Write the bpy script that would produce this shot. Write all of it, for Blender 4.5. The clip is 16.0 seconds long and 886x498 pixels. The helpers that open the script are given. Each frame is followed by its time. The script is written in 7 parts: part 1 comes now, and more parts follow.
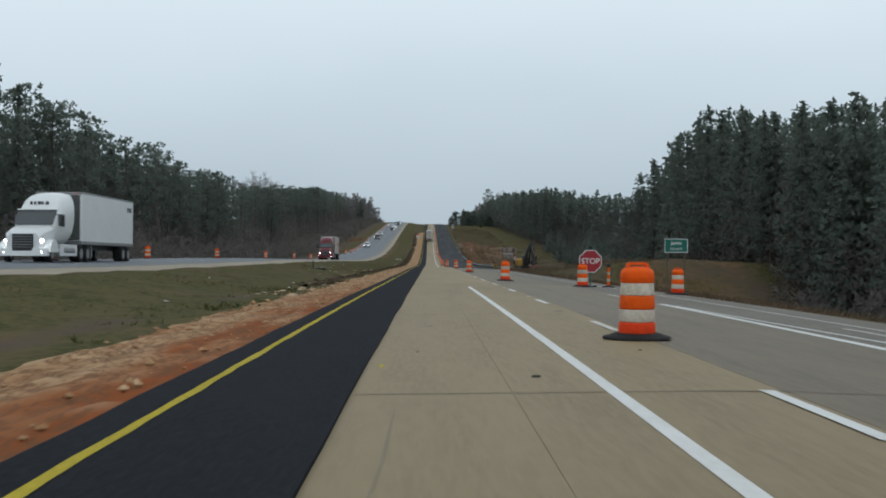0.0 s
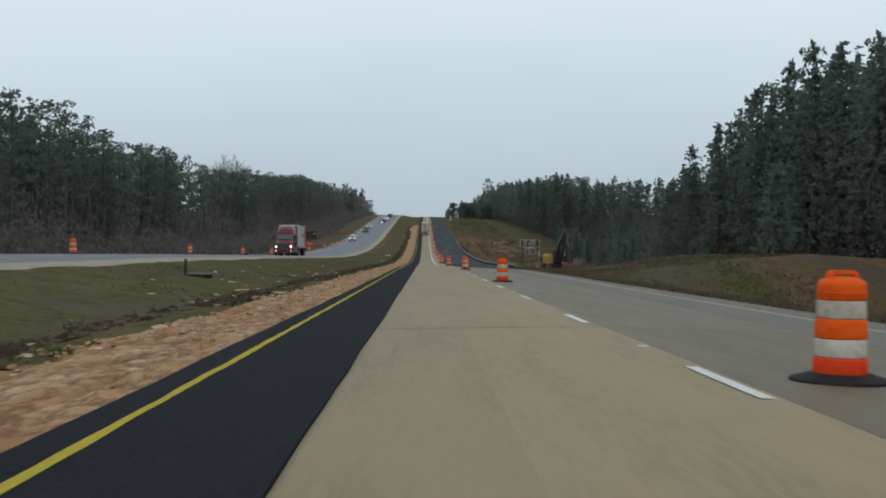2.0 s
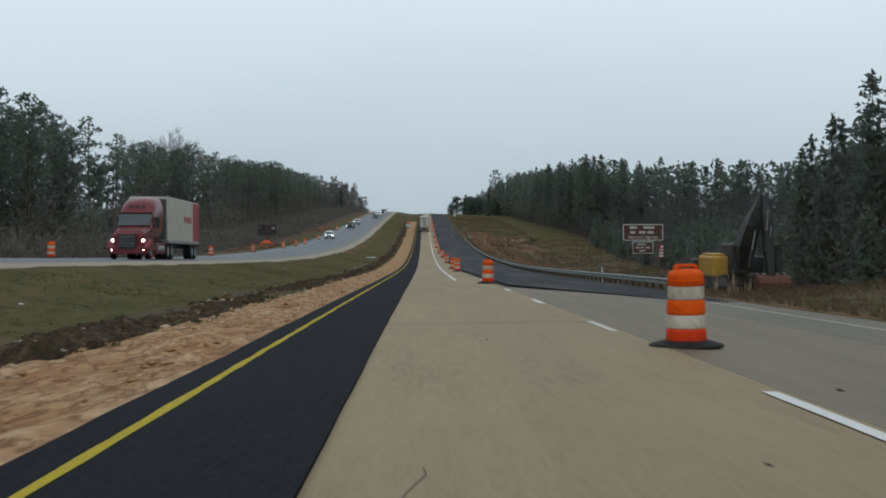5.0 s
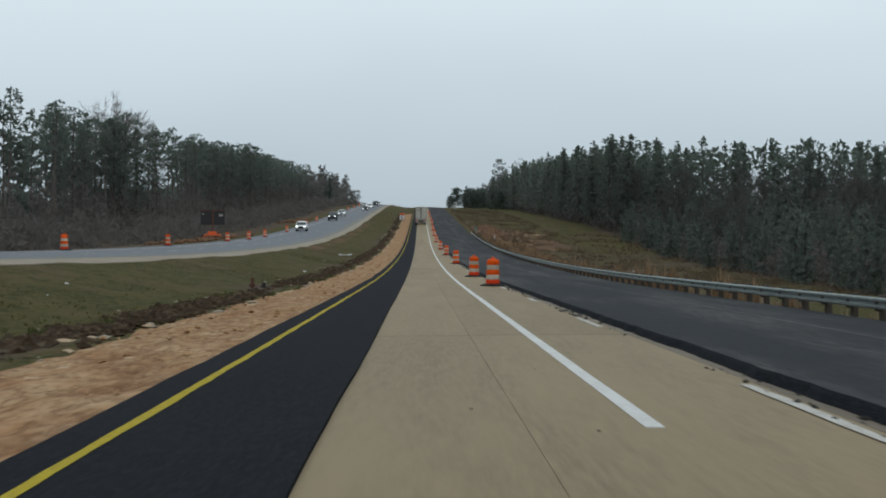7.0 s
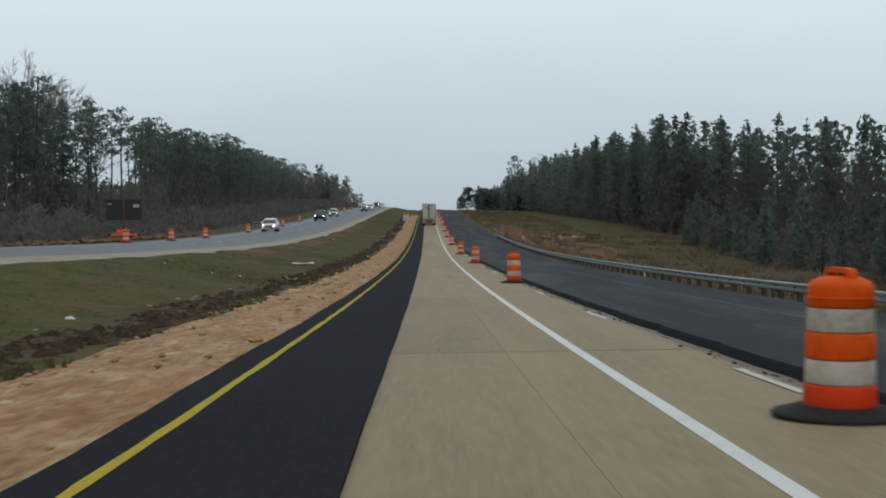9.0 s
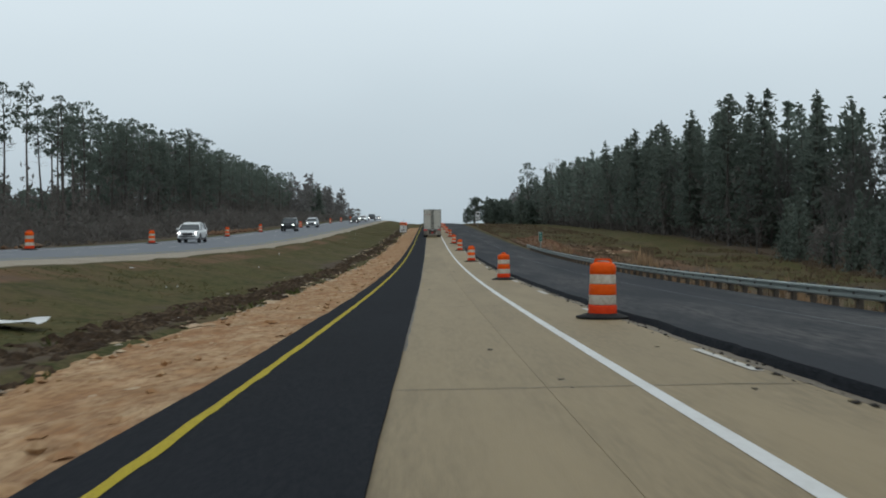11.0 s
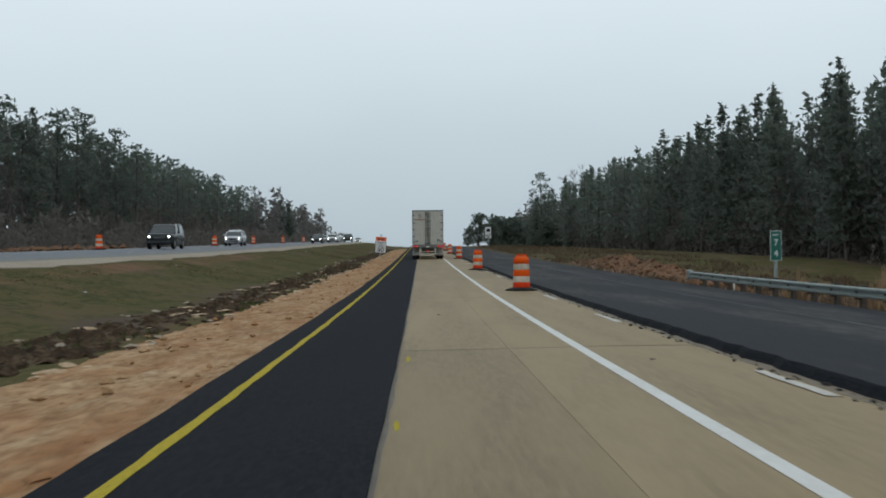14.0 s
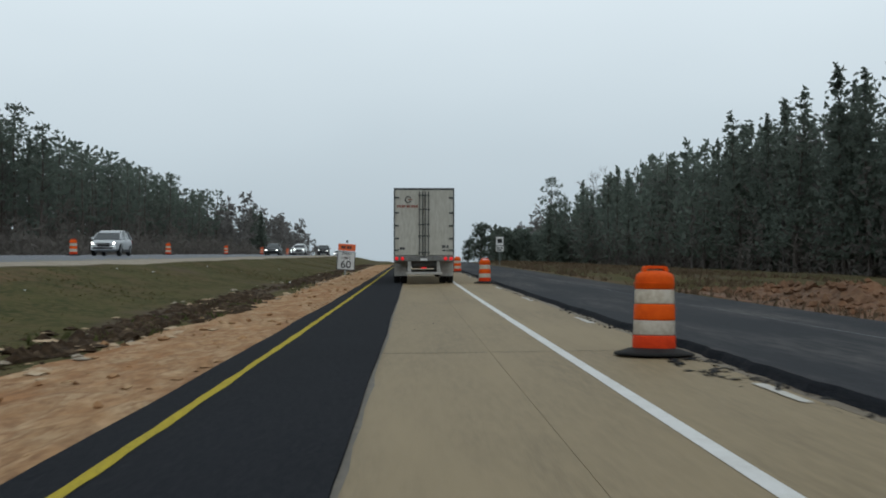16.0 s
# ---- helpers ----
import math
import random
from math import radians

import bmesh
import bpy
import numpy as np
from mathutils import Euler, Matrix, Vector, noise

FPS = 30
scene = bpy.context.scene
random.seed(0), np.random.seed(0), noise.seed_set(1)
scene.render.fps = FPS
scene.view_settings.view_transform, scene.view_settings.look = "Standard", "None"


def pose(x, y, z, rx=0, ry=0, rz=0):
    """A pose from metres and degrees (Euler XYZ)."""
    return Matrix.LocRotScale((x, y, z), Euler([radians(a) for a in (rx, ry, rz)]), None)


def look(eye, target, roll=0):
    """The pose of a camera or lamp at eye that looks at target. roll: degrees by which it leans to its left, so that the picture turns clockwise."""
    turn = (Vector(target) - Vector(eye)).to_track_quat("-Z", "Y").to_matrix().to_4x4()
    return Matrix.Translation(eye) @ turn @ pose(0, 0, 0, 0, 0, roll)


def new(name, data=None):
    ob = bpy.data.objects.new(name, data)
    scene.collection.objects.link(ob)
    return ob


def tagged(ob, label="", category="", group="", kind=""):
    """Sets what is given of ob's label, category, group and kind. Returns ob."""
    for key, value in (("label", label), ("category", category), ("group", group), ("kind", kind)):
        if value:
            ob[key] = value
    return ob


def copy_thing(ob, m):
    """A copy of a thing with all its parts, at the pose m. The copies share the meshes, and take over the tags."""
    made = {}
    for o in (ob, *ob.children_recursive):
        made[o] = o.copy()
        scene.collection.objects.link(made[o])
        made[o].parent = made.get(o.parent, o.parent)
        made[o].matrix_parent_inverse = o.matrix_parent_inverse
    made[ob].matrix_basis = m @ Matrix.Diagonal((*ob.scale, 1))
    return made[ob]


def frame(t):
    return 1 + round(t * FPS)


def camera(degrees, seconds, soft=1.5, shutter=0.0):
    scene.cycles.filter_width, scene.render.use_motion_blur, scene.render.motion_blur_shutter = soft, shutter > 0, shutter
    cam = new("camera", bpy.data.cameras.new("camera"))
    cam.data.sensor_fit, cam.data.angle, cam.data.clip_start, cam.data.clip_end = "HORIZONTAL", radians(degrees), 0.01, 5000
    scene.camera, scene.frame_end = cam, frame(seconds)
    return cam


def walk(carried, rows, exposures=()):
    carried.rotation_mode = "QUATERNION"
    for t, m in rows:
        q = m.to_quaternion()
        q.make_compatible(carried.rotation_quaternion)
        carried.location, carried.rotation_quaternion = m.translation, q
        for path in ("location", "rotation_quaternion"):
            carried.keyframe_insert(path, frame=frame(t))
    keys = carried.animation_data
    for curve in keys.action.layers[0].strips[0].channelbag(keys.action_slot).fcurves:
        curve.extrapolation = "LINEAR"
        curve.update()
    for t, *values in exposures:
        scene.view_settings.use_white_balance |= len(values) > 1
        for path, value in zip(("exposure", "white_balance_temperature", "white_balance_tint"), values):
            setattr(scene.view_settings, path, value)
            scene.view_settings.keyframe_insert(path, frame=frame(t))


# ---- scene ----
cam = camera(37.44, 16.0, soft=1.9, shutter=0.13)
PATH = [
    (0.0, pose(0.136, -0.81, 1.192, 88.784, -0.252, -0.616)),
    (0.5, pose(0.142, 13.61, 0.821, 88.676, -0.294, -0.827)),
    (1.0, pose(0.178, 28.08, 0.428, 88.692, -0.349, -1.106)),
    (1.5, pose(0.257, 42.73, 0.009, 88.596, -0.333, -0.917)),
    (2.0, pose(0.257, 57.44, -0.430, 88.573, -0.179, -0.807)),
    (2.5, pose(0.222, 72.17, -0.869, 88.612, -0.063, -0.775)),
    (3.0, pose(0.228, 86.87, -1.304, 88.648, 0.140, -0.694)),
    (3.5, pose(0.185, 101.58, -1.736, 88.638, -0.081, -0.665)),
    (4.0, pose(0.117, 116.15, -2.161, 88.640, 0.066, -0.852)),
    (6.5, pose(0.122, 188.11, -4.276, 88.630, -0.104, -0.949)),
    (7.0, pose(0.122, 202.43, -4.717, 88.534, -0.228, -1.015)),
    (7.5, pose(0.067, 216.72, -5.155, 88.620, -0.220, -0.930)),
    (8.0, pose(0.053, 230.87, -5.582, 88.587, -0.137, -0.745)),
    (8.5, pose(-0.022, 245.13, -6.005, 88.709, -0.038, -0.708)),
    (9.0, pose(-0.097, 259.50, -6.412, 88.856, 0.106, -0.722)),
    (11.5, pose(-0.197, 331.74, -7.676, 89.867, 0.338, -0.612)),
    (12.0, pose(-0.174, 346.04, -7.791, 90.045, 0.372, -0.608)),
    (12.5, pose(-0.243, 360.19, -7.860, 90.274, 0.581, -0.901)),
    (13.0, pose(-0.260, 374.20, -7.873, 90.539, 0.367, -0.936)),
    (13.5, pose(-0.197, 388.08, -7.831, 90.743, 0.361, -0.971)),
    (14.0, pose(-0.247, 401.82, -7.735, 90.895, 0.560, -0.984)),
    (14.5, pose(-0.192, 415.41, -7.595, 91.092, 0.456, -0.960)),
    (15.0, pose(-0.156, 428.86, -7.414, 91.340, 0.287, -1.032)),
    (15.5, pose(-0.180, 442.17, -7.195, 91.589, 0.125, -1.245)),
    (16.0, pose(-0.126, 455.49, -6.938, 91.600, -0.025, -1.362)),
]
walk(cam, PATH, [(0.0, 0.07, 6170, 9), (4.0, 0.06, 6200, 9), (9.0, 0.02, 6270, 9), (12.5, -0.01, 6270, 9), (15.0, -0.04, 6260, 9), (16.0, -0.05, 6250, 9)])

# ---- the road's long profile ----
SLOPE_AT = [-50 + 50 * i for i in range(22)]
SLOPES = [-0.0201, -0.025, -0.0301, -0.0292, -0.0289, -0.031, -0.0292, -0.0159, -0.0058, 0.0084, 0.0198,
          0.0238, 0.0249, 0.024, 0.024, 0.0213, 0.0144, 0.0075, 0.0006, -0.0062, -0.0131, -0.02]
FINE = np.arange(-300, 2401, 2.0)
SL = np.interp(FINE, SLOPE_AT, SLOPES)
SL[FINE > 1000] = np.interp(FINE[FINE > 1000], [1000, 1300, 2400], [-0.02, 0.0, 0.0])
ZF = np.concatenate([[0], np.cumsum(SL[1:] + SL[:-1])])
ZF -= np.interp(0, FINE, ZF)


def road_z(y):
    return np.interp(y, FINE, ZF)


def grade(y):
    return float(np.interp(y, FINE, SL))


KX = [-2500, -400, -120, -60, -36, -29, -23.9, -13.8, -12.4, -9.5, -7.5, -5.5, -2.3, 3.0, 6.75, 10.4]
KR = [2, 2, 1.2, 0.2, 0.5, 0.95, 1.15, 0.97, 0.84, 0.25, -0.12, -0.2, -0.07, 0.0, -0.13, -0.31]
RIGHT = {
    "ramp": ([10.4, 14, 16, 20, 33, 60, 200, 2500], [-0.31, -0.8, -1.0, -2.2, -6.0, -6.0, -3, 0]),
    "bank": ([10.4, 14, 18, 26, 32, 45, 60, 200, 2500], [-0.31, -0.35, -0.1, 0.9, 1.2, 0.8, 0.5, 2, 5]),
    "low": ([10.4, 12, 16, 22, 45, 60, 200, 2500], [-0.31, -0.9, -2.0, -2.8, -3.3, -3.3, -2, 2]),
    "high": ([10.4, 13, 17, 25, 45, 60, 200, 2500], [-0.31, -0.2, -0.1, -0.4, -1.0, -1.0, 3, 8]),
}


def rel(x, y):
    """Height of the land above the lane's own profile."""
    x, y = np.asarray(x, float), np.asarray(y, float)
    left = np.interp(x, KX, KR) - 0.28 * np.interp(y, [55, 130], [1, 0]) * np.interp(x, [-12.4, -8.5], [1, 0])
    w = [np.interp(y, [140, 165], [1, 0]), np.interp(y, [140, 165, 200, 240], [0, 1, 1, 0]),
         np.interp(y, [200, 240, 430, 545], [0, 1, 1, 0]), np.interp(y, [430, 545], [0, 1])]
    right = sum(k * np.interp(x, *RIGHT[n]) for k, n in zip(w, ("ramp", "bank", "low", "high")))
    return np.where(x <= 10.4, left, right)


def land(x, y):
    return road_z(y) + rel(x, y)


def stand(x, y, rz=0.0, dz=0.0, tilt=False):
    """A pose on the land at x, y; tilt: leaning with the road's grade."""
    rx = math.degrees(math.atan(grade(y))) if tilt else 0.0
    return pose(x, y, float(land(x, y)) + dz, rx * math.cos(radians(rz)), 0, rz)


# ---- light ----
world = bpy.data.worlds.new("overcast")
scene.world = world
world.use_nodes = True
wn, wl = world.node_tree.nodes, world.node_tree.links
wn.clear()
w_out, w_bg = wn.new("ShaderNodeOutputWorld"), wn.new("ShaderNodeBackground")
sky = wn.new("ShaderNodeTexSky")
sky.sky_type, sky.sun_disc = "NISHITA", False
sky.sun_elevation, sky.sun_rotation = radians(38), radians(160)
sky.air_density, sky.dust_density, sky.ozone_density = 1.0, 6.0, 1.0
grey = wn.new("ShaderNodeHueSaturation")
grey.inputs["Saturation"].default_value = 0.12
grey.inputs["Value"].default_value = 0.07
wl.new(sky.outputs[0], grey.inputs["Color"])
w_tc, w_sep, w_ramp = wn.new("ShaderNodeTexCoord"), wn.new("ShaderNodeSeparateXYZ"), wn.new("ShaderNodeValToRGB")
wl.new(w_tc.outputs["Generated"], w_sep.inputs[0])
w_map = wn.new("ShaderNodeMapping")
w_map.inputs["Scale"].default_value = (1.5, 1.5, 4.0)
w_noise = wn.new("ShaderNodeTexNoise")
w_noise.inputs["Scale"].default_value, w_noise.inputs["Detail"].default_value = 1.6, 3.0
wl.new(w_tc.outputs["Generated"], w_map.inputs[0])
wl.new(w_map.outputs[0], w_noise.inputs["Vector"])
w_add = wn.new("ShaderNodeMath")
w_add.operation = "MULTIPLY_ADD"
w_add.inputs[1].default_value = 0.09
wl.new(w_noise.outputs["Fac"], w_add.inputs[0])
wl.new(w_sep.outputs["Z"], w_add.inputs[2])
wl.new(w_add.outputs[0], w_ramp.inputs[0])
SKY = [(0.0, (0.46, 0.53, 0.57)), (0.06, (0.50, 0.575, 0.615)), (0.15, (0.63, 0.715, 0.755)), (0.26, (0.79, 0.875, 0.91)), (0.5, (0.62, 0.68, 0.70)), (1.0, (0.55, 0.60, 0.62))]
while len(w_ramp.color_ramp.elements) < len(SKY):
    w_ramp.color_ramp.elements.new(0.5)
for e, (p, c) in zip(w_ramp.color_ramp.elements, SKY):
    e.position, e.color = p, (*c, 1)
w_mix = wn.new("ShaderNodeMixRGB")
w_mix.inputs[0].default_value = 0.92
wl.new(grey.outputs[0], w_mix.inputs[1])
wl.new(w_ramp.outputs[0], w_mix.inputs[2])
wl.new(w_mix.outputs[0], w_bg.inputs["Color"])
w_bg.inputs["Strength"].default_value = 1.0
wl.new(w_bg.outputs[0], w_out.inputs[0])
sun = new("sun", bpy.data.lights.new("sun", "SUN"))
sun.data.energy, sun.data.angle, sun.data.color = 0.3, radians(40), (1.0, 0.97, 0.93)
sun.matrix_world = look((0, 0, 80), (-12, 40, 0))


# ---- materials ----
def surface(name, colours, scales=(0.4, 6.0), rough=0.8, metal=0.0, bump=0.0, bump_scale=30.0, spread=0.0, coord="Object", stretch=(1, 1, 1), spec=0.4, weights=(0.5, 0.35), sharp=0.14):
    """Three colours mixed by a broad and a fine noise, in metres, with fine relief."""
    m = bpy.data.materials.new(name)
    m.use_nodes = True
    n, l = m.node_tree.nodes, m.node_tree.links
    b = n["Principled BSDF"]
    tc, mp = n.new("ShaderNodeTexCoord"), n.new("ShaderNodeMapping")
    mp.inputs["Scale"].default_value = stretch
    l.new(tc.outputs[coord], mp.inputs[0])
    colour = None
    for k, s in enumerate(scales):
        nz = n.new("ShaderNodeTexNoise")
        nz.inputs["Scale"].default_value, nz.inputs["Detail"].default_value = s, 5.0
        nz.inputs["Roughness"].default_value = 0.62
        l.new(mp.outputs[0], nz.inputs["Vector"])
        r = n.new("ShaderNodeMapRange")
        lo = 0.5 + (0.5 - weights[k]) * 0.3
        r.inputs[1].default_value, r.inputs[2].default_value = lo - sharp, lo + sharp
        l.new(nz.outputs["Fac"], r.inputs[0])
        mx = n.new("ShaderNodeMixRGB")
        l.new(r.outputs[0], mx.inputs[0])
        if colour is None:
            mx.inputs[1].default_value = (*colours[0], 1)
        else:
            l.new(colour, mx.inputs[1])
        mx.inputs[2].default_value = (*colours[min(k + 1, len(colours) - 1)], 1)
        colour = mx.outputs[0]
    if spread:
        oi, hv, rr = n.new("ShaderNodeObjectInfo"), n.new("ShaderNodeHueSaturation"), n.new("ShaderNodeMapRange")
        rr.inputs[3].default_value, rr.inputs[4].default_value = 1 - spread, 1 + spread
        l.new(oi.outputs["Random"], rr.inputs[0])
        l.new(rr.outputs[0], hv.inputs["Value"])
        l.new(colour, hv.inputs["Color"])
        colour = hv.outputs[0]
    l.new(colour, b.inputs["Base Color"])
    b.inputs["Roughness"].default_value, b.inputs["Metallic"].default_value = rough, metal
    b.inputs["Specular IOR Level"].default_value = spec
    if bump:
        nz, bp = n.new("ShaderNodeTexNoise"), n.new("ShaderNodeBump")
        nz.inputs["Scale"].default_value, nz.inputs["Detail"].default_value = bump_scale, 4.0
        l.new(mp.outputs[0], nz.inputs["Vector"])
        bp.inputs["Strength"].default_value, bp.inputs["Distance"].default_value = bump, 0.02
        l.new(nz.outputs["Fac"], bp.inputs["Height"])
        l.new(bp.outputs[0], b.inputs["Normal"])
    return m


def plain(name, colour, rough=0.5, metal=0.0, glow=0.0, grime=0.15, spec=0.5):
    dark = tuple(c * (1 - grime) for c in colour)
    m = surface(name, [colour, dark, dark], (1.5, 9.0), rough, metal, spec=spec)
    if glow:
        b = m.node_tree.nodes["Principled BSDF"]
        b.inputs["Emission Color"].default_value = (*colour, 1)
        b.inputs["Emission Strength"].default_value = glow
    return m


CONCRETE = surface("concrete", [(0.274, 0.210, 0.118), (0.321, 0.246, 0.139), (0.210, 0.161, 0.091), (0.303, 0.232, 0.134)], (0.22, 0.9, 10.0), 0.66, bump=0.15, bump_scale=60, spread=0.07, spec=0.22, stretch=(1.7, 0.16, 1), weights=(0.5, 0.4, 0.35), sharp=0.17)
LANE_OLD = surface("traffic_worn_concrete", [(0.156, 0.122, 0.078), (0.183, 0.145, 0.092), (0.117, 0.091, 0.060), (0.174, 0.137, 0.088)], (0.22, 0.9, 10.0), 0.6, bump=0.12, bump_scale=60, spread=0.07, spec=0.28, stretch=(1.7, 0.12, 1), weights=(0.5, 0.45, 0.35), sharp=0.15)
JOINT = surface("joint_filler", [(0.155, 0.128, 0.092), (0.19, 0.155, 0.11)], (1.0, 12.0), 0.9)
FRESH = surface("fresh_asphalt", [(0.0145, 0.0165, 0.021), (0.010, 0.0115, 0.015), (0.022, 0.024, 0.029)], (0.5, 24.0), 0.9, bump=0.8, bump_scale=60, stretch=(1, 0.3, 1), spec=0.07)
OVERLAY = surface("asphalt_overlay", [(0.021, 0.0235, 0.029), (0.105, 0.100, 0.095), (0.016, 0.0185, 0.023)], (0.5, 9.0), 0.85, bump=0.4, bump_scale=70, stretch=(1.0, 0.12, 1), spec=0.2, weights=(0.22, 0.4), sharp=0.13)
OLDROAD = surface("old_asphalt", [(0.115, 0.128, 0.15), (0.095, 0.105, 0.125), (0.14, 0.15, 0.17)], (0.3, 8.0), 0.6, bump=0.2, bump_scale=50, stretch=(1, 0.2, 1))
GRAVEL = surface("shoulder_gravel", [(0.34, 0.29, 0.22), (0.26, 0.21, 0.15), (0.40, 0.35, 0.28)], (0.5, 9.0), 0.9, bump=0.6, bump_scale=40)
SHOULDER = surface("shoulder_asphalt", [(0.165, 0.145, 0.117), (0.125, 0.111, 0.092), (0.20, 0.175, 0.142)], (0.4, 8.0), 0.8, bump=0.3, bump_scale=50, stretch=(1, 0.3, 1))
WHITE_LINE = surface("white_line_paint", [(0.70, 0.70, 0.68), (0.60, 0.59, 0.56), (0.74, 0.74, 0.72)], (1.2, 14.0), 0.6)
OLD_LINE = surface("worn_line_paint", [(0.58, 0.56, 0.51), (0.42, 0.39, 0.34), (0.64, 0.62, 0.58)], (2.5, 20.0), 0.7)
YELLOW_LINE = surface("yellow_line_paint", [(0.48, 0.365, 0.022), (0.37, 0.29, 0.028), (0.15, 0.125, 0.036), (0.53, 0.42, 0.04)], (1.4, 26.0, 60.0), 0.8, spec=0.08, weights=(0.5, 0.3, 0.5))
DIRT = surface("sandy_clay", [(0.42, 0.255, 0.132), (0.335, 0.166, 0.074), (0.515, 0.36, 0.213), (0.265, 0.145, 0.074)], (0.35, 2.4, 9.0), 0.95, bump=1.0, bump_scale=11, stretch=(1, 0.28, 1), spec=0.08, weights=(0.45, 0.42, 0.25), sharp=0.12)
CLOD = surface("turned_soil", [(0.056, 0.037, 0.023), (0.125, 0.090, 0.058), (0.034, 0.024, 0.016)], (1.6, 7.0), 0.95, spec=0.05, bump=1.0, bump_scale=18, weights=(0.38, 0.45), sharp=0.09)
RED_SOIL = surface("red_earth", [(0.175, 0.082, 0.040), (0.095, 0.058, 0.036), (0.22, 0.125, 0.07)], (0.6, 4.0), 0.95, bump=0.9, bump_scale=18)
PALE_CLAY = surface("pale_dry_clay", [(0.50, 0.37, 0.24), (0.40, 0.27, 0.16), (0.56, 0.44, 0.31)], (0.8, 6.0), 0.95, bump=0.8, bump_scale=14, spec=0.08)
n_, l_ = DIRT.node_tree.nodes, DIRT.node_tree.links
# dried plates with cracks between them, stretched along the road
k_tc, k_map, k_wob, k_add = n_.new("ShaderNodeTexCoord"), n_.new("ShaderNodeMapping"), n_.new("ShaderNodeTexNoise"), n_.new("ShaderNodeMixRGB")
k_map.inputs["Scale"].default_value = (2.0, 1.1, 1.0)
k_wob.inputs["Scale"].default_value, k_wob.inputs["Detail"].default_value = 1.3, 4.0
l_.new(k_tc.outputs["Object"], k_map.inputs[0])
l_.new(k_map.outputs[0], k_wob.inputs["Vector"])
k_add.blend_type, k_add.inputs[0].default_value = "ADD", 0.9
l_.new(k_map.outputs[0], k_add.inputs[1])
l_.new(k_wob.outputs["Color"], k_add.inputs[2])
k_edge, k_cell = n_.new("ShaderNodeTexVoronoi"), n_.new("ShaderNodeTexVoronoi")
k_edge.feature = "DISTANCE_TO_EDGE"
for k_v in (k_edge, k_cell):
    k_v.inputs["Scale"].default_value = 1.0
    l_.new(k_add.outputs[0], k_v.inputs["Vector"])
k_line, k_tone, k_hsv, k_dark = n_.new("ShaderNodeMapRange"), n_.new("ShaderNodeMapRange"), n_.new("ShaderNodeHueSaturation"), n_.new("ShaderNodeMixRGB")
k_line.inputs[1].default_value, k_line.inputs[2].default_value, k_line.inputs[3].default_value, k_line.inputs[4].default_value = 0.0, 0.08, 0.24, 0.0
k_tone.inputs[3].default_value, k_tone.inputs[4].default_value = 0.9, 1.08
k_sep = n_.new("ShaderNodeSeparateColor")
l_.new(k_cell.outputs["Color"], k_sep.inputs[0])
l_.new(k_sep.outputs[0], k_tone.inputs[0])
l_.new(k_tone.outputs[0], k_hsv.inputs["Value"])
l_.new(n_["Principled BSDF"].inputs["Base Color"].links[0].from_socket, k_hsv.inputs["Color"])
l_.new(k_edge.outputs["Distance"], k_line.inputs[0])
l_.new(k_line.outputs[0], k_dark.inputs[0])
l_.new(k_hsv.outputs[0], k_dark.inputs[1])
k_dark.inputs[2].default_value = (0.17, 0.095, 0.05, 1)
l_.new(k_dark.outputs[0], n_["Principled BSDF"].inputs["Base Color"])
wet, wet_mix = n_.new("ShaderNodeAttribute"), n_.new("ShaderNodeMixRGB")
wet.attribute_name = "red_clay"
l_.new(wet.outputs["Fac"], wet_mix.inputs[0])
l_.new(n_["Principled BSDF"].inputs["Base Color"].links[0].from_socket, wet_mix.inputs[1])
wet_mix.inputs[2].default_value = (0.25, 0.068, 0.016, 1)
l_.new(wet_mix.outputs[0], n_["Principled BSDF"].inputs["Base Color"])
# darker brown in the relief's hollows, paler tan on its ridges
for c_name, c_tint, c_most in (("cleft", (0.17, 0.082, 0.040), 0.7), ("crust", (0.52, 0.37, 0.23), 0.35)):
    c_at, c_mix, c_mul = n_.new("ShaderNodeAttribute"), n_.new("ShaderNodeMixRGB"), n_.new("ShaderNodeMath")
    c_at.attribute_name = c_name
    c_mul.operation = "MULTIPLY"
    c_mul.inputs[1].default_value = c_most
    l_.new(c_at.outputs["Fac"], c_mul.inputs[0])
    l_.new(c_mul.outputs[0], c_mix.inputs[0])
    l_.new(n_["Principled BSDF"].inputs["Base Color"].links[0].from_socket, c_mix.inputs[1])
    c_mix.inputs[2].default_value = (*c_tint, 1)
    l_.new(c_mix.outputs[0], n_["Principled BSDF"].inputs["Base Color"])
# thin wandering lines in a darker brown, strongest where the clay is freshly turned
f_map, f_noise, f_sub, f_abs, f_range, f_at, f_mul, f_mix = (n_.new(k) for k in ("ShaderNodeMapping", "ShaderNodeTexNoise", "ShaderNodeMath", "ShaderNodeMath", "ShaderNodeMapRange", "ShaderNodeAttribute", "ShaderNodeMath", "ShaderNodeMixRGB"))
f_map.inputs["Scale"].default_value = (1.5, 0.55, 1.0)
f_noise.inputs["Scale"].default_value, f_noise.inputs["Detail"].default_value, f_noise.inputs["Roughness"].default_value = 1.5, 6.0, 0.66
l_.new(k_tc.outputs["Object"], f_map.inputs[0])
l_.new(f_map.outputs[0], f_noise.inputs["Vector"])
f_sub.operation, f_abs.operation, f_mul.operation = "SUBTRACT", "ABSOLUTE", "MULTIPLY"
f_sub.inputs[1].default_value = 0.5
l_.new(f_noise.outputs["Fac"], f_sub.inputs[0])
l_.new(f_sub.outputs[0], f_abs.inputs[0])
l_.new(f_abs.outputs[0], f_range.inputs[0])
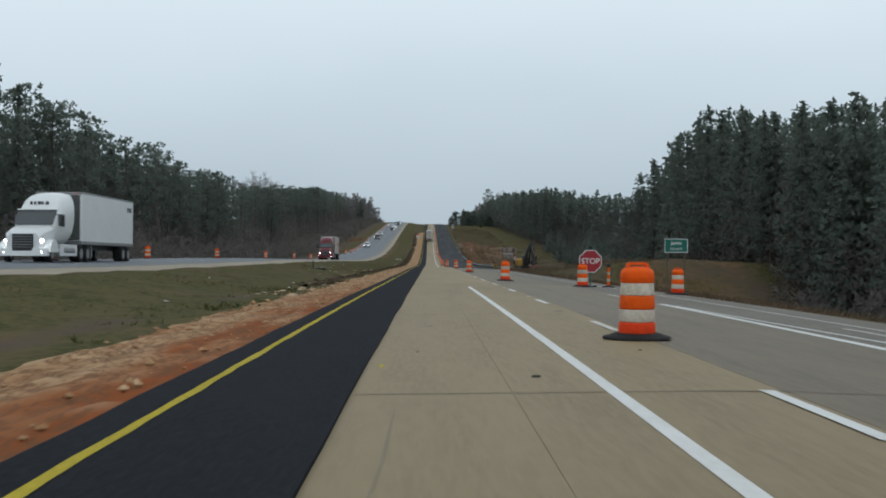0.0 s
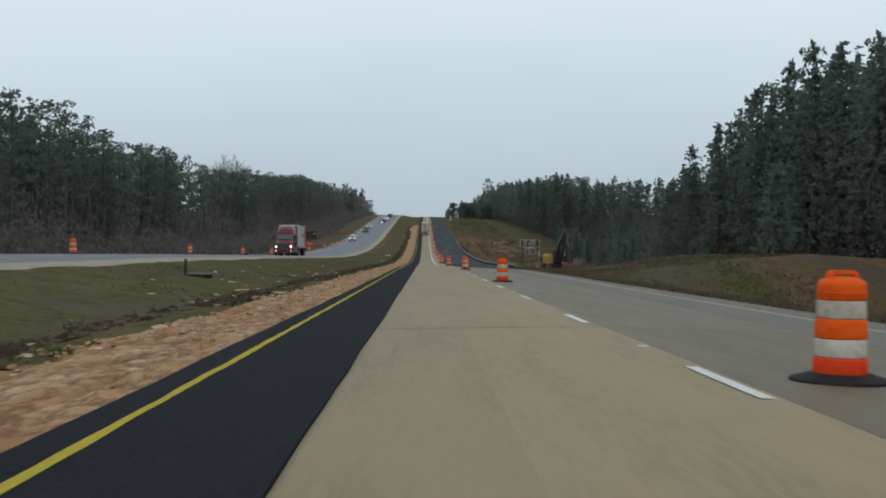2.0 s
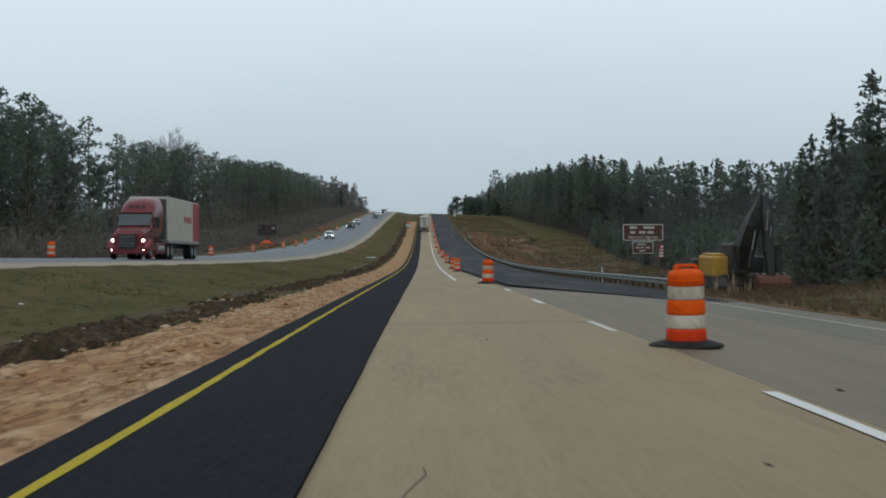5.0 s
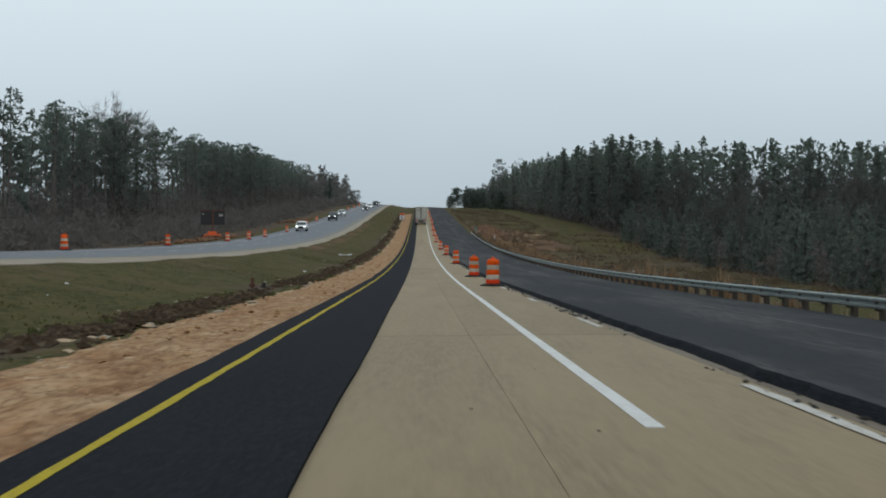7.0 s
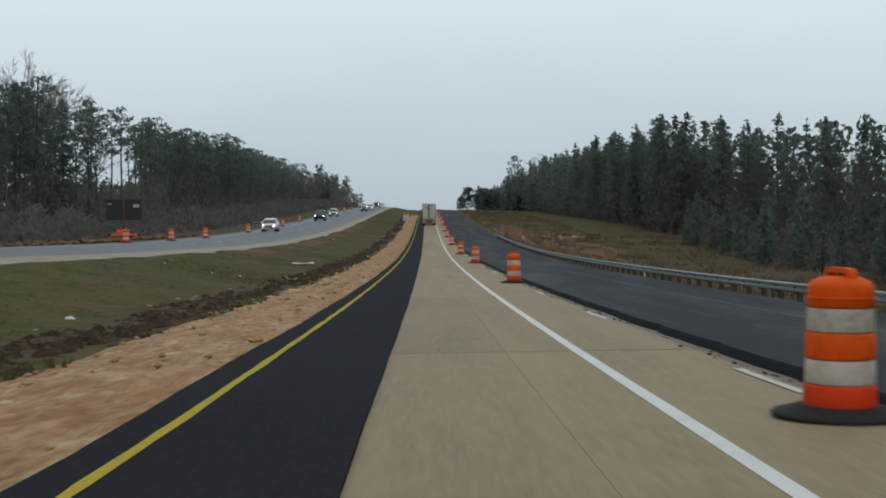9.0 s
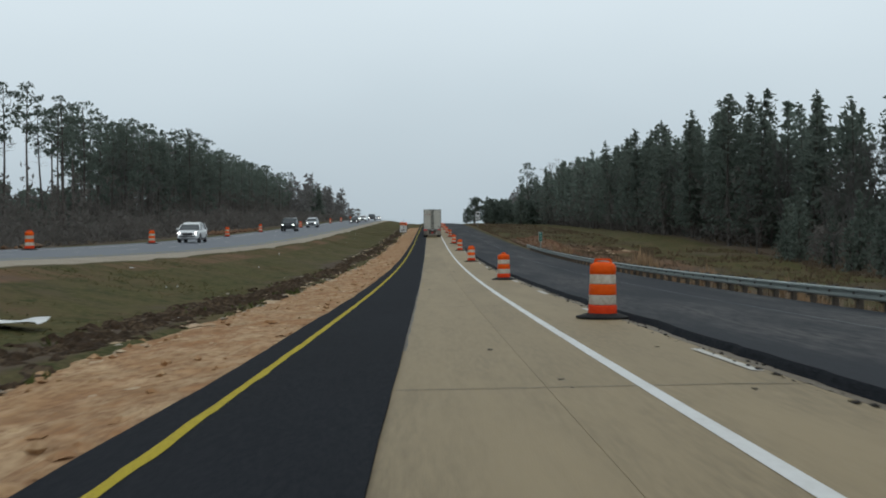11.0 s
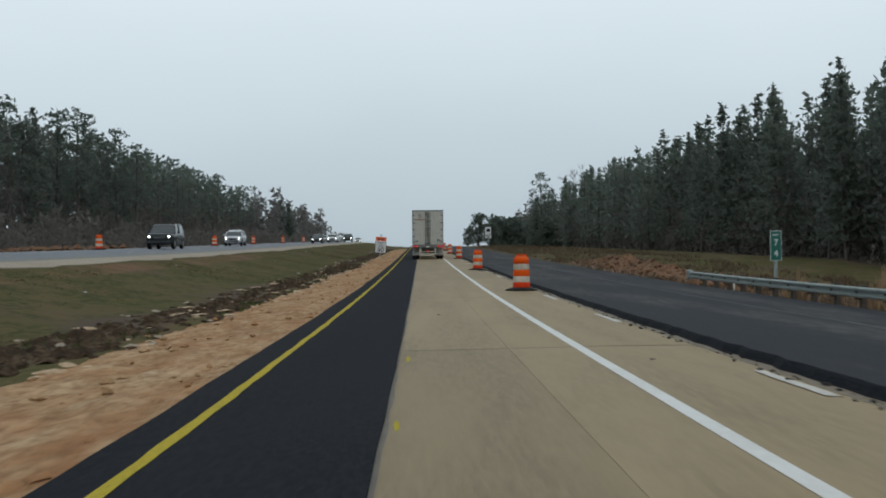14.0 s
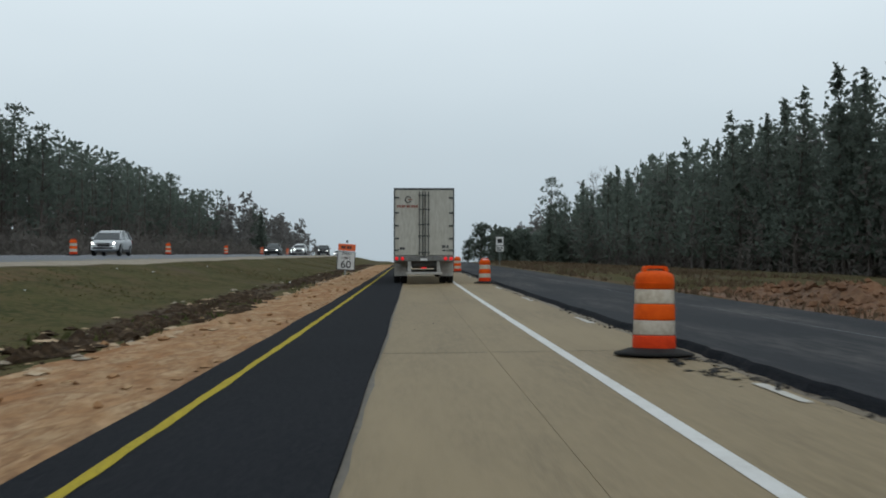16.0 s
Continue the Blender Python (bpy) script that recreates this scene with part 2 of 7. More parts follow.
for f_i, f_v in ((1, 0.004), (2, 0.045), (3, 0.8), (4, 0.0)):
    f_range.inputs[f_i].default_value = f_v
f_at.attribute_name = "turned"
l_.new(f_range.outputs[0], f_mul.inputs[0])
l_.new(f_at.outputs["Fac"], f_mul.inputs[1])
l_.new(f_mul.outputs[0], f_mix.inputs[0])
l_.new(n_["Principled BSDF"].inputs["Base Color"].links[0].from_socket, f_mix.inputs[1])
f_mix.inputs[2].default_value = (0.145, 0.070, 0.034, 1)
l_.new(f_mix.outputs[0], n_["Principled BSDF"].inputs["Base Color"])
BLADE = surface("grass_blades", [(0.122, 0.108, 0.047), (0.150, 0.116, 0.064), (0.086, 0.094, 0.034)], (0.15, 2.0), 0.8)
GREEN_BLADE = surface("green_grass_blades", [(0.085, 0.105, 0.032), (0.115, 0.112, 0.045), (0.06, 0.085, 0.025)], (0.15, 2.0), 0.8)
STRAW = surface("dry_tall_grass", [(0.15, 0.108, 0.070), (0.105, 0.076, 0.050), (0.21, 0.155, 0.105)], (0.4, 3.0), 0.85)
PLUME = surface("straw_plumes", [(0.27, 0.20, 0.135), (0.20, 0.145, 0.095), (0.33, 0.25, 0.175)], (0.5, 4.0), 0.85)
BARK = surface("pine_bark", [(0.098, 0.084, 0.074), (0.072, 0.063, 0.056), (0.125, 0.108, 0.096)], (0.5, 5.0), 0.9, spread=0.2)
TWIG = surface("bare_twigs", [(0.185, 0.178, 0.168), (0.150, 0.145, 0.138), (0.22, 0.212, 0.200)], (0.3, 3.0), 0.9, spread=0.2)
PALE_TWIG = surface("pale_twigs", [(0.235, 0.222, 0.21), (0.19, 0.18, 0.17), (0.27, 0.258, 0.245)], (0.3, 3.0), 0.9, spread=0.15)
# needles set paler than real foliage, fog being put into their colour
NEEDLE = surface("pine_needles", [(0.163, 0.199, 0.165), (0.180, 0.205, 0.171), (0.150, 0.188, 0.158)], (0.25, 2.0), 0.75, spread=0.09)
BRUSH = surface("brush_and_leaf_litter", [(0.178, 0.164, 0.150), (0.142, 0.134, 0.122), (0.20, 0.185, 0.168)], (0.12, 1.5), 0.9)
ORANGE = surface("orange_plastic", [(0.80, 0.098, 0.004), (0.68, 0.076, 0.004), (0.84, 0.115, 0.006)], (2.0, 14.0), 0.6, spread=0.08, spec=0.15)
DEEP_ORANGE = surface("deep_orange_plastic", [(0.74, 0.052, 0.008), (0.60, 0.042, 0.008), (0.78, 0.062, 0.010)], (2.0, 14.0), 0.6, spread=0.08, spec=0.15)
BAND = surface("white_sheeting", [(0.56, 0.50, 0.41), (0.40, 0.335, 0.25), (0.62, 0.57, 0.49)], (3.0, 16.0), 0.5, spread=0.14, spec=0.2)
RUBBER = surface("black_rubber", [(0.014, 0.014, 0.015), (0.03, 0.028, 0.026), (0.02, 0.02, 0.02)], (3.0, 20.0), 0.8, bump=0.3, spec=0.2)
GALV = surface("galvanised_steel", [(0.31, 0.355, 0.34), (0.22, 0.25, 0.24), (0.37, 0.41, 0.395)], (0.7, 9.0), 0.5, 0.5)
POSTWOOD = surface("weathered_post", [(0.11, 0.088, 0.068), (0.075, 0.06, 0.047), (0.15, 0.122, 0.096)], (2.0, 14.0), 0.9)
TRUCK_WHITE = surface("dusty_white_panel", [(0.52, 0.515, 0.455), (0.43, 0.42, 0.365), (0.57, 0.565, 0.515), (0.38, 0.365, 0.31)], (0.5, 2.2, 7.0), 0.55, weights=(0.5, 0.4, 0.25), stretch=(1.6, 1, 0.35), sharp=0.2)
CLEAN_WHITE = surface("white_paint", [(0.76, 0.78, 0.78), (0.70, 0.72, 0.72), (0.80, 0.82, 0.82)], (0.7, 6.0), 0.3)
TRIM = surface("dark_trailer_frame", [(0.07, 0.08, 0.08), (0.11, 0.115, 0.11), (0.05, 0.055, 0.055)], (1.0, 9.0), 0.6)
STEEL_DARK = surface("grimy_steel", [(0.16, 0.165, 0.16), (0.10, 0.105, 0.10), (0.22, 0.22, 0.21)], (1.5, 9.0), 0.6)
STEEL = surface("dull_steel", [(0.30, 0.31, 0.31), (0.22, 0.225, 0.22), (0.36, 0.36, 0.36)], (1.5, 12.0), 0.45, 0.6)
FLAP = surface("mud_flap_white", [(0.42, 0.41, 0.38), (0.27, 0.26, 0.24), (0.48, 0.47, 0.44)], (1.2, 8.0), 0.7)
GLASS = plain("dark_window_glass", (0.06, 0.07, 0.074), 0.05, spec=0.8)
BLACK = plain("black_plastic", (0.018, 0.018, 0.019), 0.5)
MARK = plain("dark_lettering", (0.05, 0.055, 0.06), 0.6)
RED_MARK = plain("rust_red_lettering", (0.26, 0.07, 0.045), 0.6)
SIGN_RED = plain("sign_red", (0.33, 0.012, 0.02), 0.5)
SIGN_GREEN = plain("sign_green", (0.0, 0.125, 0.09), 0.5)
SIGN_BROWN = plain("sign_brown", (0.09, 0.035, 0.022), 0.5)
SIGN_LETTER = plain("faded_sign_lettering", (0.52, 0.50, 0.46), 0.5)
SIGN_WHITE = plain("sign_white", (0.74, 0.75, 0.74), 0.45)
SIGN_ORANGE = plain("sign_orange", (0.88, 0.15, 0.03), 0.45)
SIGN_YELLOW = plain("sign_yellow", (0.62, 0.40, 0.03), 0.5)
SIGN_BLACK = plain("sign_black", (0.02, 0.02, 0.022), 0.5)
LAMP_RED = plain("red_lens", (0.70, 0.015, 0.02), 0.25, glow=0.55)
LAMP_WHITE = plain("headlamp", (1.0, 0.97, 0.9), 0.2, glow=8.0)
MACHINE_YELLOW = surface("machine_yellow", [(0.46, 0.26, 0.035), (0.34, 0.19, 0.03), (0.50, 0.30, 0.05)], (1.0, 8.0), 0.5)
MACHINE_DARK = surface("greasy_dark_steel", [(0.035, 0.033, 0.033), (0.06, 0.052, 0.047), (0.025, 0.025, 0.025)], (1.0, 8.0), 0.6)
RUST = surface("rusty_steel", [(0.12, 0.045, 0.032), (0.07, 0.032, 0.025), (0.15, 0.065, 0.042)], (1.5, 9.0), 0.8)


def thin_leaf(m, share):
    """Lets part of the light pass through thin leaves and twigs."""
    n, l = m.node_tree.nodes, m.node_tree.links
    b, out = n["Principled BSDF"], n["Material Output"]
    tr, mx = n.new("ShaderNodeBsdfTranslucent"), n.new("ShaderNodeMixShader")
    l.new(b.inputs["Base Color"].links[0].from_socket, tr.inputs["Color"])
    mx.inputs[0].default_value = share
    l.new(b.outputs[0], mx.inputs[1])
    l.new(tr.outputs[0], mx.inputs[2])
    l.new(mx.outputs[0], out.inputs["Surface"])


for leaf in (NEEDLE, TWIG, BRUSH, BLADE, GREEN_BLADE, STRAW):
    thin_leaf(leaf, 0.6)
    leaf.node_tree.nodes["Principled BSDF"].inputs["Specular IOR Level"].default_value = 0.1
SCRAPED = surface("scraped_concrete", [(0.175, 0.158, 0.130), (0.205, 0.180, 0.143), (0.14, 0.128, 0.11)], (0.6, 9.0), 0.8, stretch=(1, 0.3, 1))


# ---- mesh building ----
def part(name, bm, material, parent=None, label="", smooth=False):
    """Links a bmesh, or (vertices, faces), as one mesh object under its thing or part."""
    me = bpy.data.meshes.new(name)
    if isinstance(bm, tuple):
        me.from_pydata([tuple(v) for v in bm[0]], [], bm[1])
    else:
        bmesh.ops.recalc_face_normals(bm, faces=bm.faces)
        bm.to_mesh(me)
        bm.free()
    me.materials.append(material)
    if smooth:
        me.polygons.foreach_set("use_smooth", [True] * len(me.polygons))
    ob = new(name, me)
    ob.parent = parent
    if label:
        ob["label"] = label
    return ob


def thing(name, m, label, category, group="", kind=""):
    ob = new(name)
    ob.matrix_basis = m
    return tagged(ob, label, category, group, kind)


def box(x0, x1, y0, y1, z0, z1, bevel=0.0, bm=None, seg=1):
    own = bm or bmesh.new()
    made = bmesh.ops.create_cube(own, size=1.0)["verts"]
    for v in made:
        v.co = Vector(((x0 + x1) / 2 + v.co.x * (x1 - x0), (y0 + y1) / 2 + v.co.y * (y1 - y0), (z0 + z1) / 2 + v.co.z * (z1 - z0)))
    if bevel:
        edges = list({e for v in made for e in v.link_edges})
        bmesh.ops.bevel(own, geom=edges, offset=bevel, segments=seg, affect="EDGES", profile=0.5)
    return own


def tube(points, radii, sides=8, bm=None, cap=True):
    """A tapered tube along points."""
    own = bm or bmesh.new()
    pts = [Vector(p) for p in points]
    if isinstance(radii, (int, float)):
        radii = [radii] * len(pts)
    rings = []
    for i, p in enumerate(pts):
        d = (pts[min(i + 1, len(pts) - 1)] - pts[max(i - 1, 0)]).normalized()
        a = d.orthogonal().normalized() if abs(d.z) < 0.99 else Vector((1, 0, 0))
        b = d.cross(a)
        rings.append([own.verts.new(p + (a * math.cos(k * math.tau / sides) + b * math.sin(k * math.tau / sides)) * radii[i]) for k in range(sides)])
    for r, s in zip(rings, rings[1:]):
        for k in range(sides):
            own.faces.new((r[k], r[(k + 1) % sides], s[(k + 1) % sides], s[k]))
    if cap:
        own.faces.new(rings[0][::-1])
        own.faces.new(rings[-1])
    return own


def turned(profile, sides=24, bm=None):
    """A solid of revolution about z from (radius, height) pairs."""
    own = bm or bmesh.new()
    rings = [[own.verts.new((r * math.cos(k * math.tau / sides), r * math.sin(k * math.tau / sides), h)) for k in range(sides)] for r, h in profile]
    for r, s in zip(rings, rings[1:]):
        for k in range(sides):
            own.faces.new((r[k], r[(k + 1) % sides], s[(k + 1) % sides], s[k]))
    own.faces.new(rings[0][::-1])
    own.faces.new(rings[-1])
    return own


def wheel_shape(x0, x1, y, z, r, inner=0.0, sides=20, bm=None):
    """A wheel's tyre or rim with its axle along x and rounded shoulders."""
    own = bm or bmesh.new()
    w = x1 - x0
    prof = [(x0, r * 0.55), (x0, r * 0.9), (x0 + 0.12 * w, r), (x1 - 0.12 * w, r), (x1, r * 0.9), (x1, r * 0.55)]
    if inner:
        prof = [(x0, inner * 0.4), (x0, inner), (x1, inner), (x1, inner * 0.4)]
    rings = [[own.verts.new((px, y + q * math.cos(k * math.tau / sides), z + q * math.sin(k * math.tau / sides))) for k in range(sides)] for px, q in prof]
    for a, b in zip(rings, rings[1:]):
        for k in range(sides):
            own.faces.new((a[k], a[(k + 1) % sides], b[(k + 1) % sides], b[k]))
    own.faces.new(rings[0][::-1])
    own.faces.new(rings[-1])
    return own


def loft(sections, bm=None):
    """Skin over rings of equal count; both ends closed."""
    own = bm or bmesh.new()
    rings = [[own.verts.new(p) for p in s] for s in sections]
    n = len(rings[0])
    for a, b in zip(rings, rings[1:]):
        for k in range(n):
            own.faces.new((a[k], a[(k + 1) % n], b[(k + 1) % n], b[k]))
    own.faces.new(rings[0][::-1])
    own.faces.new(rings[-1])
    return own


def words(text, size, material, parent, at, rx=90, rz=0, name="lettering"):
    cu = bpy.data.curves.new(name, "FONT")
    cu.body, cu.size, cu.align_x, cu.align_y, cu.extrude, cu.offset = text, size, "CENTER", "CENTER", 0.002, size * 0.012
    tmp = bpy.data.objects.new("tmp", cu)
    scene.collection.objects.link(tmp)
    me = bpy.data.meshes.new_from_object(tmp.evaluated_get(bpy.context.evaluated_depsgraph_get()))
    bpy.data.objects.remove(tmp)
    me.materials.clear()
    me.materials.append(material)
    ob = new(name, me)
    ob.parent = parent
    ob.matrix_basis = pose(*at, rx, 0, rz)
    return ob


def strip(x0, x1, ys, dz, depth=0.0, wob0=0.0, wob1=0.0, nx=2, freq=0.35):
    """Vertices and faces of a ribbon that lies on the land along the road, with sides going down by depth."""
    ys = np.asarray(ys, float)
    rows = []
    for y in ys:
        a = x0 + (wob0 * noise.noise((y * freq, 3.1, 0)) + wob0 * 0.5 * noise.noise((y * freq * 3.7, 8.1, 0)) if wob0 else 0)
        b = x1 + (wob1 * noise.noise((y * freq, 7.7, 0)) + wob1 * 0.5 * noise.noise((y * freq * 3.7, 1.3, 0)) if wob1 else 0)
        xs = np.linspace(a, b, nx)
        zs = land(xs, y) + dz
        row = [(x, y, z) for x, z in zip(xs, zs)]
        if depth:
            row = [(row[0][0], y, row[0][2] - depth)] + row + [(row[-1][0], y, row[-1][2] - depth)]
        rows.append(row)
    n = len(rows[0])
    verts = [v for r in rows for v in r]
    faces = [(i * n + k, i * n + k + 1, (i + 1) * n + k + 1, (i + 1) * n + k) for i in range(len(rows) - 1) for k in range(n - 1)]
    if depth:
        faces.append(tuple(range(n))[::-1])
        faces.append(tuple(range((len(rows) - 1) * n, len(rows) * n)))
    return verts, faces


# ---- ground ----
rng = np.random.default_rng(7)


def ground_material():
    m = surface("grass_and_soil", [(0.078, 0.076, 0.027), (0.122, 0.086, 0.048), (0.046, 0.050, 0.016), (0.110, 0.092, 0.042)], (0.3, 0.9, 5.0), 0.95, sharp=0.09, weights=(0.42, 0.45, 0.4), bump=0.7, bump_scale=7, stretch=(1, 0.55, 1), spec=0.05)
    n, l = m.node_tree.nodes, m.node_tree.links
    b = n["Principled BSDF"]
    colour = b.inputs["Base Color"].links[0].from_socket
    tc = n.new("ShaderNodeTexCoord")
    for name, c1, c2, s in (("soil", (0.175, 0.088, 0.048), (0.165, 0.112, 0.072), 0.9), ("litter", (0.078, 0.060, 0.044), (0.115, 0.088, 0.062), 0.6)):
        at, nz, th, mx, mc = n.new("ShaderNodeAttribute"), n.new("ShaderNodeTexNoise"), n.new("ShaderNodeMath"), n.new("ShaderNodeMixRGB"), n.new("ShaderNodeMixRGB")
        at.attribute_name = name
        nz.inputs["Scale"].default_value, nz.inputs["Detail"].default_value = s, 6.0
        l.new(tc.outputs["Object"], nz.inputs["Vector"])
        th.operation, th.use_clamp = "MULTIPLY_ADD", True
        th.inputs[1].default_value = 2.4
        sub = n.new("ShaderNodeMath")
        sub.operation = "SUBTRACT"
        sub.inputs[1].default_value = 0.95
        l.new(nz.outputs["Fac"], sub.inputs[0])
        add = n.new("ShaderNodeMath")
        add.operation = "MULTIPLY_ADD"
        add.inputs[1].default_value = 1.15
        l.new(at.outputs["Fac"], add.inputs[0])
        l.new(sub.outputs[0], add.inputs[2])
        l.new(add.outputs[0], th.inputs[0])
        th.inputs[2].default_value = 0.0
        mc.inputs[1].default_value, mc.inputs[2].default_value = (*c1, 1), (*c2, 1)
        l.new(nz.outputs["Fac"], mc.inputs[0])
        l.new(th.outputs[0], mx.inputs[0])
        l.new(colour, mx.inputs[1])
        l.new(mc.outputs[0], mx.inputs[2])
        colour = mx.outputs[0]
    l.new(colour, b.inputs["Base Color"])
    return m


def heap_z(x, y):
    """Height of the spoil heap of red earth over the plain land."""
    mask = math.exp(-((x - 15.4) / 1.55) ** 2) * math.exp(-((y - 493) / 19.5) ** 4)
    return mask * (0.75 + 0.45 * noise.noise((3.3, y * 0.22, 0)) + 0.5 * noise.noise((x * 0.9, y * 0.7, 2)) + 0.28 * noise.noise((x * 2.6, y * 2.0, 5)) + 0.14 * noise.noise((x * 6, y * 4.6, 1)))


def ground_z(x, y):
    x, y = np.asarray(x, float), np.asarray(y, float)
    z = land(x, y)
    under = ((x > -23.55) & (x < -12.55)) | ((x > -2.25) & (x < 9.75)) | ((x >= 9.75) & (x < 10.35) & (y < 196))
    return z - np.where(under, 0.22, 0.0) - np.where((x > -4.5) & (x <= -2.25), 0.2, 0.0)


gx = np.unique(np.concatenate([[-2500, -1200, -600, -400, -300, -220, -160, -120, -95, -78, -68, -60], np.arange(-56, -24, 2.0), [-24.2, -23.6, -23.5, -20, -16, -12.6, -12.5],
                               np.arange(-12, -2.3, 0.6), [-2.3, -2.2, 0, 3, 6, 9.7, 9.8, 10.3, 10.4], np.arange(11, 36, 1.2), np.arange(36, 70, 3.0), [80, 100, 130, 170, 220, 300, 400, 600, 1200, 2500]]))
gy = np.concatenate([[-300, -200, -120, -80], np.arange(-60, 640, 2.5), np.arange(640, 1000, 8), np.arange(1000, 2401, 50)])
GX, GY = np.meshgrid(gx, gy)
GZ = ground_z(GX, GY)
rough_here = np.where(GX > 11, np.interp(GX, [11, 26], [0.1, 1.0]), np.where(GX < -24.5, np.interp(-GX, [24.5, 40], [0.15, 1.0]), np.where((GX < -3) & (GX > -12), 0.25, 0.0)))
lump = np.array([[noise.noise((x * 0.09, y * 0.09, 0)) + 0.5 * noise.noise((x * 0.3, y * 0.3, 5)) for x in gx] for y in gy])
GZ = GZ + rough_here * lump * 0.35
nx_, ny_ = len(gx), len(gy)
g_verts = np.stack([GX.ravel(), GY.ravel(), GZ.ravel()], 1)
idx = np.arange(nx_ * ny_).reshape(ny_, nx_)
g_faces = np.stack([idx[:-1, :-1].ravel(), idx[:-1, 1:].ravel(), idx[1:, 1:].ravel(), idx[1:, :-1].ravel()], 1).tolist()
ground = part("ground", (g_verts.tolist(), g_faces), ground_material(), smooth=True)
tagged(ground, "dull winter grass and red clay beside the highway", "ground", kind="structure")
verge = np.exp(-((GX - 10.9) / 0.9) ** 2) * np.where(GY < 200, 0.7, 0.35)
slope_cut = np.where((GX > 12) & (GX < 26) & (GY > 330) & (GY < 440), 0.45 + 0.4 * lump, 0) + np.where((GX > 13) & (GX < 28) & (GY >= 440) & (GY < 505), 0.72 + 0.6 * lump, 0) + np.where((GX > 26) & (GX < 40) & (GY > 130) & (GY < 175), 0.55, 0)
works = np.where((GX < -10.6) & (GX > -12.5) & (GY > 330) & (GY < 500), 0.55 + 0.4 * lump, 0) + np.where((GX < -25.0) & (GX > -33) & (GY > 300) & (GY < 388), 0.75 + 0.3 * lump, 0) + np.where((GX > 10.4) & (GX < 24) & (GY > 440), 0.24 + 0.4 * lump, 0) + np.where((GX < -25.0) & (GX > -31) & (GY > 482) & (GY < 520), 0.8, 0)
soil = np.clip(verge + slope_cut + works, 0, 1)
litter = np.clip(np.where((GX > 9.7) & (GX < 13.0) & (GY > 196) & (GY < 458), 0.85, 0) + np.where((GX > 10.6) & (GX <= 42) & (GY > 440), 0.36 + 0.4 * lump, 0) + np.where(GX < -27.5, 1.0, 0) + np.exp(-((GX + 5.6 + 0.5 * lump) / 0.75) ** 2) * (0.75 + 0.7 * lump) * np.interp(GY, [60, 200], [0.5, 1]) + np.where(GX > 42, 1.0, 0) + np.where((GX > 13) & (GY > 205) & (GY < 440), np.interp(GY, [300, 345], [0.24, 0.52]) + 0.4 * lump, 0) + np.where((GX > 10.6) & (GY < 150), np.interp(GX, [11, 17, 34], [0.2, 0.48, 0.8]) + 0.5 * lump, 0) + np.where((GX > 10.6) & (GY >= 150) & (GY < 205), np.interp(GX, [11, 18], [0.08, 0.42]) + 0.5 * lump, 0) + np.where((GX < -6) & (GX > -12), 0.24 + 0.45 * lump, 0), 0, 1)
for nm, val in (("soil", soil), ("litter", litter)):
    at = ground.data.attributes.new(nm, "FLOAT", "POINT")
    at.data.foreach_set("value", val.ravel().astype(np.float32))

# ---- the carriageways ----
base = part("road", strip(-0.95, 6.74, np.arange(-60, 1000, 6.0), -0.009, nx=6), JOINT)
tagged(base, "tan concrete carriageway of jointed slabs, worn grey", "road", kind="structure")
shoulder_r = part("road_shoulder", strip(6.77, 10.4, np.arange(-60, 192, 3.0), -0.004, 0.08, wob1=0.12, nx=5), SHOULDER, smooth=False)
tagged(shoulder_r, "worn grey paved shoulder along the concrete lanes", "road shoulder", kind="structure")
newly = part("paved_strip", strip(-2.31, -0.535, np.arange(-40, 900, 0.75), 0.035, 0.1, wob0=0.05, wob1=0.022, nx=5, freq=0.14), FRESH)
tagged(newly, "fresh black asphalt widening strip beside the concrete lane", "road", kind="structure")


def overlay_rows():
    """The raised overlay: a tapering lip, then the lane and shoulder."""
    rows = []
    for y in np.concatenate([np.arange(186, 640, 0.5), np.arange(640, 1000, 5.0)]):
        lip = 3.44 + 0.07 * noise.noise((y * 0.3, 2.0, 0)) + 0.07 * noise.noise((y * 1.5, 4.0, 0))
        start = max(3.36, 3.36 + (196.5 - y) * 0.42) if y < 196.5 else 0.0
        top = 0.105 if y > 197 else 0.105 * max(0.1, (y - 185) / 12)
        xs = np.array([lip - 0.07, lip, lip + 0.03, 4.6, 5.6, 6.6, 6.95, 7.05, 8.2, 9.9])
        xs = np.maximum(xs, start) if start else xs
        dz = np.array([-0.03, top * 0.72, top, top, top + 0.005, top, top, top - 0.004, top, top])
        rows.append([(x, y, float(land(x, y)) + d) for x, d in zip(xs, dz)] + [(10.0, y, float(land(10.0, y)) - 0.15)])
    n = len(rows[0])
    return [v for r in rows for v in r], [(i * n + k, i * n + k + 1, (i + 1) * n + k + 1, (i + 1) * n + k) for i in range(len(rows) - 1) for k in range(n - 1)]


over = part("asphalt_overlay", overlay_rows(), OVERLAY)
over.data.materials.append(FRESH)
# the two lip faces of each row are blacker than the top
for p in over.data.polygons:
    if p.index % 10 < 2:
        p.material_index = 1
tagged(over, "raised dark asphalt overlay on the closed lane", "road", kind="structure")
left_road = part("road", strip(-23.5, -13.65, np.arange(-60, 1000, 4.0), 0.015, 0.2, nx=8), OLDROAD)
tagged(left_road, "damp blue-grey asphalt carriageway across the median", "road", kind="structure")
gravel = part("road_shoulder", strip(-13.65, -12.3, np.arange(-60, 1000, 2.0), 0.02, 0.12, wob1=0.35, nx=4, freq=0.2), GRAVEL)
tagged(gravel, "pale tan gravel shoulder along the far carriageway", "road shoulder", kind="structure")


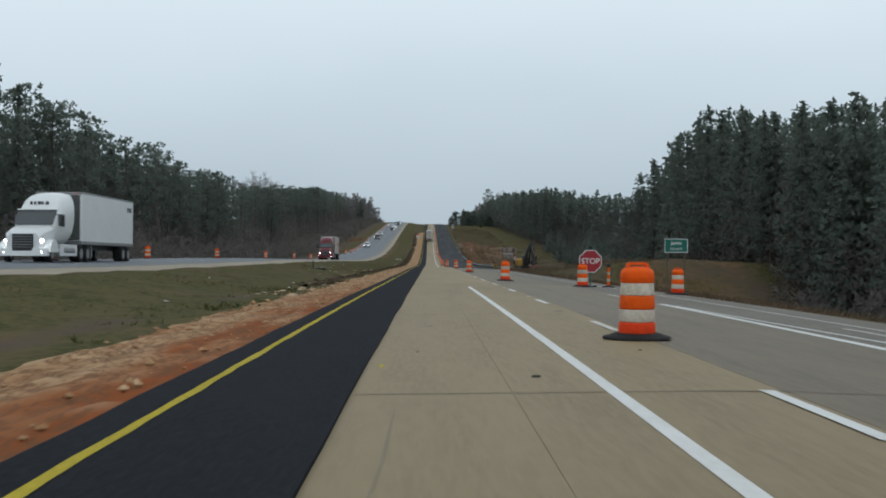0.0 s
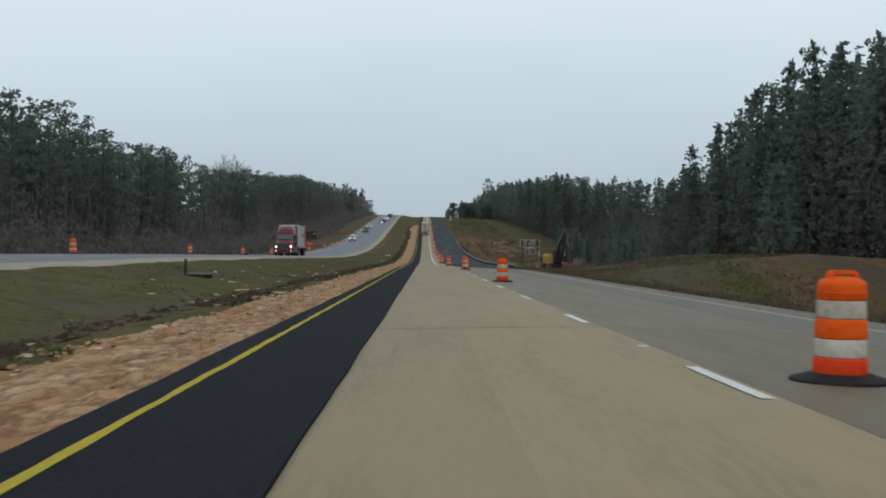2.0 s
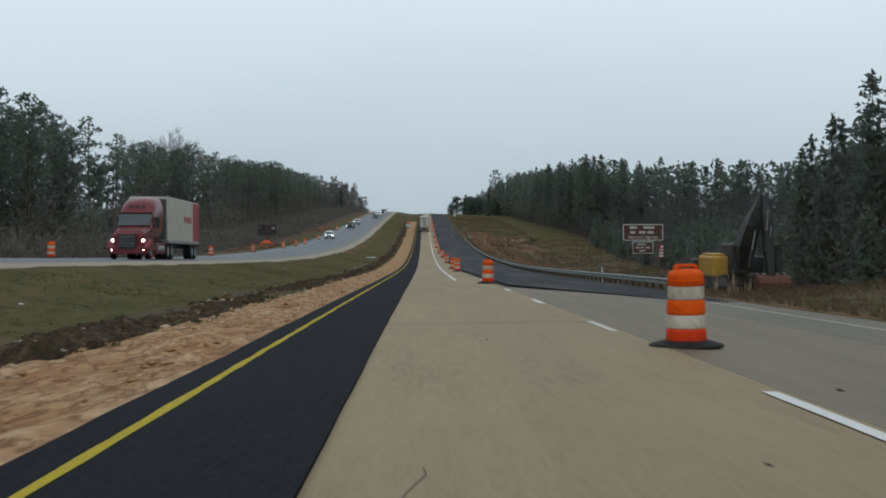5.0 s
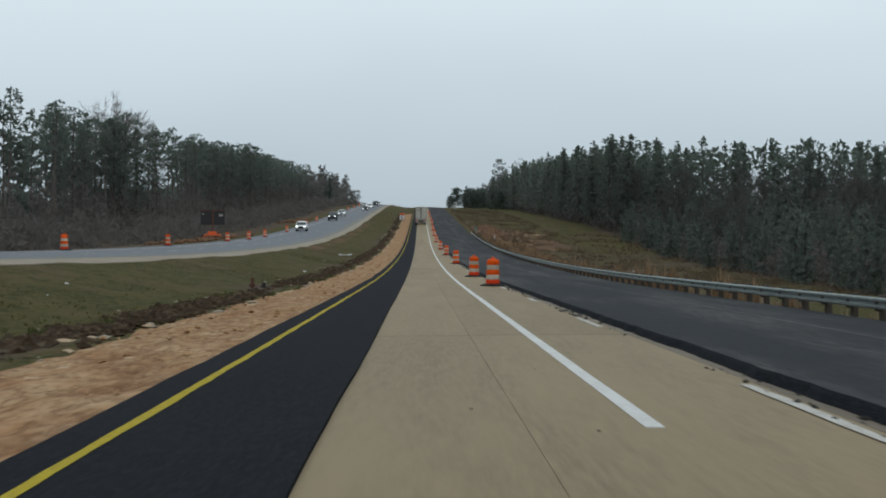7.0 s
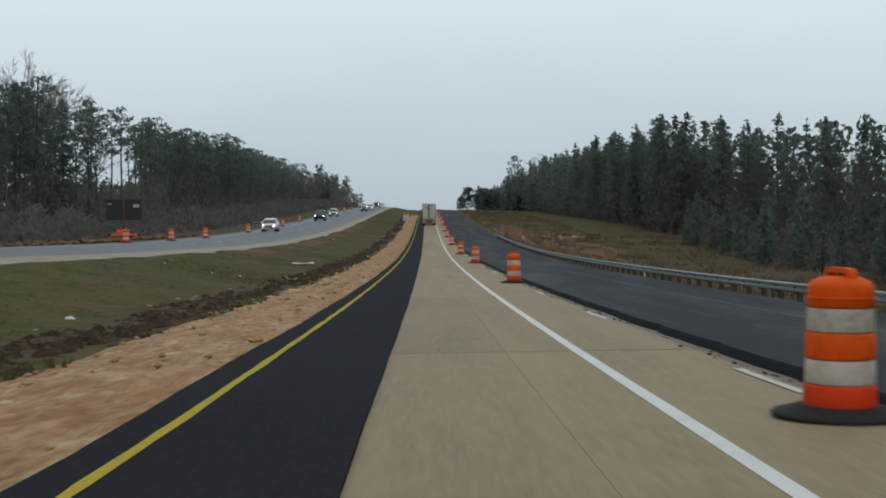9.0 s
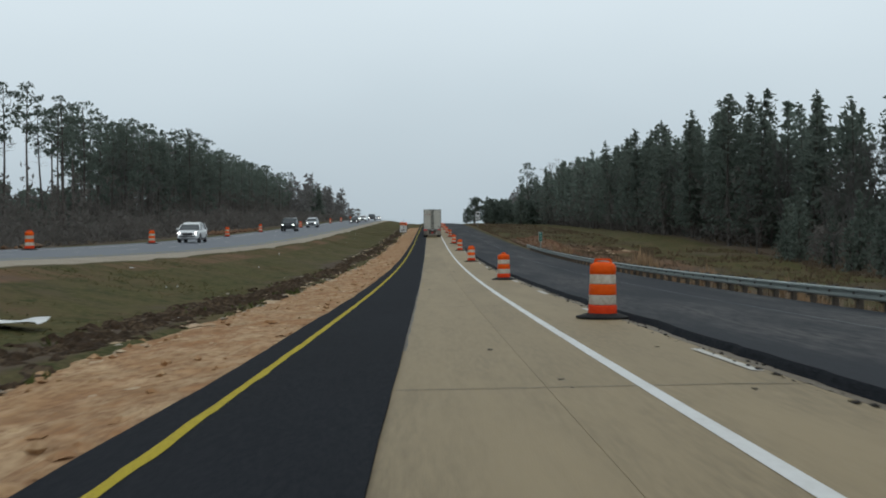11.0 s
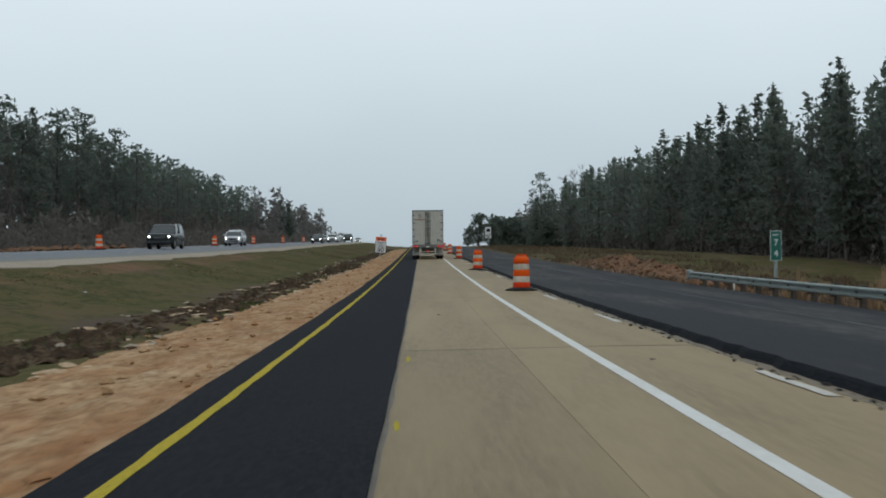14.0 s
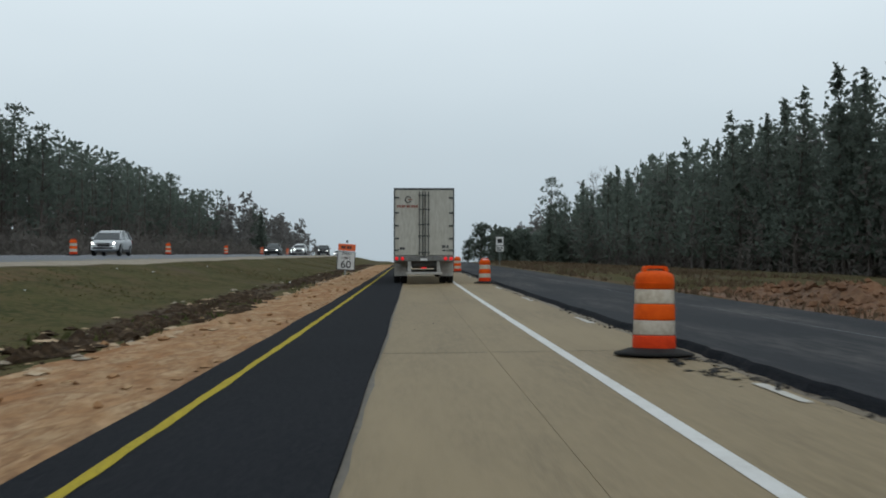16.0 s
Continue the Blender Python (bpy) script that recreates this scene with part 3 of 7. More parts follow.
def painted(name, x0, x1, y0, y1, material, label, dz=0.004, wob=0.0, step=2.0):
    ob = part(name, strip(x0, x1, np.append(np.arange(y0, y1, step), y1), dz, nx=2, wob0=wob, wob1=wob, freq=0.8), material)
    return tagged(ob, label, "road marking", kind="structure")


painted("yellow_edge_line", -1.947, -1.855, -40, 850, YELLOW_LINE, "yellow edge line on the fresh asphalt", 0.04, 0.02, 0.4)
painted("scraped_edge", -0.60, -0.495, 334, 700, SCRAPED, "grey scraped edge of the concrete beside the asphalt", 0.003, 0.03, 1.0)
painted("white_lane_line", 1.69, 1.825, -40, 52.0, WHITE_LINE, "new solid white lane line on concrete", 0.004, 0.006)
painted("white_lane_line", 1.69, 1.825, 211.4, 850, WHITE_LINE, "new solid white lane line on concrete", 0.004, 0.006)
painted("white_edge_line", 6.42, 6.62, -40, 35, WHITE_LINE, "doubled white edge line at the ramp's end", 0.004, 0.02)
painted("lane_dash", 6.34, 6.46, 41.6, 44.6, OLD_LINE, "white lane dash at the ramp's end", 0.004, 0.008, 0.8)
gore_pts = [(6.62, 33.6), (6.80, 28.0), (7.16, 19.0), (8.3, -10.0)]
gore = part("white_edge_line", ([(x + s, y, float(land(x + s, y)) + 0.006) for x, y in gore_pts for s in (-0.06, 0.06)], [(2 * i, 2 * i + 1, 2 * i + 3, 2 * i + 2) for i in range(3)]), WHITE_LINE)
tagged(gore, "slanting white line closing the ramp's end", "road marking", kind="structure")
painted("white_edge_line", 8.0, 8.12, -40, 24, OLD_LINE, "worn white ramp line on the shoulder", 0.004, 0.03)
painted("white_edge_line", 8.72, 8.83, -40, 186, OLD_LINE, "worn thin white edge line on the shoulder", 0.004, 0.02)
painted("pavement_seam", 6.99, 7.02, 200, 700, OLDROAD, "pale seam between two passes of asphalt", 0.106, 0.02)
painted("yellow_edge_line", -14.4, -14.27, -40, 900, YELLOW_LINE, "yellow edge line of the far carriageway", 0.02, 0.0, 4.0)
painted("white_edge_line", -21.6, -21.47, -40, 900, OLD_LINE, "white edge line of the far carriageway", 0.02, 0.0, 4.0)
for k in range(-5, 12):
    far = 59.1 + 12.14 * k
    if far < 200:
        painted("lane_dash", 3.02, 3.16, far - 3.1, far, WHITE_LINE if k % 3 else OLD_LINE, "white lane dash on concrete", 0.004, 0.008, 0.8)
WORN = [214.3, 227.0, 238.1, 250.5, 261.5, 272.9, 285.5, 297.8, 310, 322, 333.5, 345.1, 356.7, 368.9, 380.3, 392.5, 402.7, 414.8, 426.7, 437.1, 447.6, 459.0, 467.7, 481.2]
for k, far in enumerate(WORN + [481.2 + 12.19 * i for i in range(1, 20)]):
    painted("lane_dash", 3.05, 3.17, far - (3.9 if k == 0 else 1.6 if k == 22 else 2.7 + 0.4 * math.sin(k * 2.1)), far, OLD_LINE, "half-worn white lane dash beside the overlay", 0.004, 0.03, 0.5)
for k in range(0, 70):
    painted("lane_dash", -18.05, -17.93, k * 12.2 - 20, k * 12.2 - 17, OLD_LINE, "white lane dash of the far carriageway", 0.02)
for y in (4.6, 37.5, 49.8, 62, 74.2, 98.6, 111):
    marker = part("road_marker", box(3.02, 3.14, y, y + 0.12, float(land(3.05, y)) - 0.02, float(land(3.05, y)) + 0.016, 0.006), OLD_LINE)
    tagged(marker, "small pale reflective marker stuck on concrete", "road marker", kind="structure")

# ---- the churned strip of clay beside the asphalt ----
dy = np.arange(-12, 620, 0.3)
du = np.linspace(0, 1, 19)
rows, h_all = [], []
for y in dy:
    outer = -4.9 + 0.5 * noise.noise((y * 0.11, 0.3, 0)) + 0.25 * noise.noise((y * 0.5, 1.3, 0))
    xs = -2.2 + (outer + 2.2) * du
    r = []
    for x, u in zip(xs, du):
        wild = float(np.interp(y, [190, 260], [1.25, 0.75]))
        h = wild * (0.05 * noise.noise((x * 2.8, y * 0.22, 0)) + 0.03 * noise.noise((x * 1.7, y * 0.7, 3)) + 0.035 * noise.noise((x * 5.5, y * 1.0, 7)) + 0.018 * noise.noise((x * 9, y * 2.4, 5)))
        h_all.append((h, float(np.interp(y, [190, 270], [1.0, 0.3]))))
        r.append((x, y, float(np.interp(x, KX, KR)) + h * min(1, u * 9) * (1.0 if u < 0.95 else 0.2) + 0.03 * math.sin(math.pi * u) - (0.10 if u == 1 else 0) - 0.035 * min(1, u * 5)))
    zr = float(road_z(y))
    rows.append([(a, b, c + zr) for a, b, c in r])
n = len(du)
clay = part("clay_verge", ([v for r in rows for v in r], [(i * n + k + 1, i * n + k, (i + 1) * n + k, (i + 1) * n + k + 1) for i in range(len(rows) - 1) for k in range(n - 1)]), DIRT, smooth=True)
red = np.array([max(0.0, min(1.0, float(np.interp(v[1], [30, 70], [1, 0])) * (float(np.interp(v[0], [-3.9, -2.9], [0.0, 0.85])) + 0.9 * noise.noise((v[0] * 1.7, v[1] * 0.25, 6))) + 0.22 * noise.noise((v[0] * 1.6, v[1] * 0.35, 2)))) for r in rows for v in r])
at = clay.data.attributes.new("red_clay", "FLOAT", "POINT")
at.data.foreach_set("value", red.astype(np.float32))
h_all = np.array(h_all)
# both masks follow relief height: cleft from the lows, crust from the highs
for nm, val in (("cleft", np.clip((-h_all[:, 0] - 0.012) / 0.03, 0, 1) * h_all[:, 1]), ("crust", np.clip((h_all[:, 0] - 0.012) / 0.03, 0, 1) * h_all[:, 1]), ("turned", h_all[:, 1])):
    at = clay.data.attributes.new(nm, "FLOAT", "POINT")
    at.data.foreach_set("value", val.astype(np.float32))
tagged(clay, "rutted orange and tan clay along the fresh asphalt", "bare earth", kind="stuff")


def spoil_heap():
    xs_, ys_ = np.linspace(11.8, 19.0, 37), np.arange(469, 517, 0.4)
    n = len(xs_)
    verts = [(x, y, float(land(x, y)) + max(0.0, heap_z(x, y)) + (0.03 if 0 < a < n - 1 and 0 < b < len(ys_) - 1 else -0.4)) for b, y in enumerate(ys_) for a, x in enumerate(xs_)]
    return verts, [(b * n + a, b * n + a + 1, (b + 1) * n + a + 1, (b + 1) * n + a) for b in range(len(ys_) - 1) for a in range(n - 1)]


tagged(part("spoil_heap", spoil_heap(), RED_SOIL), "low ragged heap of red earth beside the closed lane", "soil", kind="stuff")


def turned_soil():
    """The dark ridge of soil that the grader threw up between grass and clay."""
    rows_, us = [], np.linspace(0, 1, 17)
    for y in np.concatenate([np.arange(60, 200, 0.36), np.arange(200, 500, 0.18), np.arange(500, 620, 0.36)]):
        mid = -5.6 + 0.45 * noise.noise((y * 0.07, 2.3, 0)) + 0.25 * noise.noise((y * 0.5, 5.3, 0))
        half = 1.0 * max(0.12, 0.6 + 0.7 * noise.noise((y * 0.05, 7.1, 0)) + 0.45 * noise.noise((y * 0.45, 1.9, 0))) * float(np.interp(y, [60, 150, 330], [0.35, 0.8, 1.15]))
        row = []
        for u in us:
            x = mid + half * (2 * u - 1) * (1 + 0.3 * noise.noise((u * 3, y * 1.7, 4)))
            h = 0.02 + 0.17 * noise.noise((x * 2.4, y * 1.5, 1)) + 0.15 * noise.noise((x * 5.5, y * 3.6, 3)) + 0.08 * noise.noise((x * 11, y * 7, 6))
            row.append((x, y, float(land(x, y)) + max(h * math.sin(math.pi * u) ** 0.5, -0.06) - (0.16 if u in (0, 1) else 0.0)))
        rows_.append(row)
    n = len(us)
    return [v for r in rows_ for v in r], [(i * n + k + 1, i * n + k, (i + 1) * n + k, (i + 1) * n + k + 1) for i in range(len(rows_) - 1) for k in range(n - 1)]


tagged(part("turned_soil", turned_soil(), CLOD), "dark ridge of turned soil between the grass and the clay", "soil", kind="stuff")


def lumps(name, count, xs, ys, size, material, label, category, sink=0.3, flat=0.6, where=None, along=1.0, dz=-0.03):
    """Many small broken lumps lying on the land, as one object of stuff."""
    oct_v = np.array([(1, 0, 0), (-1, 0, 0), (0, 1, 0), (0, -1, 0), (0, 0, 1), (0, 0, -1), (0.6, 0.6, 0.5), (-0.6, 0.5, 0.55)])
    oct_f = [(0, 6, 4), (6, 2, 4), (2, 7, 4), (7, 1, 4), (1, 3, 4), (3, 0, 4), (0, 2, 6), (2, 1, 7), (2, 0, 5), (1, 2, 5), (3, 1, 5), (0, 3, 5)]
    verts, faces = [], []
    for i in range(count):
        x, y = rng.uniform(*xs), rng.uniform(*ys)
        if where and not where(x, y):
            continue
        s = size[0] + (size[1] - size[0]) * rng.random() ** 3
        v = oct_v * (s * rng.uniform(0.7, 1.3, 3)) * (1, 1, flat) * rng.uniform(0.75, 1.25, (8, 1))
        a = rng.uniform(0, math.tau)
        c, d = math.cos(a), math.sin(a)
        v = np.stack([v[:, 0] * c - v[:, 1] * d, (v[:, 0] * d + v[:, 1] * c) * along, v[:, 2]], 1) + (x, y, float(land(x, y)) + s * flat * (1 - sink) + (dz(x, y) if callable(dz) else dz))
        o = len(verts)
        verts.extend(v.tolist())
        faces.extend([(p + o, q + o, r + o) for p, q, r in oct_f])
    return tagged(part(name, (verts, faces), material), label, category, kind="stuff")


def furrow(x, y):
    return noise.noise((y * 0.06, 4.4, 0)) > (-0.75 if y > 170 else 0.05)


lumps("clods", 6000, (-6.6, -4.7), (60, 600), (0.025, 0.17), CLOD, "dark turned clods of soil along the clay", "soil", 0.6, 0.5, furrow, 1.3)
lumps("clay_crumbs", 3600, (-4.9, -2.5), (0, 560), (0.015, 0.09), DIRT, "crumbs of orange clay on the verge", "soil", sink=0.2)
lumps("pale_rubble", 1200, (-7.0, -4.3), (45, 600), (0.02, 0.15), GRAVEL, "pale lumps of broken sand and stone", "rubble", flat=0.35)
lumps("asphalt_crumbs", 3400, (3.12, 3.44), (197, 600), (0.008, 0.04), RUBBER, "crumbs of asphalt fallen beside the overlay", "rubble", flat=0.5, dz=-0.002, where=lambda x, y: noise.noise((y * 0.13, 9.0, 0)) > -0.15)
lumps("crust_plates", 1000, (-6.3, -4.4), (40, 600), (0.04, 0.26), PALE_CLAY, "pale plates of dried crust on the turned soil", "rubble", sink=0.8, flat=0.2, along=1.5)
lumps("crust_plates", 420, (-4.7, -3.0), (2, 600), (0.04, 0.17), PALE_CLAY, "broken plates of tan clay crust", "rubble", sink=0.75, flat=0.18, along=1.3)
lumps("crust_plates", 800, (-5.3, -4.2), (290, 600), (0.05, 0.26), PALE_CLAY, "pale broken crust between the soil ridge and the clay", "rubble", sink=0.7, flat=0.22, along=1.4)
lumps("crust_plates", 260, (-6.5, -4.8), (425, 505), (0.05, 0.24), PALE_CLAY, "pale slabs of dried crust lying on the turned soil", "rubble", sink=0.5, flat=0.16, along=1.6, dz=0.03, where=lambda x, y: noise.noise((x * 0.6, y * 0.3, 3)) > -0.1)
lumps("crust_plates", 40, (-10.5, -6.4), (88, 150), (0.05, 0.26), PALE_CLAY, "thin pale patches of dried mud in the grass", "rubble", sink=0.9, flat=0.08, along=1.8, dz=0.0)
lumps("edge_crumbs", 1500, (-2.62, -2.33), (300, 620), (0.03, 0.12), DIRT, "pale crumbly edge left beside the new asphalt", "rubble", sink=0.6, flat=0.35, along=1.8)
lumps("road_debris", 90, (-0.3, 6.4), (2, 480), (0.012, 0.06), RUBBER, "small dark crumbs of rubber and tar on the lanes", "road debris", sink=0.7, dz=-0.001, flat=0.25, along=1.8, where=lambda x, y: x < 3 or y < 185)
lumps("litter", 130, (-11.8, -5.2), (0, 600), (0.03, 0.12), SIGN_WHITE, "scraps of white litter in the grass", "litter", flat=0.4)
lumps("heap_lumps", 2600, (13.0, 18.2), (470, 516), (0.04, 0.24), RED_SOIL, "lumps of red earth heaped beside the closed lane", "soil", flat=0.8, dz=lambda x, y: heap_z(x, y) - 0.06)
lumps("spoil_lumps", 420, (-31, -25.2), (345, 402), (0.08, 0.5), RED_SOIL, "orange earth turned up round the message board", "soil", flat=0.6)
lumps("spoil_lumps", 260, (-30.5, -25.6), (484, 518), (0.08, 0.5), RED_SOIL, "orange earth scar beside the far carriageway", "soil", flat=0.6)


def blades(name, count, xs, ys, height, width, material, label, category, per=4, lean=0.6, where=None):
    """Upright blades in tufts, as one object of stuff."""
    x, y = rng.uniform(*xs, count), rng.uniform(*ys, count)
    if where is not None:
        keep = where(x, y)
        x, y = x[keep], y[keep]
    n_ = len(x)
    z = ground_z(x, y) - 0.03
    x, y, z = np.repeat(x, per), np.repeat(y, per), np.repeat(z, per)
    k = n_ * per
    x = x + rng.normal(0, width * 2.0, k)
    y = y + rng.normal(0, width * 2.0, k)
    h = rng.uniform(*height, k)
    a = rng.uniform(0, math.tau, k)
    w = width * rng.uniform(0.6, 1.4, k)
    lx, ly = rng.normal(0, lean, k) * h, rng.normal(0, lean, k) * h
    v = np.empty((k, 3, 3))
    v[:, 0] = np.stack([x - np.cos(a) * w, y - np.sin(a) * w, z], 1)
    v[:, 1] = np.stack([x + np.cos(a) * w, y + np.sin(a) * w, z], 1)
    v[:, 2] = np.stack([x + lx, y + ly, z + h], 1)
    # the upper side of each leaning blade is its front
    under = np.cross(v[:, 1] - v[:, 0], v[:, 2] - v[:, 0])[:, 2] < 0
    v[under] = v[under][:, [1, 0, 2]]
    me = bpy.data.meshes.new(name)
    me.vertices.add(k * 3)
    me.vertices.foreach_set("co", v.ravel())
    me.loops.add(k * 3)
    me.loops.foreach_set("vertex_index", np.arange(k * 3))
    me.polygons.add(k)
    me.polygons.foreach_set("loop_start", np.arange(0, k * 3, 3))
    me.update(calc_edges=True)
    me.materials.append(material)
    me.polygons.foreach_set("use_smooth", [True] * k)
    # a mat of thin blades is lit like the ground it covers
    up = np.repeat(np.stack([rng.normal(0, 0.25, k), rng.normal(0, 0.25, k), np.ones(k)], 1), 3, 0)
    me.normals_split_custom_set_from_vertices(up / np.linalg.norm(up, axis=1)[:, None])
    return tagged(new(name, me), label, category, kind="stuff")


def patchy(x, y):
    return np.array([noise.noise((a * 0.35, b * 0.12, 2)) > -0.15 for a, b in zip(x, y)])


blades("grass", 40000, (-12.2, -4.9), (2, 620), (0.02, 0.075), 0.026, BLADE, "short dull green and brown winter grass", "grass", 2, 1.2)
blades("grass_tufts", 3600, (-6.4, -4.3), (2, 600), (0.05, 0.18), 0.035, GREEN_BLADE, "sparse grass tufts at the edge of the clay", "grass", 5, where=lambda x, y: np.array([noise.noise((a * 0.5, b * 0.2, 9)) > 0.15 for a, b in zip(x, y)]))
blades("roadside_grass", 15000, (10.6, 34), (40, 215), (0.08, 0.30), 0.035, STRAW, "rough brownish grass on the bank", "grass", 4)
blades("tall_dry_grass", 1100, (11.5, 14.5), (196, 425), (0.4, 1.1), 0.028, PLUME, "tall straw-coloured dry grass behind the guardrail", "grass", 9, 0.12, where=lambda x, y: np.array([noise.noise((a * 0.5, b * 0.3, 4)) > 0.22 for a, b in zip(x, y)]))
blades("dry_field_grass", 9000, (11, 30), (330, 700), (0.12, 0.45), 0.05, STRAW, "low dry brown grass beside the woods", "grass", 4, 0.4, where=patchy)
blades("dry_field_grass", 8000, (13, 46), (315, 500), (0.15, 0.5), 0.05, STRAW, "rough dry grass over the hollow", "grass", 4, 0.4, where=patchy)


def clumps(name, count, xs, ys, material, label, tall=(0.6, 1.15)):
    """Upright feathery clumps of dead cane grass, as one object of stuff."""
    bits = []
    for _ in range(count):
        x, y, q = rng.uniform(*xs), rng.uniform(*ys), rng.uniform(*tall)
        k = 70
        a, d = rng.uniform(0, math.tau, k), rng.random(k) ** 0.6
        foot = np.stack([x + np.cos(a) * d * 0.3 * q, y + np.sin(a) * d * 0.3 * q, np.full(k, float(ground_z(x, y)) - 0.05)], 1)
        h = (1.9 - 0.8 * d) * q * rng.uniform(0.7, 1.05, k)
        tip = foot + np.stack([np.cos(a) * d * 0.35, np.sin(a) * d * 0.35, h], 1)
        b = rng.uniform(0, math.tau, k)
        w = np.stack([np.cos(b), np.sin(b), np.zeros(k)], 1) * rng.uniform(0.03, 0.07, (k, 1)) * q
        mid = foot + (tip - foot) * 0.62
        bits.append(np.stack([foot, mid + w, tip, mid - w], 1))
    v = np.concatenate(bits).reshape(-1, 3)
    return tagged(part(name, (v.tolist(), np.arange(len(v)).reshape(-1, 4).tolist()), material), label, "grass", kind="stuff")


CANE = surface("dead_cane_grass", [(0.31, 0.20, 0.108), (0.235, 0.148, 0.082), (0.37, 0.26, 0.16)], (0.5, 4.0), 0.85)
clumps("cane_clumps", 46, (11.4, 15.5), (222, 455), CANE, "feathery orange-tan clumps of dead cane grass behind the guardrail")
clumps("cane_clumps", 5, (12.1, 12.8), (391.5, 393.5), CANE, "tall tan clump of dead cane grass", (1.0, 1.2))
clumps("cane_clumps", 9, (11.3, 12.9), (244, 300), CANE, "feathery orange-tan clumps of dead cane grass behind the guardrail", (0.7, 1.0))
clumps("dry_weeds", 150, (11.6, 21), (338, 452), CANE, "low tan weeds on the bank behind the guardrail", (0.25, 0.55))
lumps("eroded_clay", 260, (17, 27), (455, 500), (0.1, 0.7), PALE_CLAY, "pale eroded clay on the cut slope", "soil", sink=0.75, flat=0.25, along=2.0, where=lambda x, y: abs(noise.noise((x * 0.25, y * 0.1, 8))) < 0.12)


# ---- trees ----
def spikes(centres, size, per, r, squash=0.8, slim=(0.15, 0.28), up=0.0, cores=None, soft=0.0):
    """Tufts of thin leaf blades round each centre: vertices, faces and the blades' normals. With cores, the blades face away from
    them and take a rounded normal, as a mass of fine needles does."""
    k = len(centres) * per
    c = np.repeat(centres, per, 0)
    d = r.normal(0, 1, (k, 3)) * (1, 1, squash) + (0, 0, up)
    d /= np.linalg.norm(d, axis=1)[:, None]
    side = np.cross(d, r.normal(0, 1, (k, 3)))
    side /= np.linalg.norm(side, axis=1)[:, None] + 1e-9
    s = size * r.uniform(0.6, 1.35, (k, 1))
    w = s * r.uniform(*slim, (k, 1))
    v = np.empty((k, 4, 3))
    v[:, 0] = c - d * s * 0.25
    v[:, 1] = c + d * s * 0.4 + side * w
    v[:, 2] = c + d * s
    v[:, 3] = c + d * s * 0.4 - side * w
    f = np.arange(k * 4).reshape(-1, 4)
    flat = np.cross(d, side)
    if cores is None:
        return v.reshape(-1, 3), f, np.repeat(flat, 4, 0)
    out = c - np.repeat(cores, per, 0)
    out /= np.linalg.norm(out, axis=1)[:, None] + 1e-9
    out += (0, 0, 0.25)
    turned_in = (flat * out).sum(1) < 0
    v[turned_in] = v[turned_in][:, [0, 3, 2, 1]]
    flat[turned_in] *= -1
    # the winding of v is such that its own normal is -flat: turn it over
    v = v[:, [0, 3, 2, 1]]
    nrm = out * soft + flat * (1 - soft) + r.normal(0, 0.08, (k, 3))
    nrm /= np.linalg.norm(nrm, axis=1)[:, None] + 1e-9
    return v.reshape(-1, 3), f, np.repeat(nrm, 4, 0)


def limbs_mesh(segs, sides=3):
    """Tapered limbs from (start, end, radius, radius): vertices and faces."""
    verts, faces = [], []
    for a, b, ra, rb in segs:
        d = b - a
        d = d / (np.linalg.norm(d) + 1e-9)
        u = np.cross(d, (0.3, 0.8, 0.5))
        u /= np.linalg.norm(u) + 1e-9
        w = np.cross(d, u)
        o = len(verts)
        for p, q in ((a, ra), (b, rb)):
            for k in range(sides):
                t = k * math.tau / sides
                verts.append(p + (u * math.cos(t) + w * math.sin(t)) * q)
        for k in range(sides):
            faces.append((o + k, o + (k + 1) % sides, o + sides + (k + 1) % sides, o + sides + k))
    return np.array(verts), np.array(faces)


def join(*bits):
    """Several (vertices, faces, normals) as one."""
    o, out = 0, []
    for v, f, n in bits:
        out.append((v, f + o, n))
        o += len(v)
    return tuple(np.concatenate(k) for k in zip(*out))


def trunk_axis(seed, height, r):
    lean = r.normal(0, 0.012, 2)
    return lambda t: np.array([lean[0] * t * height + 0.18 * math.sin(t * 4 + seed), lean[1] * t * height + 0.1 * math.sin(t * 6 + seed), t * height])


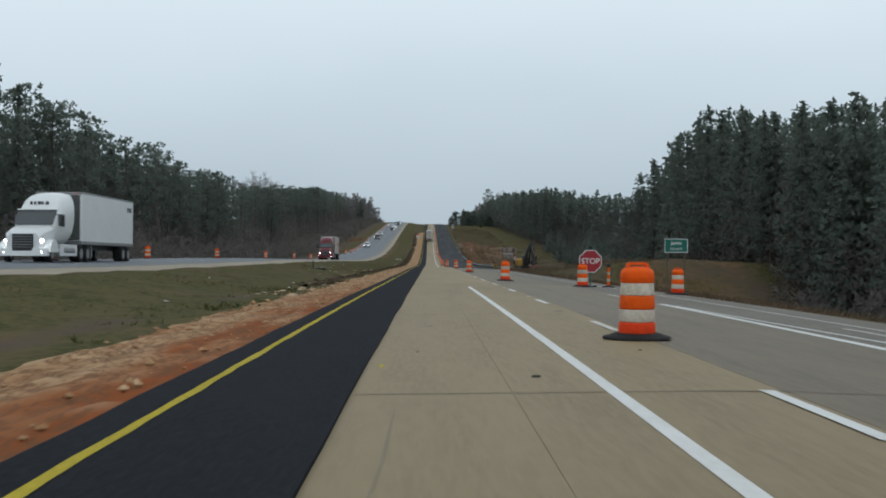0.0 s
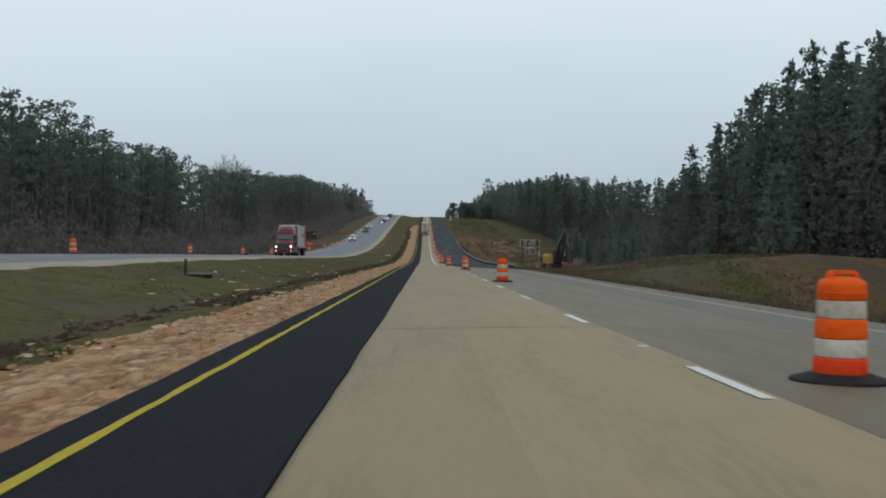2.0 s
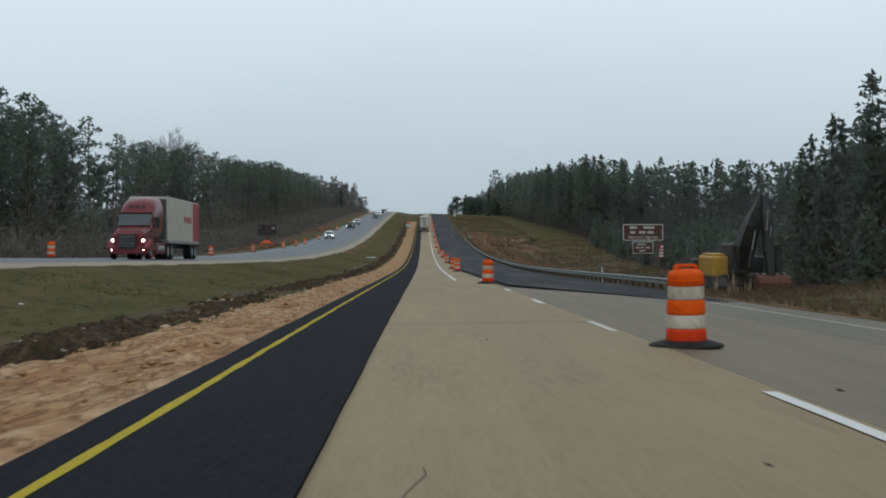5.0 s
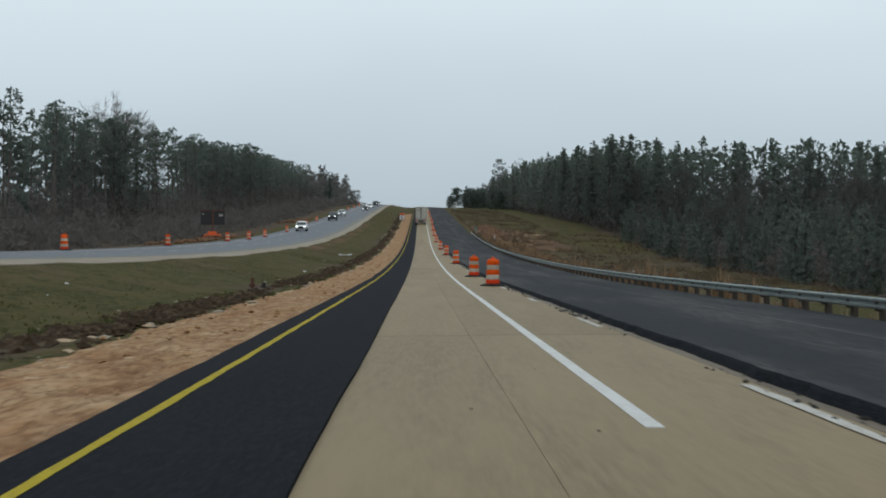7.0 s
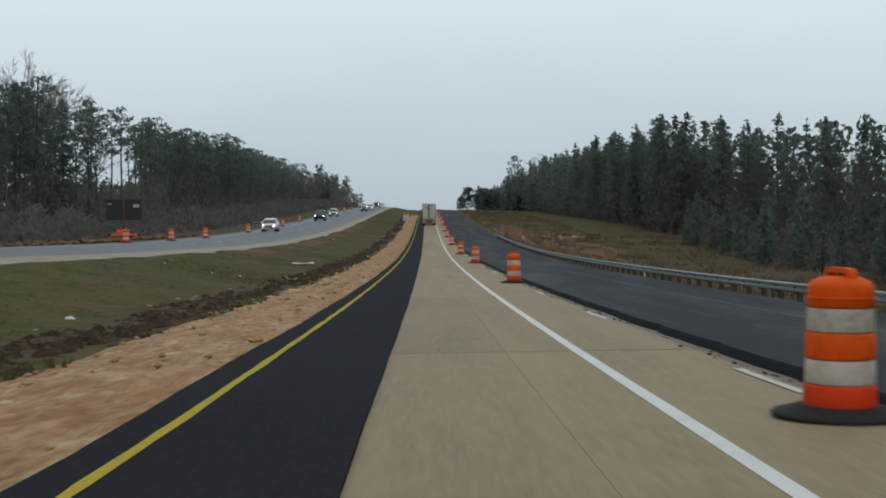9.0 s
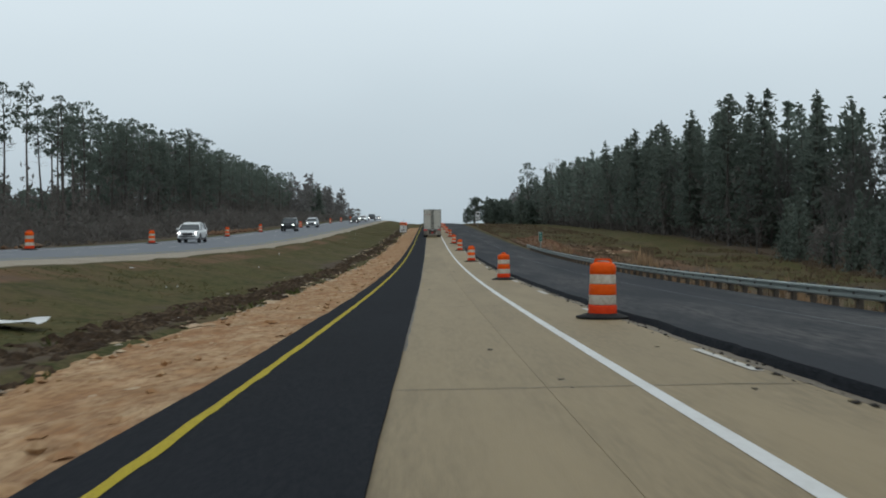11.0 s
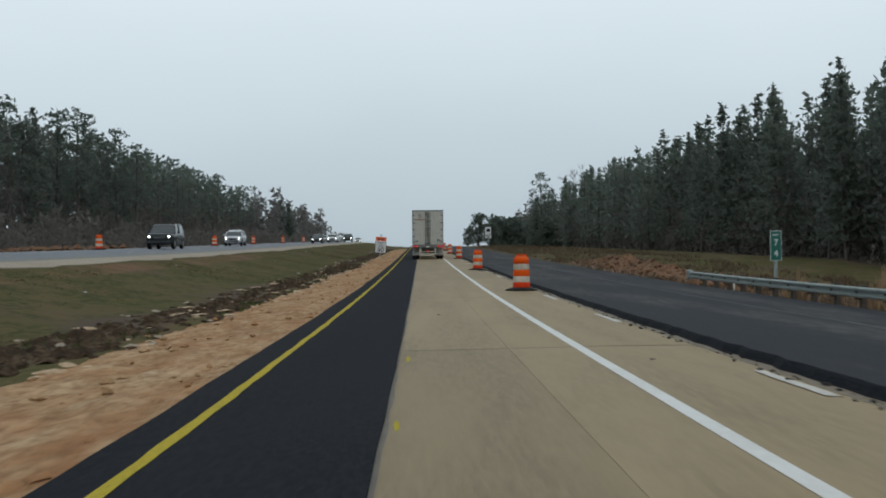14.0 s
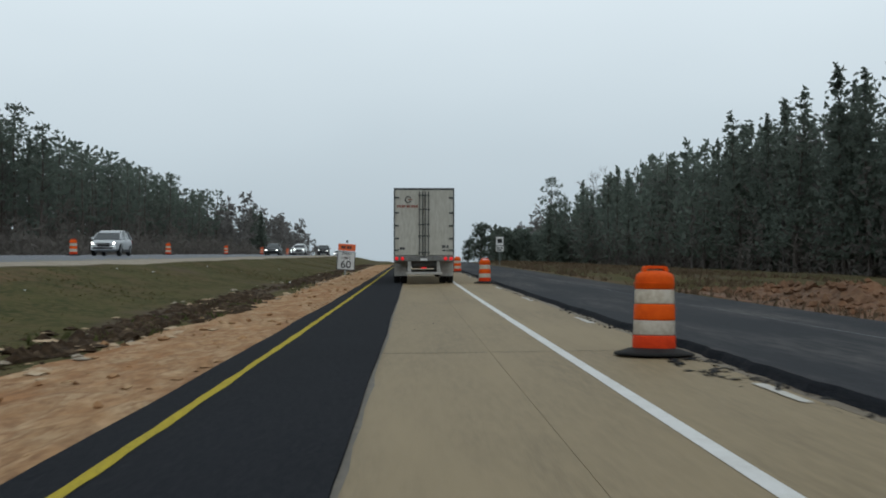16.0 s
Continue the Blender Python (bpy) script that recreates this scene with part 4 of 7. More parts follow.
def spire_parts(seed, height, first, spread, per=3, size=0.45):
    """A pine with whorls of upswept branches that shorten to a pointed top."""
    r = np.random.default_rng(seed)
    axis = trunk_axis(seed, height, r)
    segs = [(axis(i / 8), axis((i + 1) / 8), 0.24 * (1 - i / 8.4), 0.24 * (1 - (i + 1) / 8.4)) for i in range(8)]
    branch, centres, cores = [], [], []
    z = first * height
    power = 0.62 + 0.1 * (seed % 3)
    while z < height - 0.7:
        u = (z / height - first) / (1 - first)
        ring = spread * (1 - u) ** power * (0.75 + 0.25 * min(1, u * 6)) + 0.22
        a0 = r.uniform(0, math.tau)
        n = 5 if u < 0.75 else 4
        for i in range(n):
            a = a0 + i * math.tau / n + r.normal(0, 0.25)
            reach = ring * r.uniform(0.72, 1.15)
            root = axis(z / height)
            tip = root + np.array([math.cos(a) * reach, math.sin(a) * reach, reach * r.uniform(0.05, 0.34) + 0.1])
            branch.append((root, tip, 0.028 * (1 - u) + 0.01, 0.007))
            m_ = max(2, int(1.4 + reach * 1.45))
            t = np.linspace(0.38, 1.0, m_) + r.normal(0, 0.05, m_)
            centres.append(root + (tip - root) * t[:, None] + r.normal(0, 0.16, (m_, 3)))
            cores.append(np.repeat((root - (0, 0, 0.3 + 0.25 * reach))[None], m_, 0))
        z += r.uniform(0.5, 0.72)
    top = axis(1.0)
    tips = top + np.stack([r.normal(0, 0.07, 7), r.normal(0, 0.07, 7), np.linspace(-1.0, 0.05, 7)], 1)
    centres.append(tips)
    cores.append(tips * (1, 1, 0) + top * (0, 0, 1) - (0, 0, 1.5))
    c, k = np.concatenate(centres), np.concatenate(cores)
    outer = spikes(c, size, per, r, 0.8, (0.21, 0.36), 0.45, k, 0.8)
    keep = r.random(len(c)) < 0.3
    stem = np.array([axis(h / height) for h in c[keep][:, 2]])
    inner = spikes(stem + (c[keep] - stem) * 0.5, size * 1.3, 3, r, 0.8, (0.3, 0.42), 0.0, stem - (0, 0, 0.6), 0.7)
    return limbs_mesh(segs, 7), limbs_mesh(branch, 3), join(outer, inner)


def puff_parts(seed, height, first, spread, puffs=13, per=3, size=0.43, crown=1.3):
    """A pine with a bare trunk that carries rounded puffs of needles on crooked limbs."""
    r = np.random.default_rng(seed)
    axis = trunk_axis(seed, height, r)
    segs = [(axis(i / 8), axis((i + 1) / 8), 0.25 * (1 - i / 9.5), 0.25 * (1 - (i + 1) / 9.5)) for i in range(8)]
    branch, centres, cores = [], [], []
    for i in range(puffs):
        u = (i + 0.5) / puffs
        t = first + (0.985 - first) * u
        a = i * 2.4 + r.normal(0, 0.4)
        reach = spread * math.sin(math.pi * min(1, 0.18 + 0.72 * u)) ** 0.7 * r.uniform(0.45, 1.0) * (0.35 if i == puffs - 1 else 1.0)
        root = axis(t - 0.035)
        mid = axis(t) + np.array([math.cos(a) * reach, math.sin(a) * reach, r.uniform(0.1, 0.7)])
        branch.append((root, (root + mid) / 2 + r.normal(0, 0.15, 3), 0.06, 0.045))
        branch.append((branch[-1][1], mid, 0.045, 0.015))
        q = crown * r.uniform(0.65, 1.15) * (1.0 if reach > 0.5 else 0.9)
        m_ = int(22 * q)
        d = r.normal(0, 1, (m_, 3))
        d /= np.linalg.norm(d, axis=1)[:, None]
        d[:, 2] = np.abs(d[:, 2]) * np.where(r.random(m_) < 0.75, 1, -0.6)
        rad = r.uniform(0.62, 1.05, (m_, 1)) * q
        centres.append(mid + d * rad * (1.12, 1.12, 0.72))
        cores.append(np.repeat((mid - (0, 0, 0.35 * q))[None], m_, 0))
        for _ in range(2):
            tw = mid + r.normal(0, 0.5, 3) * q
            branch.append((mid - (mid - root) * 0.2, tw, 0.02, 0.006))
    for i in range(int(6 + 10 * first)):
        t = r.uniform(first * 0.5, first + 0.03)
        a = r.uniform(0, math.tau)
        root = axis(t)
        branch.append((root, root + np.array([math.cos(a), math.sin(a), r.uniform(-0.15, 0.3)]) * r.uniform(0.5, 1.5), 0.025, 0.008))
    outer = spikes(np.concatenate(centres), size, per, r, 0.8, (0.2, 0.35), 0.2, np.concatenate(cores), 0.8)
    return limbs_mesh(segs, 7), limbs_mesh(branch, 3), outer


def bare_parts(seed, height, spread=0.5, levels=5, thin=0.014):
    r = np.random.default_rng(seed)
    trunk, twigs = [], []

    def grow(p, d, length, radius, level):
        q = p + d * length
        (trunk if level < 2 else twigs).append((p, q, radius, radius * 0.66))
        if level >= levels:
            return
        for k in range(3 if level < levels - 1 else 4):
            dev = r.normal(0, spread, 3)
            e = d + dev + (0, 0, 0.14)
            e /= np.linalg.norm(e)
            grow(p + d * length * r.uniform(0.55, 1.0), e, length * r.uniform(0.55, 0.8), max(radius * 0.55, thin), level + 1)

    grow(np.zeros(3), np.array([0, 0, 1.0]), height * 0.36, height * 0.011, 0)
    t, w = limbs_mesh(trunk, 6), limbs_mesh(twigs, 3)
    return t, None, (w[0], w[1], None)


def mesh_of(name, v, f, material, normals=None):
    me = bpy.data.meshes.new(name)
    me.vertices.add(len(v))
    me.vertices.foreach_set("co", np.ascontiguousarray(v, dtype=np.float32).ravel())
    me.loops.add(f.size)
    me.loops.foreach_set("vertex_index", np.ascontiguousarray(f, dtype=np.int32).ravel())
    me.polygons.add(len(f))
    me.polygons.foreach_set("loop_start", np.arange(0, f.size, 4, dtype=np.int32))
    me.update(calc_edges=True)
    me.materials.append(material)
    if normals is not None:
        me.polygons.foreach_set("use_smooth", [True] * len(f))
        me.normals_split_custom_set_from_vertices(np.ascontiguousarray(normals, dtype=np.float32))
    return me


MODEL, HEIGHT, BACK = {}, {}, {}


def tree_model(name, parts, height, bark, leaf, label):
    """A tree built once: trunk, limbs and crown, kept aside to be copied."""
    ob = thing(name, pose(0, -250, -40), label, "tree", "trees of the roadside woods")
    trunk, limbs, crown = parts
    wood = trunk if limbs is None else (np.concatenate([trunk[0], limbs[0]]), np.concatenate([trunk[1], limbs[1] + len(trunk[0])]))
    for nm, v, f, n, m in (("trunk", *wood, None, bark), ("crown", *crown, leaf)):
        new(nm, mesh_of(nm, v, f, m, n)).parent = ob
    MODEL[ob], HEIGHT[ob] = (trunk, crown, bark, leaf), height
    return ob


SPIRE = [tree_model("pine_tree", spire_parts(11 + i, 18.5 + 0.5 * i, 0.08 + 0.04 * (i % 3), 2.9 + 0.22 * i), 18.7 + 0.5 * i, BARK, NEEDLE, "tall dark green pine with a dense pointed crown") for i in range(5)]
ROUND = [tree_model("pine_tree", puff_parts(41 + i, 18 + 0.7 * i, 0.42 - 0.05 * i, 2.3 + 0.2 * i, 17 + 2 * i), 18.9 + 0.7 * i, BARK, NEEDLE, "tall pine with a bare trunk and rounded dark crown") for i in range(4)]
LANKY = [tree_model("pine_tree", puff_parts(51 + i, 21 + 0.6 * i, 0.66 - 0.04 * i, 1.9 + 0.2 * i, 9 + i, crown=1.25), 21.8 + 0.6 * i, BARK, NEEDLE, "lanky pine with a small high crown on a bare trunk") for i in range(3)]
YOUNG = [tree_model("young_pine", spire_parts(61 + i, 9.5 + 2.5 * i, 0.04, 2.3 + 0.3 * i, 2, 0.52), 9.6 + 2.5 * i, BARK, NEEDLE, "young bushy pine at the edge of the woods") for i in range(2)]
BARE = [tree_model("bare_tree", bare_parts(81 + i, 16 + 1.5 * i, 0.42 + 0.05 * i), 18.5 + 2 * i, TWIG, TWIG, "leafless grey-brown hardwood in winter") for i in range(3)]
PALE = [tree_model("bare_tree", bare_parts(95 + i, 24 + 2 * i, 0.42, 6, 0.03), 24, PALE_TWIG, PALE_TWIG, "tall pale leafless hardwood above the pines") for i in range(2)]
BUSHY = tree_model("roadside_tree", puff_parts(71, 8.0, 0.08, 2.1, 40, crown=1.3), 8.9, BARK, NEEDLE, "small round evergreen tree standing beside the road")


def behind(side, model, x, y, scale):
    """Adds a thinned tree to the joined rows behind the front ones."""
    a = rng.uniform(0, math.tau)
    turn = np.array([[math.cos(a), -math.sin(a), 0], [math.sin(a), math.cos(a), 0], [0, 0, 1]])
    trunk, (v, f, n), bark, leaf = MODEL[model]
    spot = (x, y, float(land(x, y)) - 0.2)
    BACK.setdefault((side, bark.name), []).append((trunk[0] @ (turn * scale).T + spot, trunk[1], None, bark))
    if n is None:
        f = f[np.arange(len(f)) % 6 < 3]
        BACK.setdefault((side, leaf.name), []).append((v @ (turn * scale).T + spot, f, None, leaf))
    else:
        step, grow = (5, 1.65) if y < 640 else (11, 2.3)
        keep = np.arange(0, len(f), step)
        c = v[f[keep]].mean(1, keepdims=True)
        w = (c + (v[f[keep]] - c) * grow).reshape(-1, 3)
        BACK.setdefault((side, leaf.name), []).append((w @ (turn * scale).T + spot, np.arange(len(w)).reshape(-1, 4), n[f[keep]].reshape(-1, 3) @ turn.T, leaf))


def plant(model, x, y, scale=1.0, dz=-0.2):
    return copy_thing(model, pose(x, y, float(land(x, y)) + dz, rng.normal(0, 1.2), rng.normal(0, 1.2), rng.uniform(0, 360)) @ Matrix.Scale(scale, 4))


def edge_right(y):
    return float(np.interp(y, [40, 130, 260, 308, 330, 350, 400, 455, 480, 496, 508, 600, 760, 1000], [47, 44, 46, 47, 64, 76, 79, 75, 68, 56, 48, 44, 41, 36]))


def edge_left(y):
    return float(np.interp(y, [0, 120, 250, 400, 800, 1000], [-50, -49, -52, -54, -55, -60]))


def top_right(y):
    """Height of the treetops above the lane's profile, right of the road."""
    return float(np.interp(y, [100, 130, 165, 205, 228, 250, 268, 286, 306, 400, 440, 471, 490, 521, 553, 600, 700, 750, 850], [15.5, 17.5, 20.6, 24.8, 25.0, 22.4, 20.4, 18.5, 15, 15.4, 17.4, 19.0, 20.8, 21.2, 20.4, 19.4, 19.4, 19.0, 18]))


def top_left(y):
    return float(np.interp(y, [90, 160, 255, 330, 405, 440, 516, 580, 670, 820], [23.0, 22.9, 22.0, 21.6, 21.6, 21.4, 21.8, 21.7, 21.5, 20.5]))


TOP = {True: top_right, False: top_left}


def airy(y):
    """Where the left woods stand open, with sky between the trunks."""
    return 352 < y < 398 or 474 < y < 524


def pick(side, y):
    q = rng.random()
    if side == "right" and 318 < y < 500:
        return SPIRE[rng.integers(5)] if q < 0.62 else BARE[rng.integers(3)]
    if side == "right":
        return ROUND[rng.integers(4)] if q < 0.07 else SPIRE[rng.integers(5)] if q < 0.9 else BARE[rng.integers(3)]
    if airy(y):
        return LANKY[rng.integers(3)]
    return ROUND[rng.integers(4)] if q < 0.62 else LANKY[rng.integers(3)] if q < 0.72 else SPIRE[rng.integers(5)] if q < 0.8 else BARE[rng.integers(3)]


def set_tree(side, row, x, y, scale, model=None):
    model = model or pick(side, y)
    scale *= (TOP[x > 0](y) - float(rel(x, y))) / HEIGHT[model]
    if row == 0 and y < 640:
        plant(model, x, y, scale)
    else:
        behind(side, model, x, y, scale * 0.97)


for y in np.concatenate([np.arange(92, 312, 4.0), np.arange(500, 800, 4.2)]):
    for row in range(3):
        set_tree("right", row, edge_right(y) + row * 4.0 + rng.normal(0, 1.2), y + rng.normal(0, 1.2) + row * 1.3, rng.uniform(0.9, 1.05))
for y in np.arange(326, 500, 4.4):
    for row in range(3):
        set_tree("right", row, edge_right(y) + row * 4.5 + rng.normal(0, 1.4), y + rng.normal(0, 1.3), rng.uniform(0.93, 1.05))
for y in np.arange(96, 830, 4.4):
    for row in range(1 if airy(y) else 2 if airy(y - 24) or airy(y - 50) else 3):
        if row == 0 and rng.random() < (0.3 if airy(y) else 0.1):
            continue
        set_tree("left", row, edge_left(y) - row * 4.6 + rng.normal(0, 1.6), y + rng.normal(0, 1.5), rng.uniform(0.86, 1.05))
for (side, mname), bits in BACK.items():
    o, vs, fs, ns = 0, [], [], []
    for v, f, n, m in bits:
        vs.append(v)
        fs.append(f + o)
        ns.append(n)
        o += len(v)
    me = mesh_of("woods_behind", np.concatenate(vs), np.concatenate(fs), bits[0][3], None if ns[0] is None else np.concatenate(ns))
    tagged(new("woods_behind", me), "rows of pines and bare hardwoods behind the front trees", "woods", kind="stuff")
for x, y, s in ((-63, 449, 1.08), (-64, 456, 1.02), (-63, 477, 1.12), (-60, 588, 1.0), (52, 300, 0.9), (49, 606, 0.84), (50, 650, 0.8), (53, 712, 0.86), (44, 676, 0.85), (-62, 250, 1.0), (-60, 262, 0.95), (47, 745, 0.9)):
    plant(PALE[int(abs(x)) % 2], x, y, s * 1.03)
plant(ROUND[2], 36.4, 789, 1.16)
plant(BUSHY, 15.0, 741, 1.0)
plant(BUSHY, 19.0, 752, 0.75)
plant(BUSHY, 12.6, 748, 0.6)
plant(ROUND[1], 30.5, 744, 0.62)
plant(YOUNG[1], 29.5, 741, 1.1)
plant(YOUNG[0], 38.5, 741, 1.2)
plant(SPIRE[1], -43.0, 826, 0.78)
plant(SPIRE[2], -46.0, 831, 0.84)
plant(YOUNG[1], -42.5, 826, 1.1)
for x, y in ((33, 178), (35, 188), (38, 240), (36, 250), (31, 258), (29, 268), (33, 276), (34, 284), (38, 296), (40, 306)):
    plant(YOUNG[int(y) % 2], x, y, rng.uniform(0.6, 0.95))
# young growth climbing from the hollow to the tall trees
for y in np.arange(326, 488, 5.0):
    x = 42.0 + 5.0 * rng.random()
    while x < edge_right(y) - 2:
        plant(YOUNG[rng.integers(2)] if rng.random() < 0.75 else BARE[rng.integers(3)], x, y + rng.normal(0, 1.6), rng.uniform(0.5, 0.75) + 0.4 * min(1, (x - 42) / 28))
        x += rng.uniform(5.0, 8.0)


def woods(name, spots, material, label, per, size, crown=3.0, squash=1.0, height=(12, 21), per_spike=3, start=0.3, slim=(0.15, 0.28), up=0.0, share=1.0, soft=0.0):
    """Deeper woods, too dense to count: clumps of leaf blades or twigs as one object."""
    centres, cores = [], []
    for x, y in spots:
        h = rng.uniform(*height) if height else (TOP[x > 0](y) - float(rel(x, y))) * share - rng.uniform(0.4, 2.4)
        z0 = float(land(x, y))
        u = rng.random(per)
        rad = crown * np.sqrt(1 - u * 0.85)
        a, q = rng.uniform(0, math.tau, per), np.sqrt(rng.random(per))
        centres.append(np.stack([x + np.cos(a) * q * rad, y + np.sin(a) * q * rad, z0 + h * (start + (1 - start) * u)], 1))
        cores.append(np.stack([np.full(per, x), np.full(per, y), z0 + h * (start + (1 - start) * u) - 1.2], 1))
    v, f, n = spikes(np.concatenate(centres), size, per_spike, rng, squash, slim, up, np.concatenate(cores) if soft else None, soft)
    return tagged(new(name, mesh_of(name, v, f, material, n if soft else None)), label, "woods", kind="stuff")


deep_r = [(edge_right(y) + 13 + rng.uniform(0, 12), y + rng.normal(0, 2)) for y in np.concatenate([np.arange(70, 312, 3.0), np.arange(326, 500, 1.8), np.arange(500, 1000, 3.0)])]
deep_l = [(edge_left(y) - 13 - rng.uniform(0, 12), y + rng.normal(0, 2)) for y in np.arange(80, 1000, 3.0) if not (350 < y < 440 or 476 < y < 610)]
low_r = [(edge_right(y) + rng.uniform(5, 24), y + rng.normal(0, 2)) for y in np.arange(60, 900, 1.5)]
far_hedge = [(rng.uniform(21, 46), 770 + rng.uniform(0, 22)) for _ in range(46)]
deep_low = [(edge_left(y) - 6 - rng.uniform(0, 16), y + rng.normal(0, 2)) for y in np.concatenate([np.arange(350, 440, 2.5), np.arange(476, 610, 2.5)])]
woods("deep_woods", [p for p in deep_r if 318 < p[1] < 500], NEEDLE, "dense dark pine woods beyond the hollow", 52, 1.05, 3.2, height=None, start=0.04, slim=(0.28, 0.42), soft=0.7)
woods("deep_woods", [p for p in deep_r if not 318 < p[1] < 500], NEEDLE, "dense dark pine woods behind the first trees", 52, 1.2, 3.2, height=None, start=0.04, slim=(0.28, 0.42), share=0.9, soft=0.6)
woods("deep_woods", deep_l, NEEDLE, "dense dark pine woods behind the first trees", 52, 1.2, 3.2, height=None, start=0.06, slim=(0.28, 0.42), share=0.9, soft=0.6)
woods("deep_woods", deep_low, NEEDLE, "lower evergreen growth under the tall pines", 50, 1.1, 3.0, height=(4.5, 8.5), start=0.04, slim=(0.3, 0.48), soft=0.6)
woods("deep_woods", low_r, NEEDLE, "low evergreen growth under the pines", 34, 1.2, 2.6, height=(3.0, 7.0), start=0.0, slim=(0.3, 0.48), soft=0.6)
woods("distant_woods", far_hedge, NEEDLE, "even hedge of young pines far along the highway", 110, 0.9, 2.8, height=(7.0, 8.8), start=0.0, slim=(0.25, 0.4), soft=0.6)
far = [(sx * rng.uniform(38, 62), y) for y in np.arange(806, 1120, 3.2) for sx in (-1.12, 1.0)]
# the farthest trees take the grey twig colour as painted-in haze
woods("distant_woods", far, TWIG, "winter woods far along the highway, greyed in colour for haze", 75, 1.3, 3.2, height=(13, 20), start=0.05, soft=0.5)
brush_r = [(edge_right(y) - rng.uniform(-5, 3.5), y + rng.normal(0, 1)) for y in np.concatenate([np.arange(318, 496, 1.2), np.arange(496, 900, 0.9)])]
tall_r = [(edge_right(y) - rng.uniform(-3, 3.0), y + rng.normal(0, 1)) for y in np.arange(60, 318, 0.7)]
brush_l = [(edge_left(y) + rng.uniform(-8, 4.5), y + rng.normal(0, 1)) for y in np.arange(70, 900, 0.8)]
edge_l = [(rng.uniform(-48, -31), y + rng.normal(0, 1)) for y in np.arange(70, 900, 0.8)]
TANGLE = dict(squash=1.0, per_spike=2, start=0.0, slim=(0.1, 0.22), up=0.5, soft=0.6)
woods("underbrush", brush_r, BRUSH, "tangled brown-grey underbrush at the foot of the woods", 38, 0.6, 1.9, height=(4.0, 12.0), **TANGLE)
woods("underbrush", tall_r, BRUSH, "tall leafless brown growth along the edge of the pines", 54, 0.6, 2.0, height=(6.0, 14.0), **TANGLE)
woods("underbrush", brush_l, BRUSH, "tangled brown-grey underbrush at the foot of the woods", 31, 0.66, 1.9, height=(4.0, 10.0), **TANGLE)
woods("underbrush", edge_l, BRUSH, "low tangled brush between the far carriageway and the woods", 22, 0.72, 2.0, height=(0.8, 3.6), **TANGLE)
low = [(rng.uniform(44, 74), rng.uniform(318, 484)) for _ in range(300)] + [(rng.uniform(36, 46), rng.uniform(60, 140)) for _ in range(60)]
woods("thicket", low, BRUSH, "low leafless thicket in the hollow", 36, 0.75, 2.2, height=(1.6, 4.6), **TANGLE)
for model in list(MODEL):
    for o in list(model.children) + [model]:
        bpy.data.objects.remove(o)


# ---- traffic barrels ----
def barrel_model():
    ob = thing("traffic_barrel", pose(0, -240, -40), "orange plastic barrel with white bands on a black rubber ring", "traffic barrel", "barrels along the works")
    ring = turned([(0.475, 0.0), (0.487, 0.016), (0.47, 0.03), (0.40, 0.046), (0.31, 0.075), (0.272, 0.082), (0.26, 0.065)], 32)
    part("rubber_base", ring, RUBBER, ob, "black rubber ring", True)
    cuts = [(0.04, 0.222, 0.262, 0.256, DEEP_ORANGE, "orange_band"), (0.222, 0.392, 0.249, 0.246, BAND, "white_band"), (0.392, 0.572, 0.25, 0.243, ORANGE, "orange_band"), (0.572, 0.738, 0.238, 0.234, BAND, "white_band"), (0.738, 0.92, 0.239, 0.23, ORANGE, "orange_band")]
    for lo, hi, r0, r1, m, name in cuts:
        p = [(r0 - 0.016, lo), (r0 - 0.003, lo + 0.006), (r0, lo + 0.016), (r1, hi - 0.014), (r1 - 0.004, hi - 0.005), (r1 - 0.014, hi)]
        if hi > 0.9:
            p = [(r0 - 0.014, lo), (r0, lo + 0.012), (r1 + 0.002, 0.87), (r1 - 0.004, 0.89), (r1 - 0.022, 0.912), (r1 - 0.06, 0.93), (0.12, 0.945), (0.03, 0.95)]
        part(name, turned(p, 32), m, ob, smooth=True)
    bm = bmesh.new()
    arch = [(-0.165, 0.925), (-0.155, 0.975), (-0.135, 0.998), (-0.10, 1.004), (0.10, 1.004), (0.135, 0.998), (0.155, 0.975), (0.165, 0.925)]
    slot = [(-0.125, 0.925), (-0.12, 0.958), (-0.11, 0.968), (-0.09, 0.97), (0.09, 0.97), (0.11, 0.968), (0.12, 0.958), (0.125, 0.925)]
    rings = [[bm.verts.new((x, sy, z)) for x, z in line_] for sy, line_ in ((-0.038, arch), (0.038, arch), (0.038, slot), (-0.038, slot))]
    for a, b in zip(rings, rings[1:] + rings[:1]):
        for k in range(7):
            bm.faces.new((a[k], a[k + 1], b[k + 1], b[k]))
    part("handle", bm, ORANGE, ob, "moulded orange handle")
    part("moulded_rib", turned([(0.243, 0.80), (0.2455, 0.806), (0.243, 0.812)], 32), ORANGE, ob)
    return ob


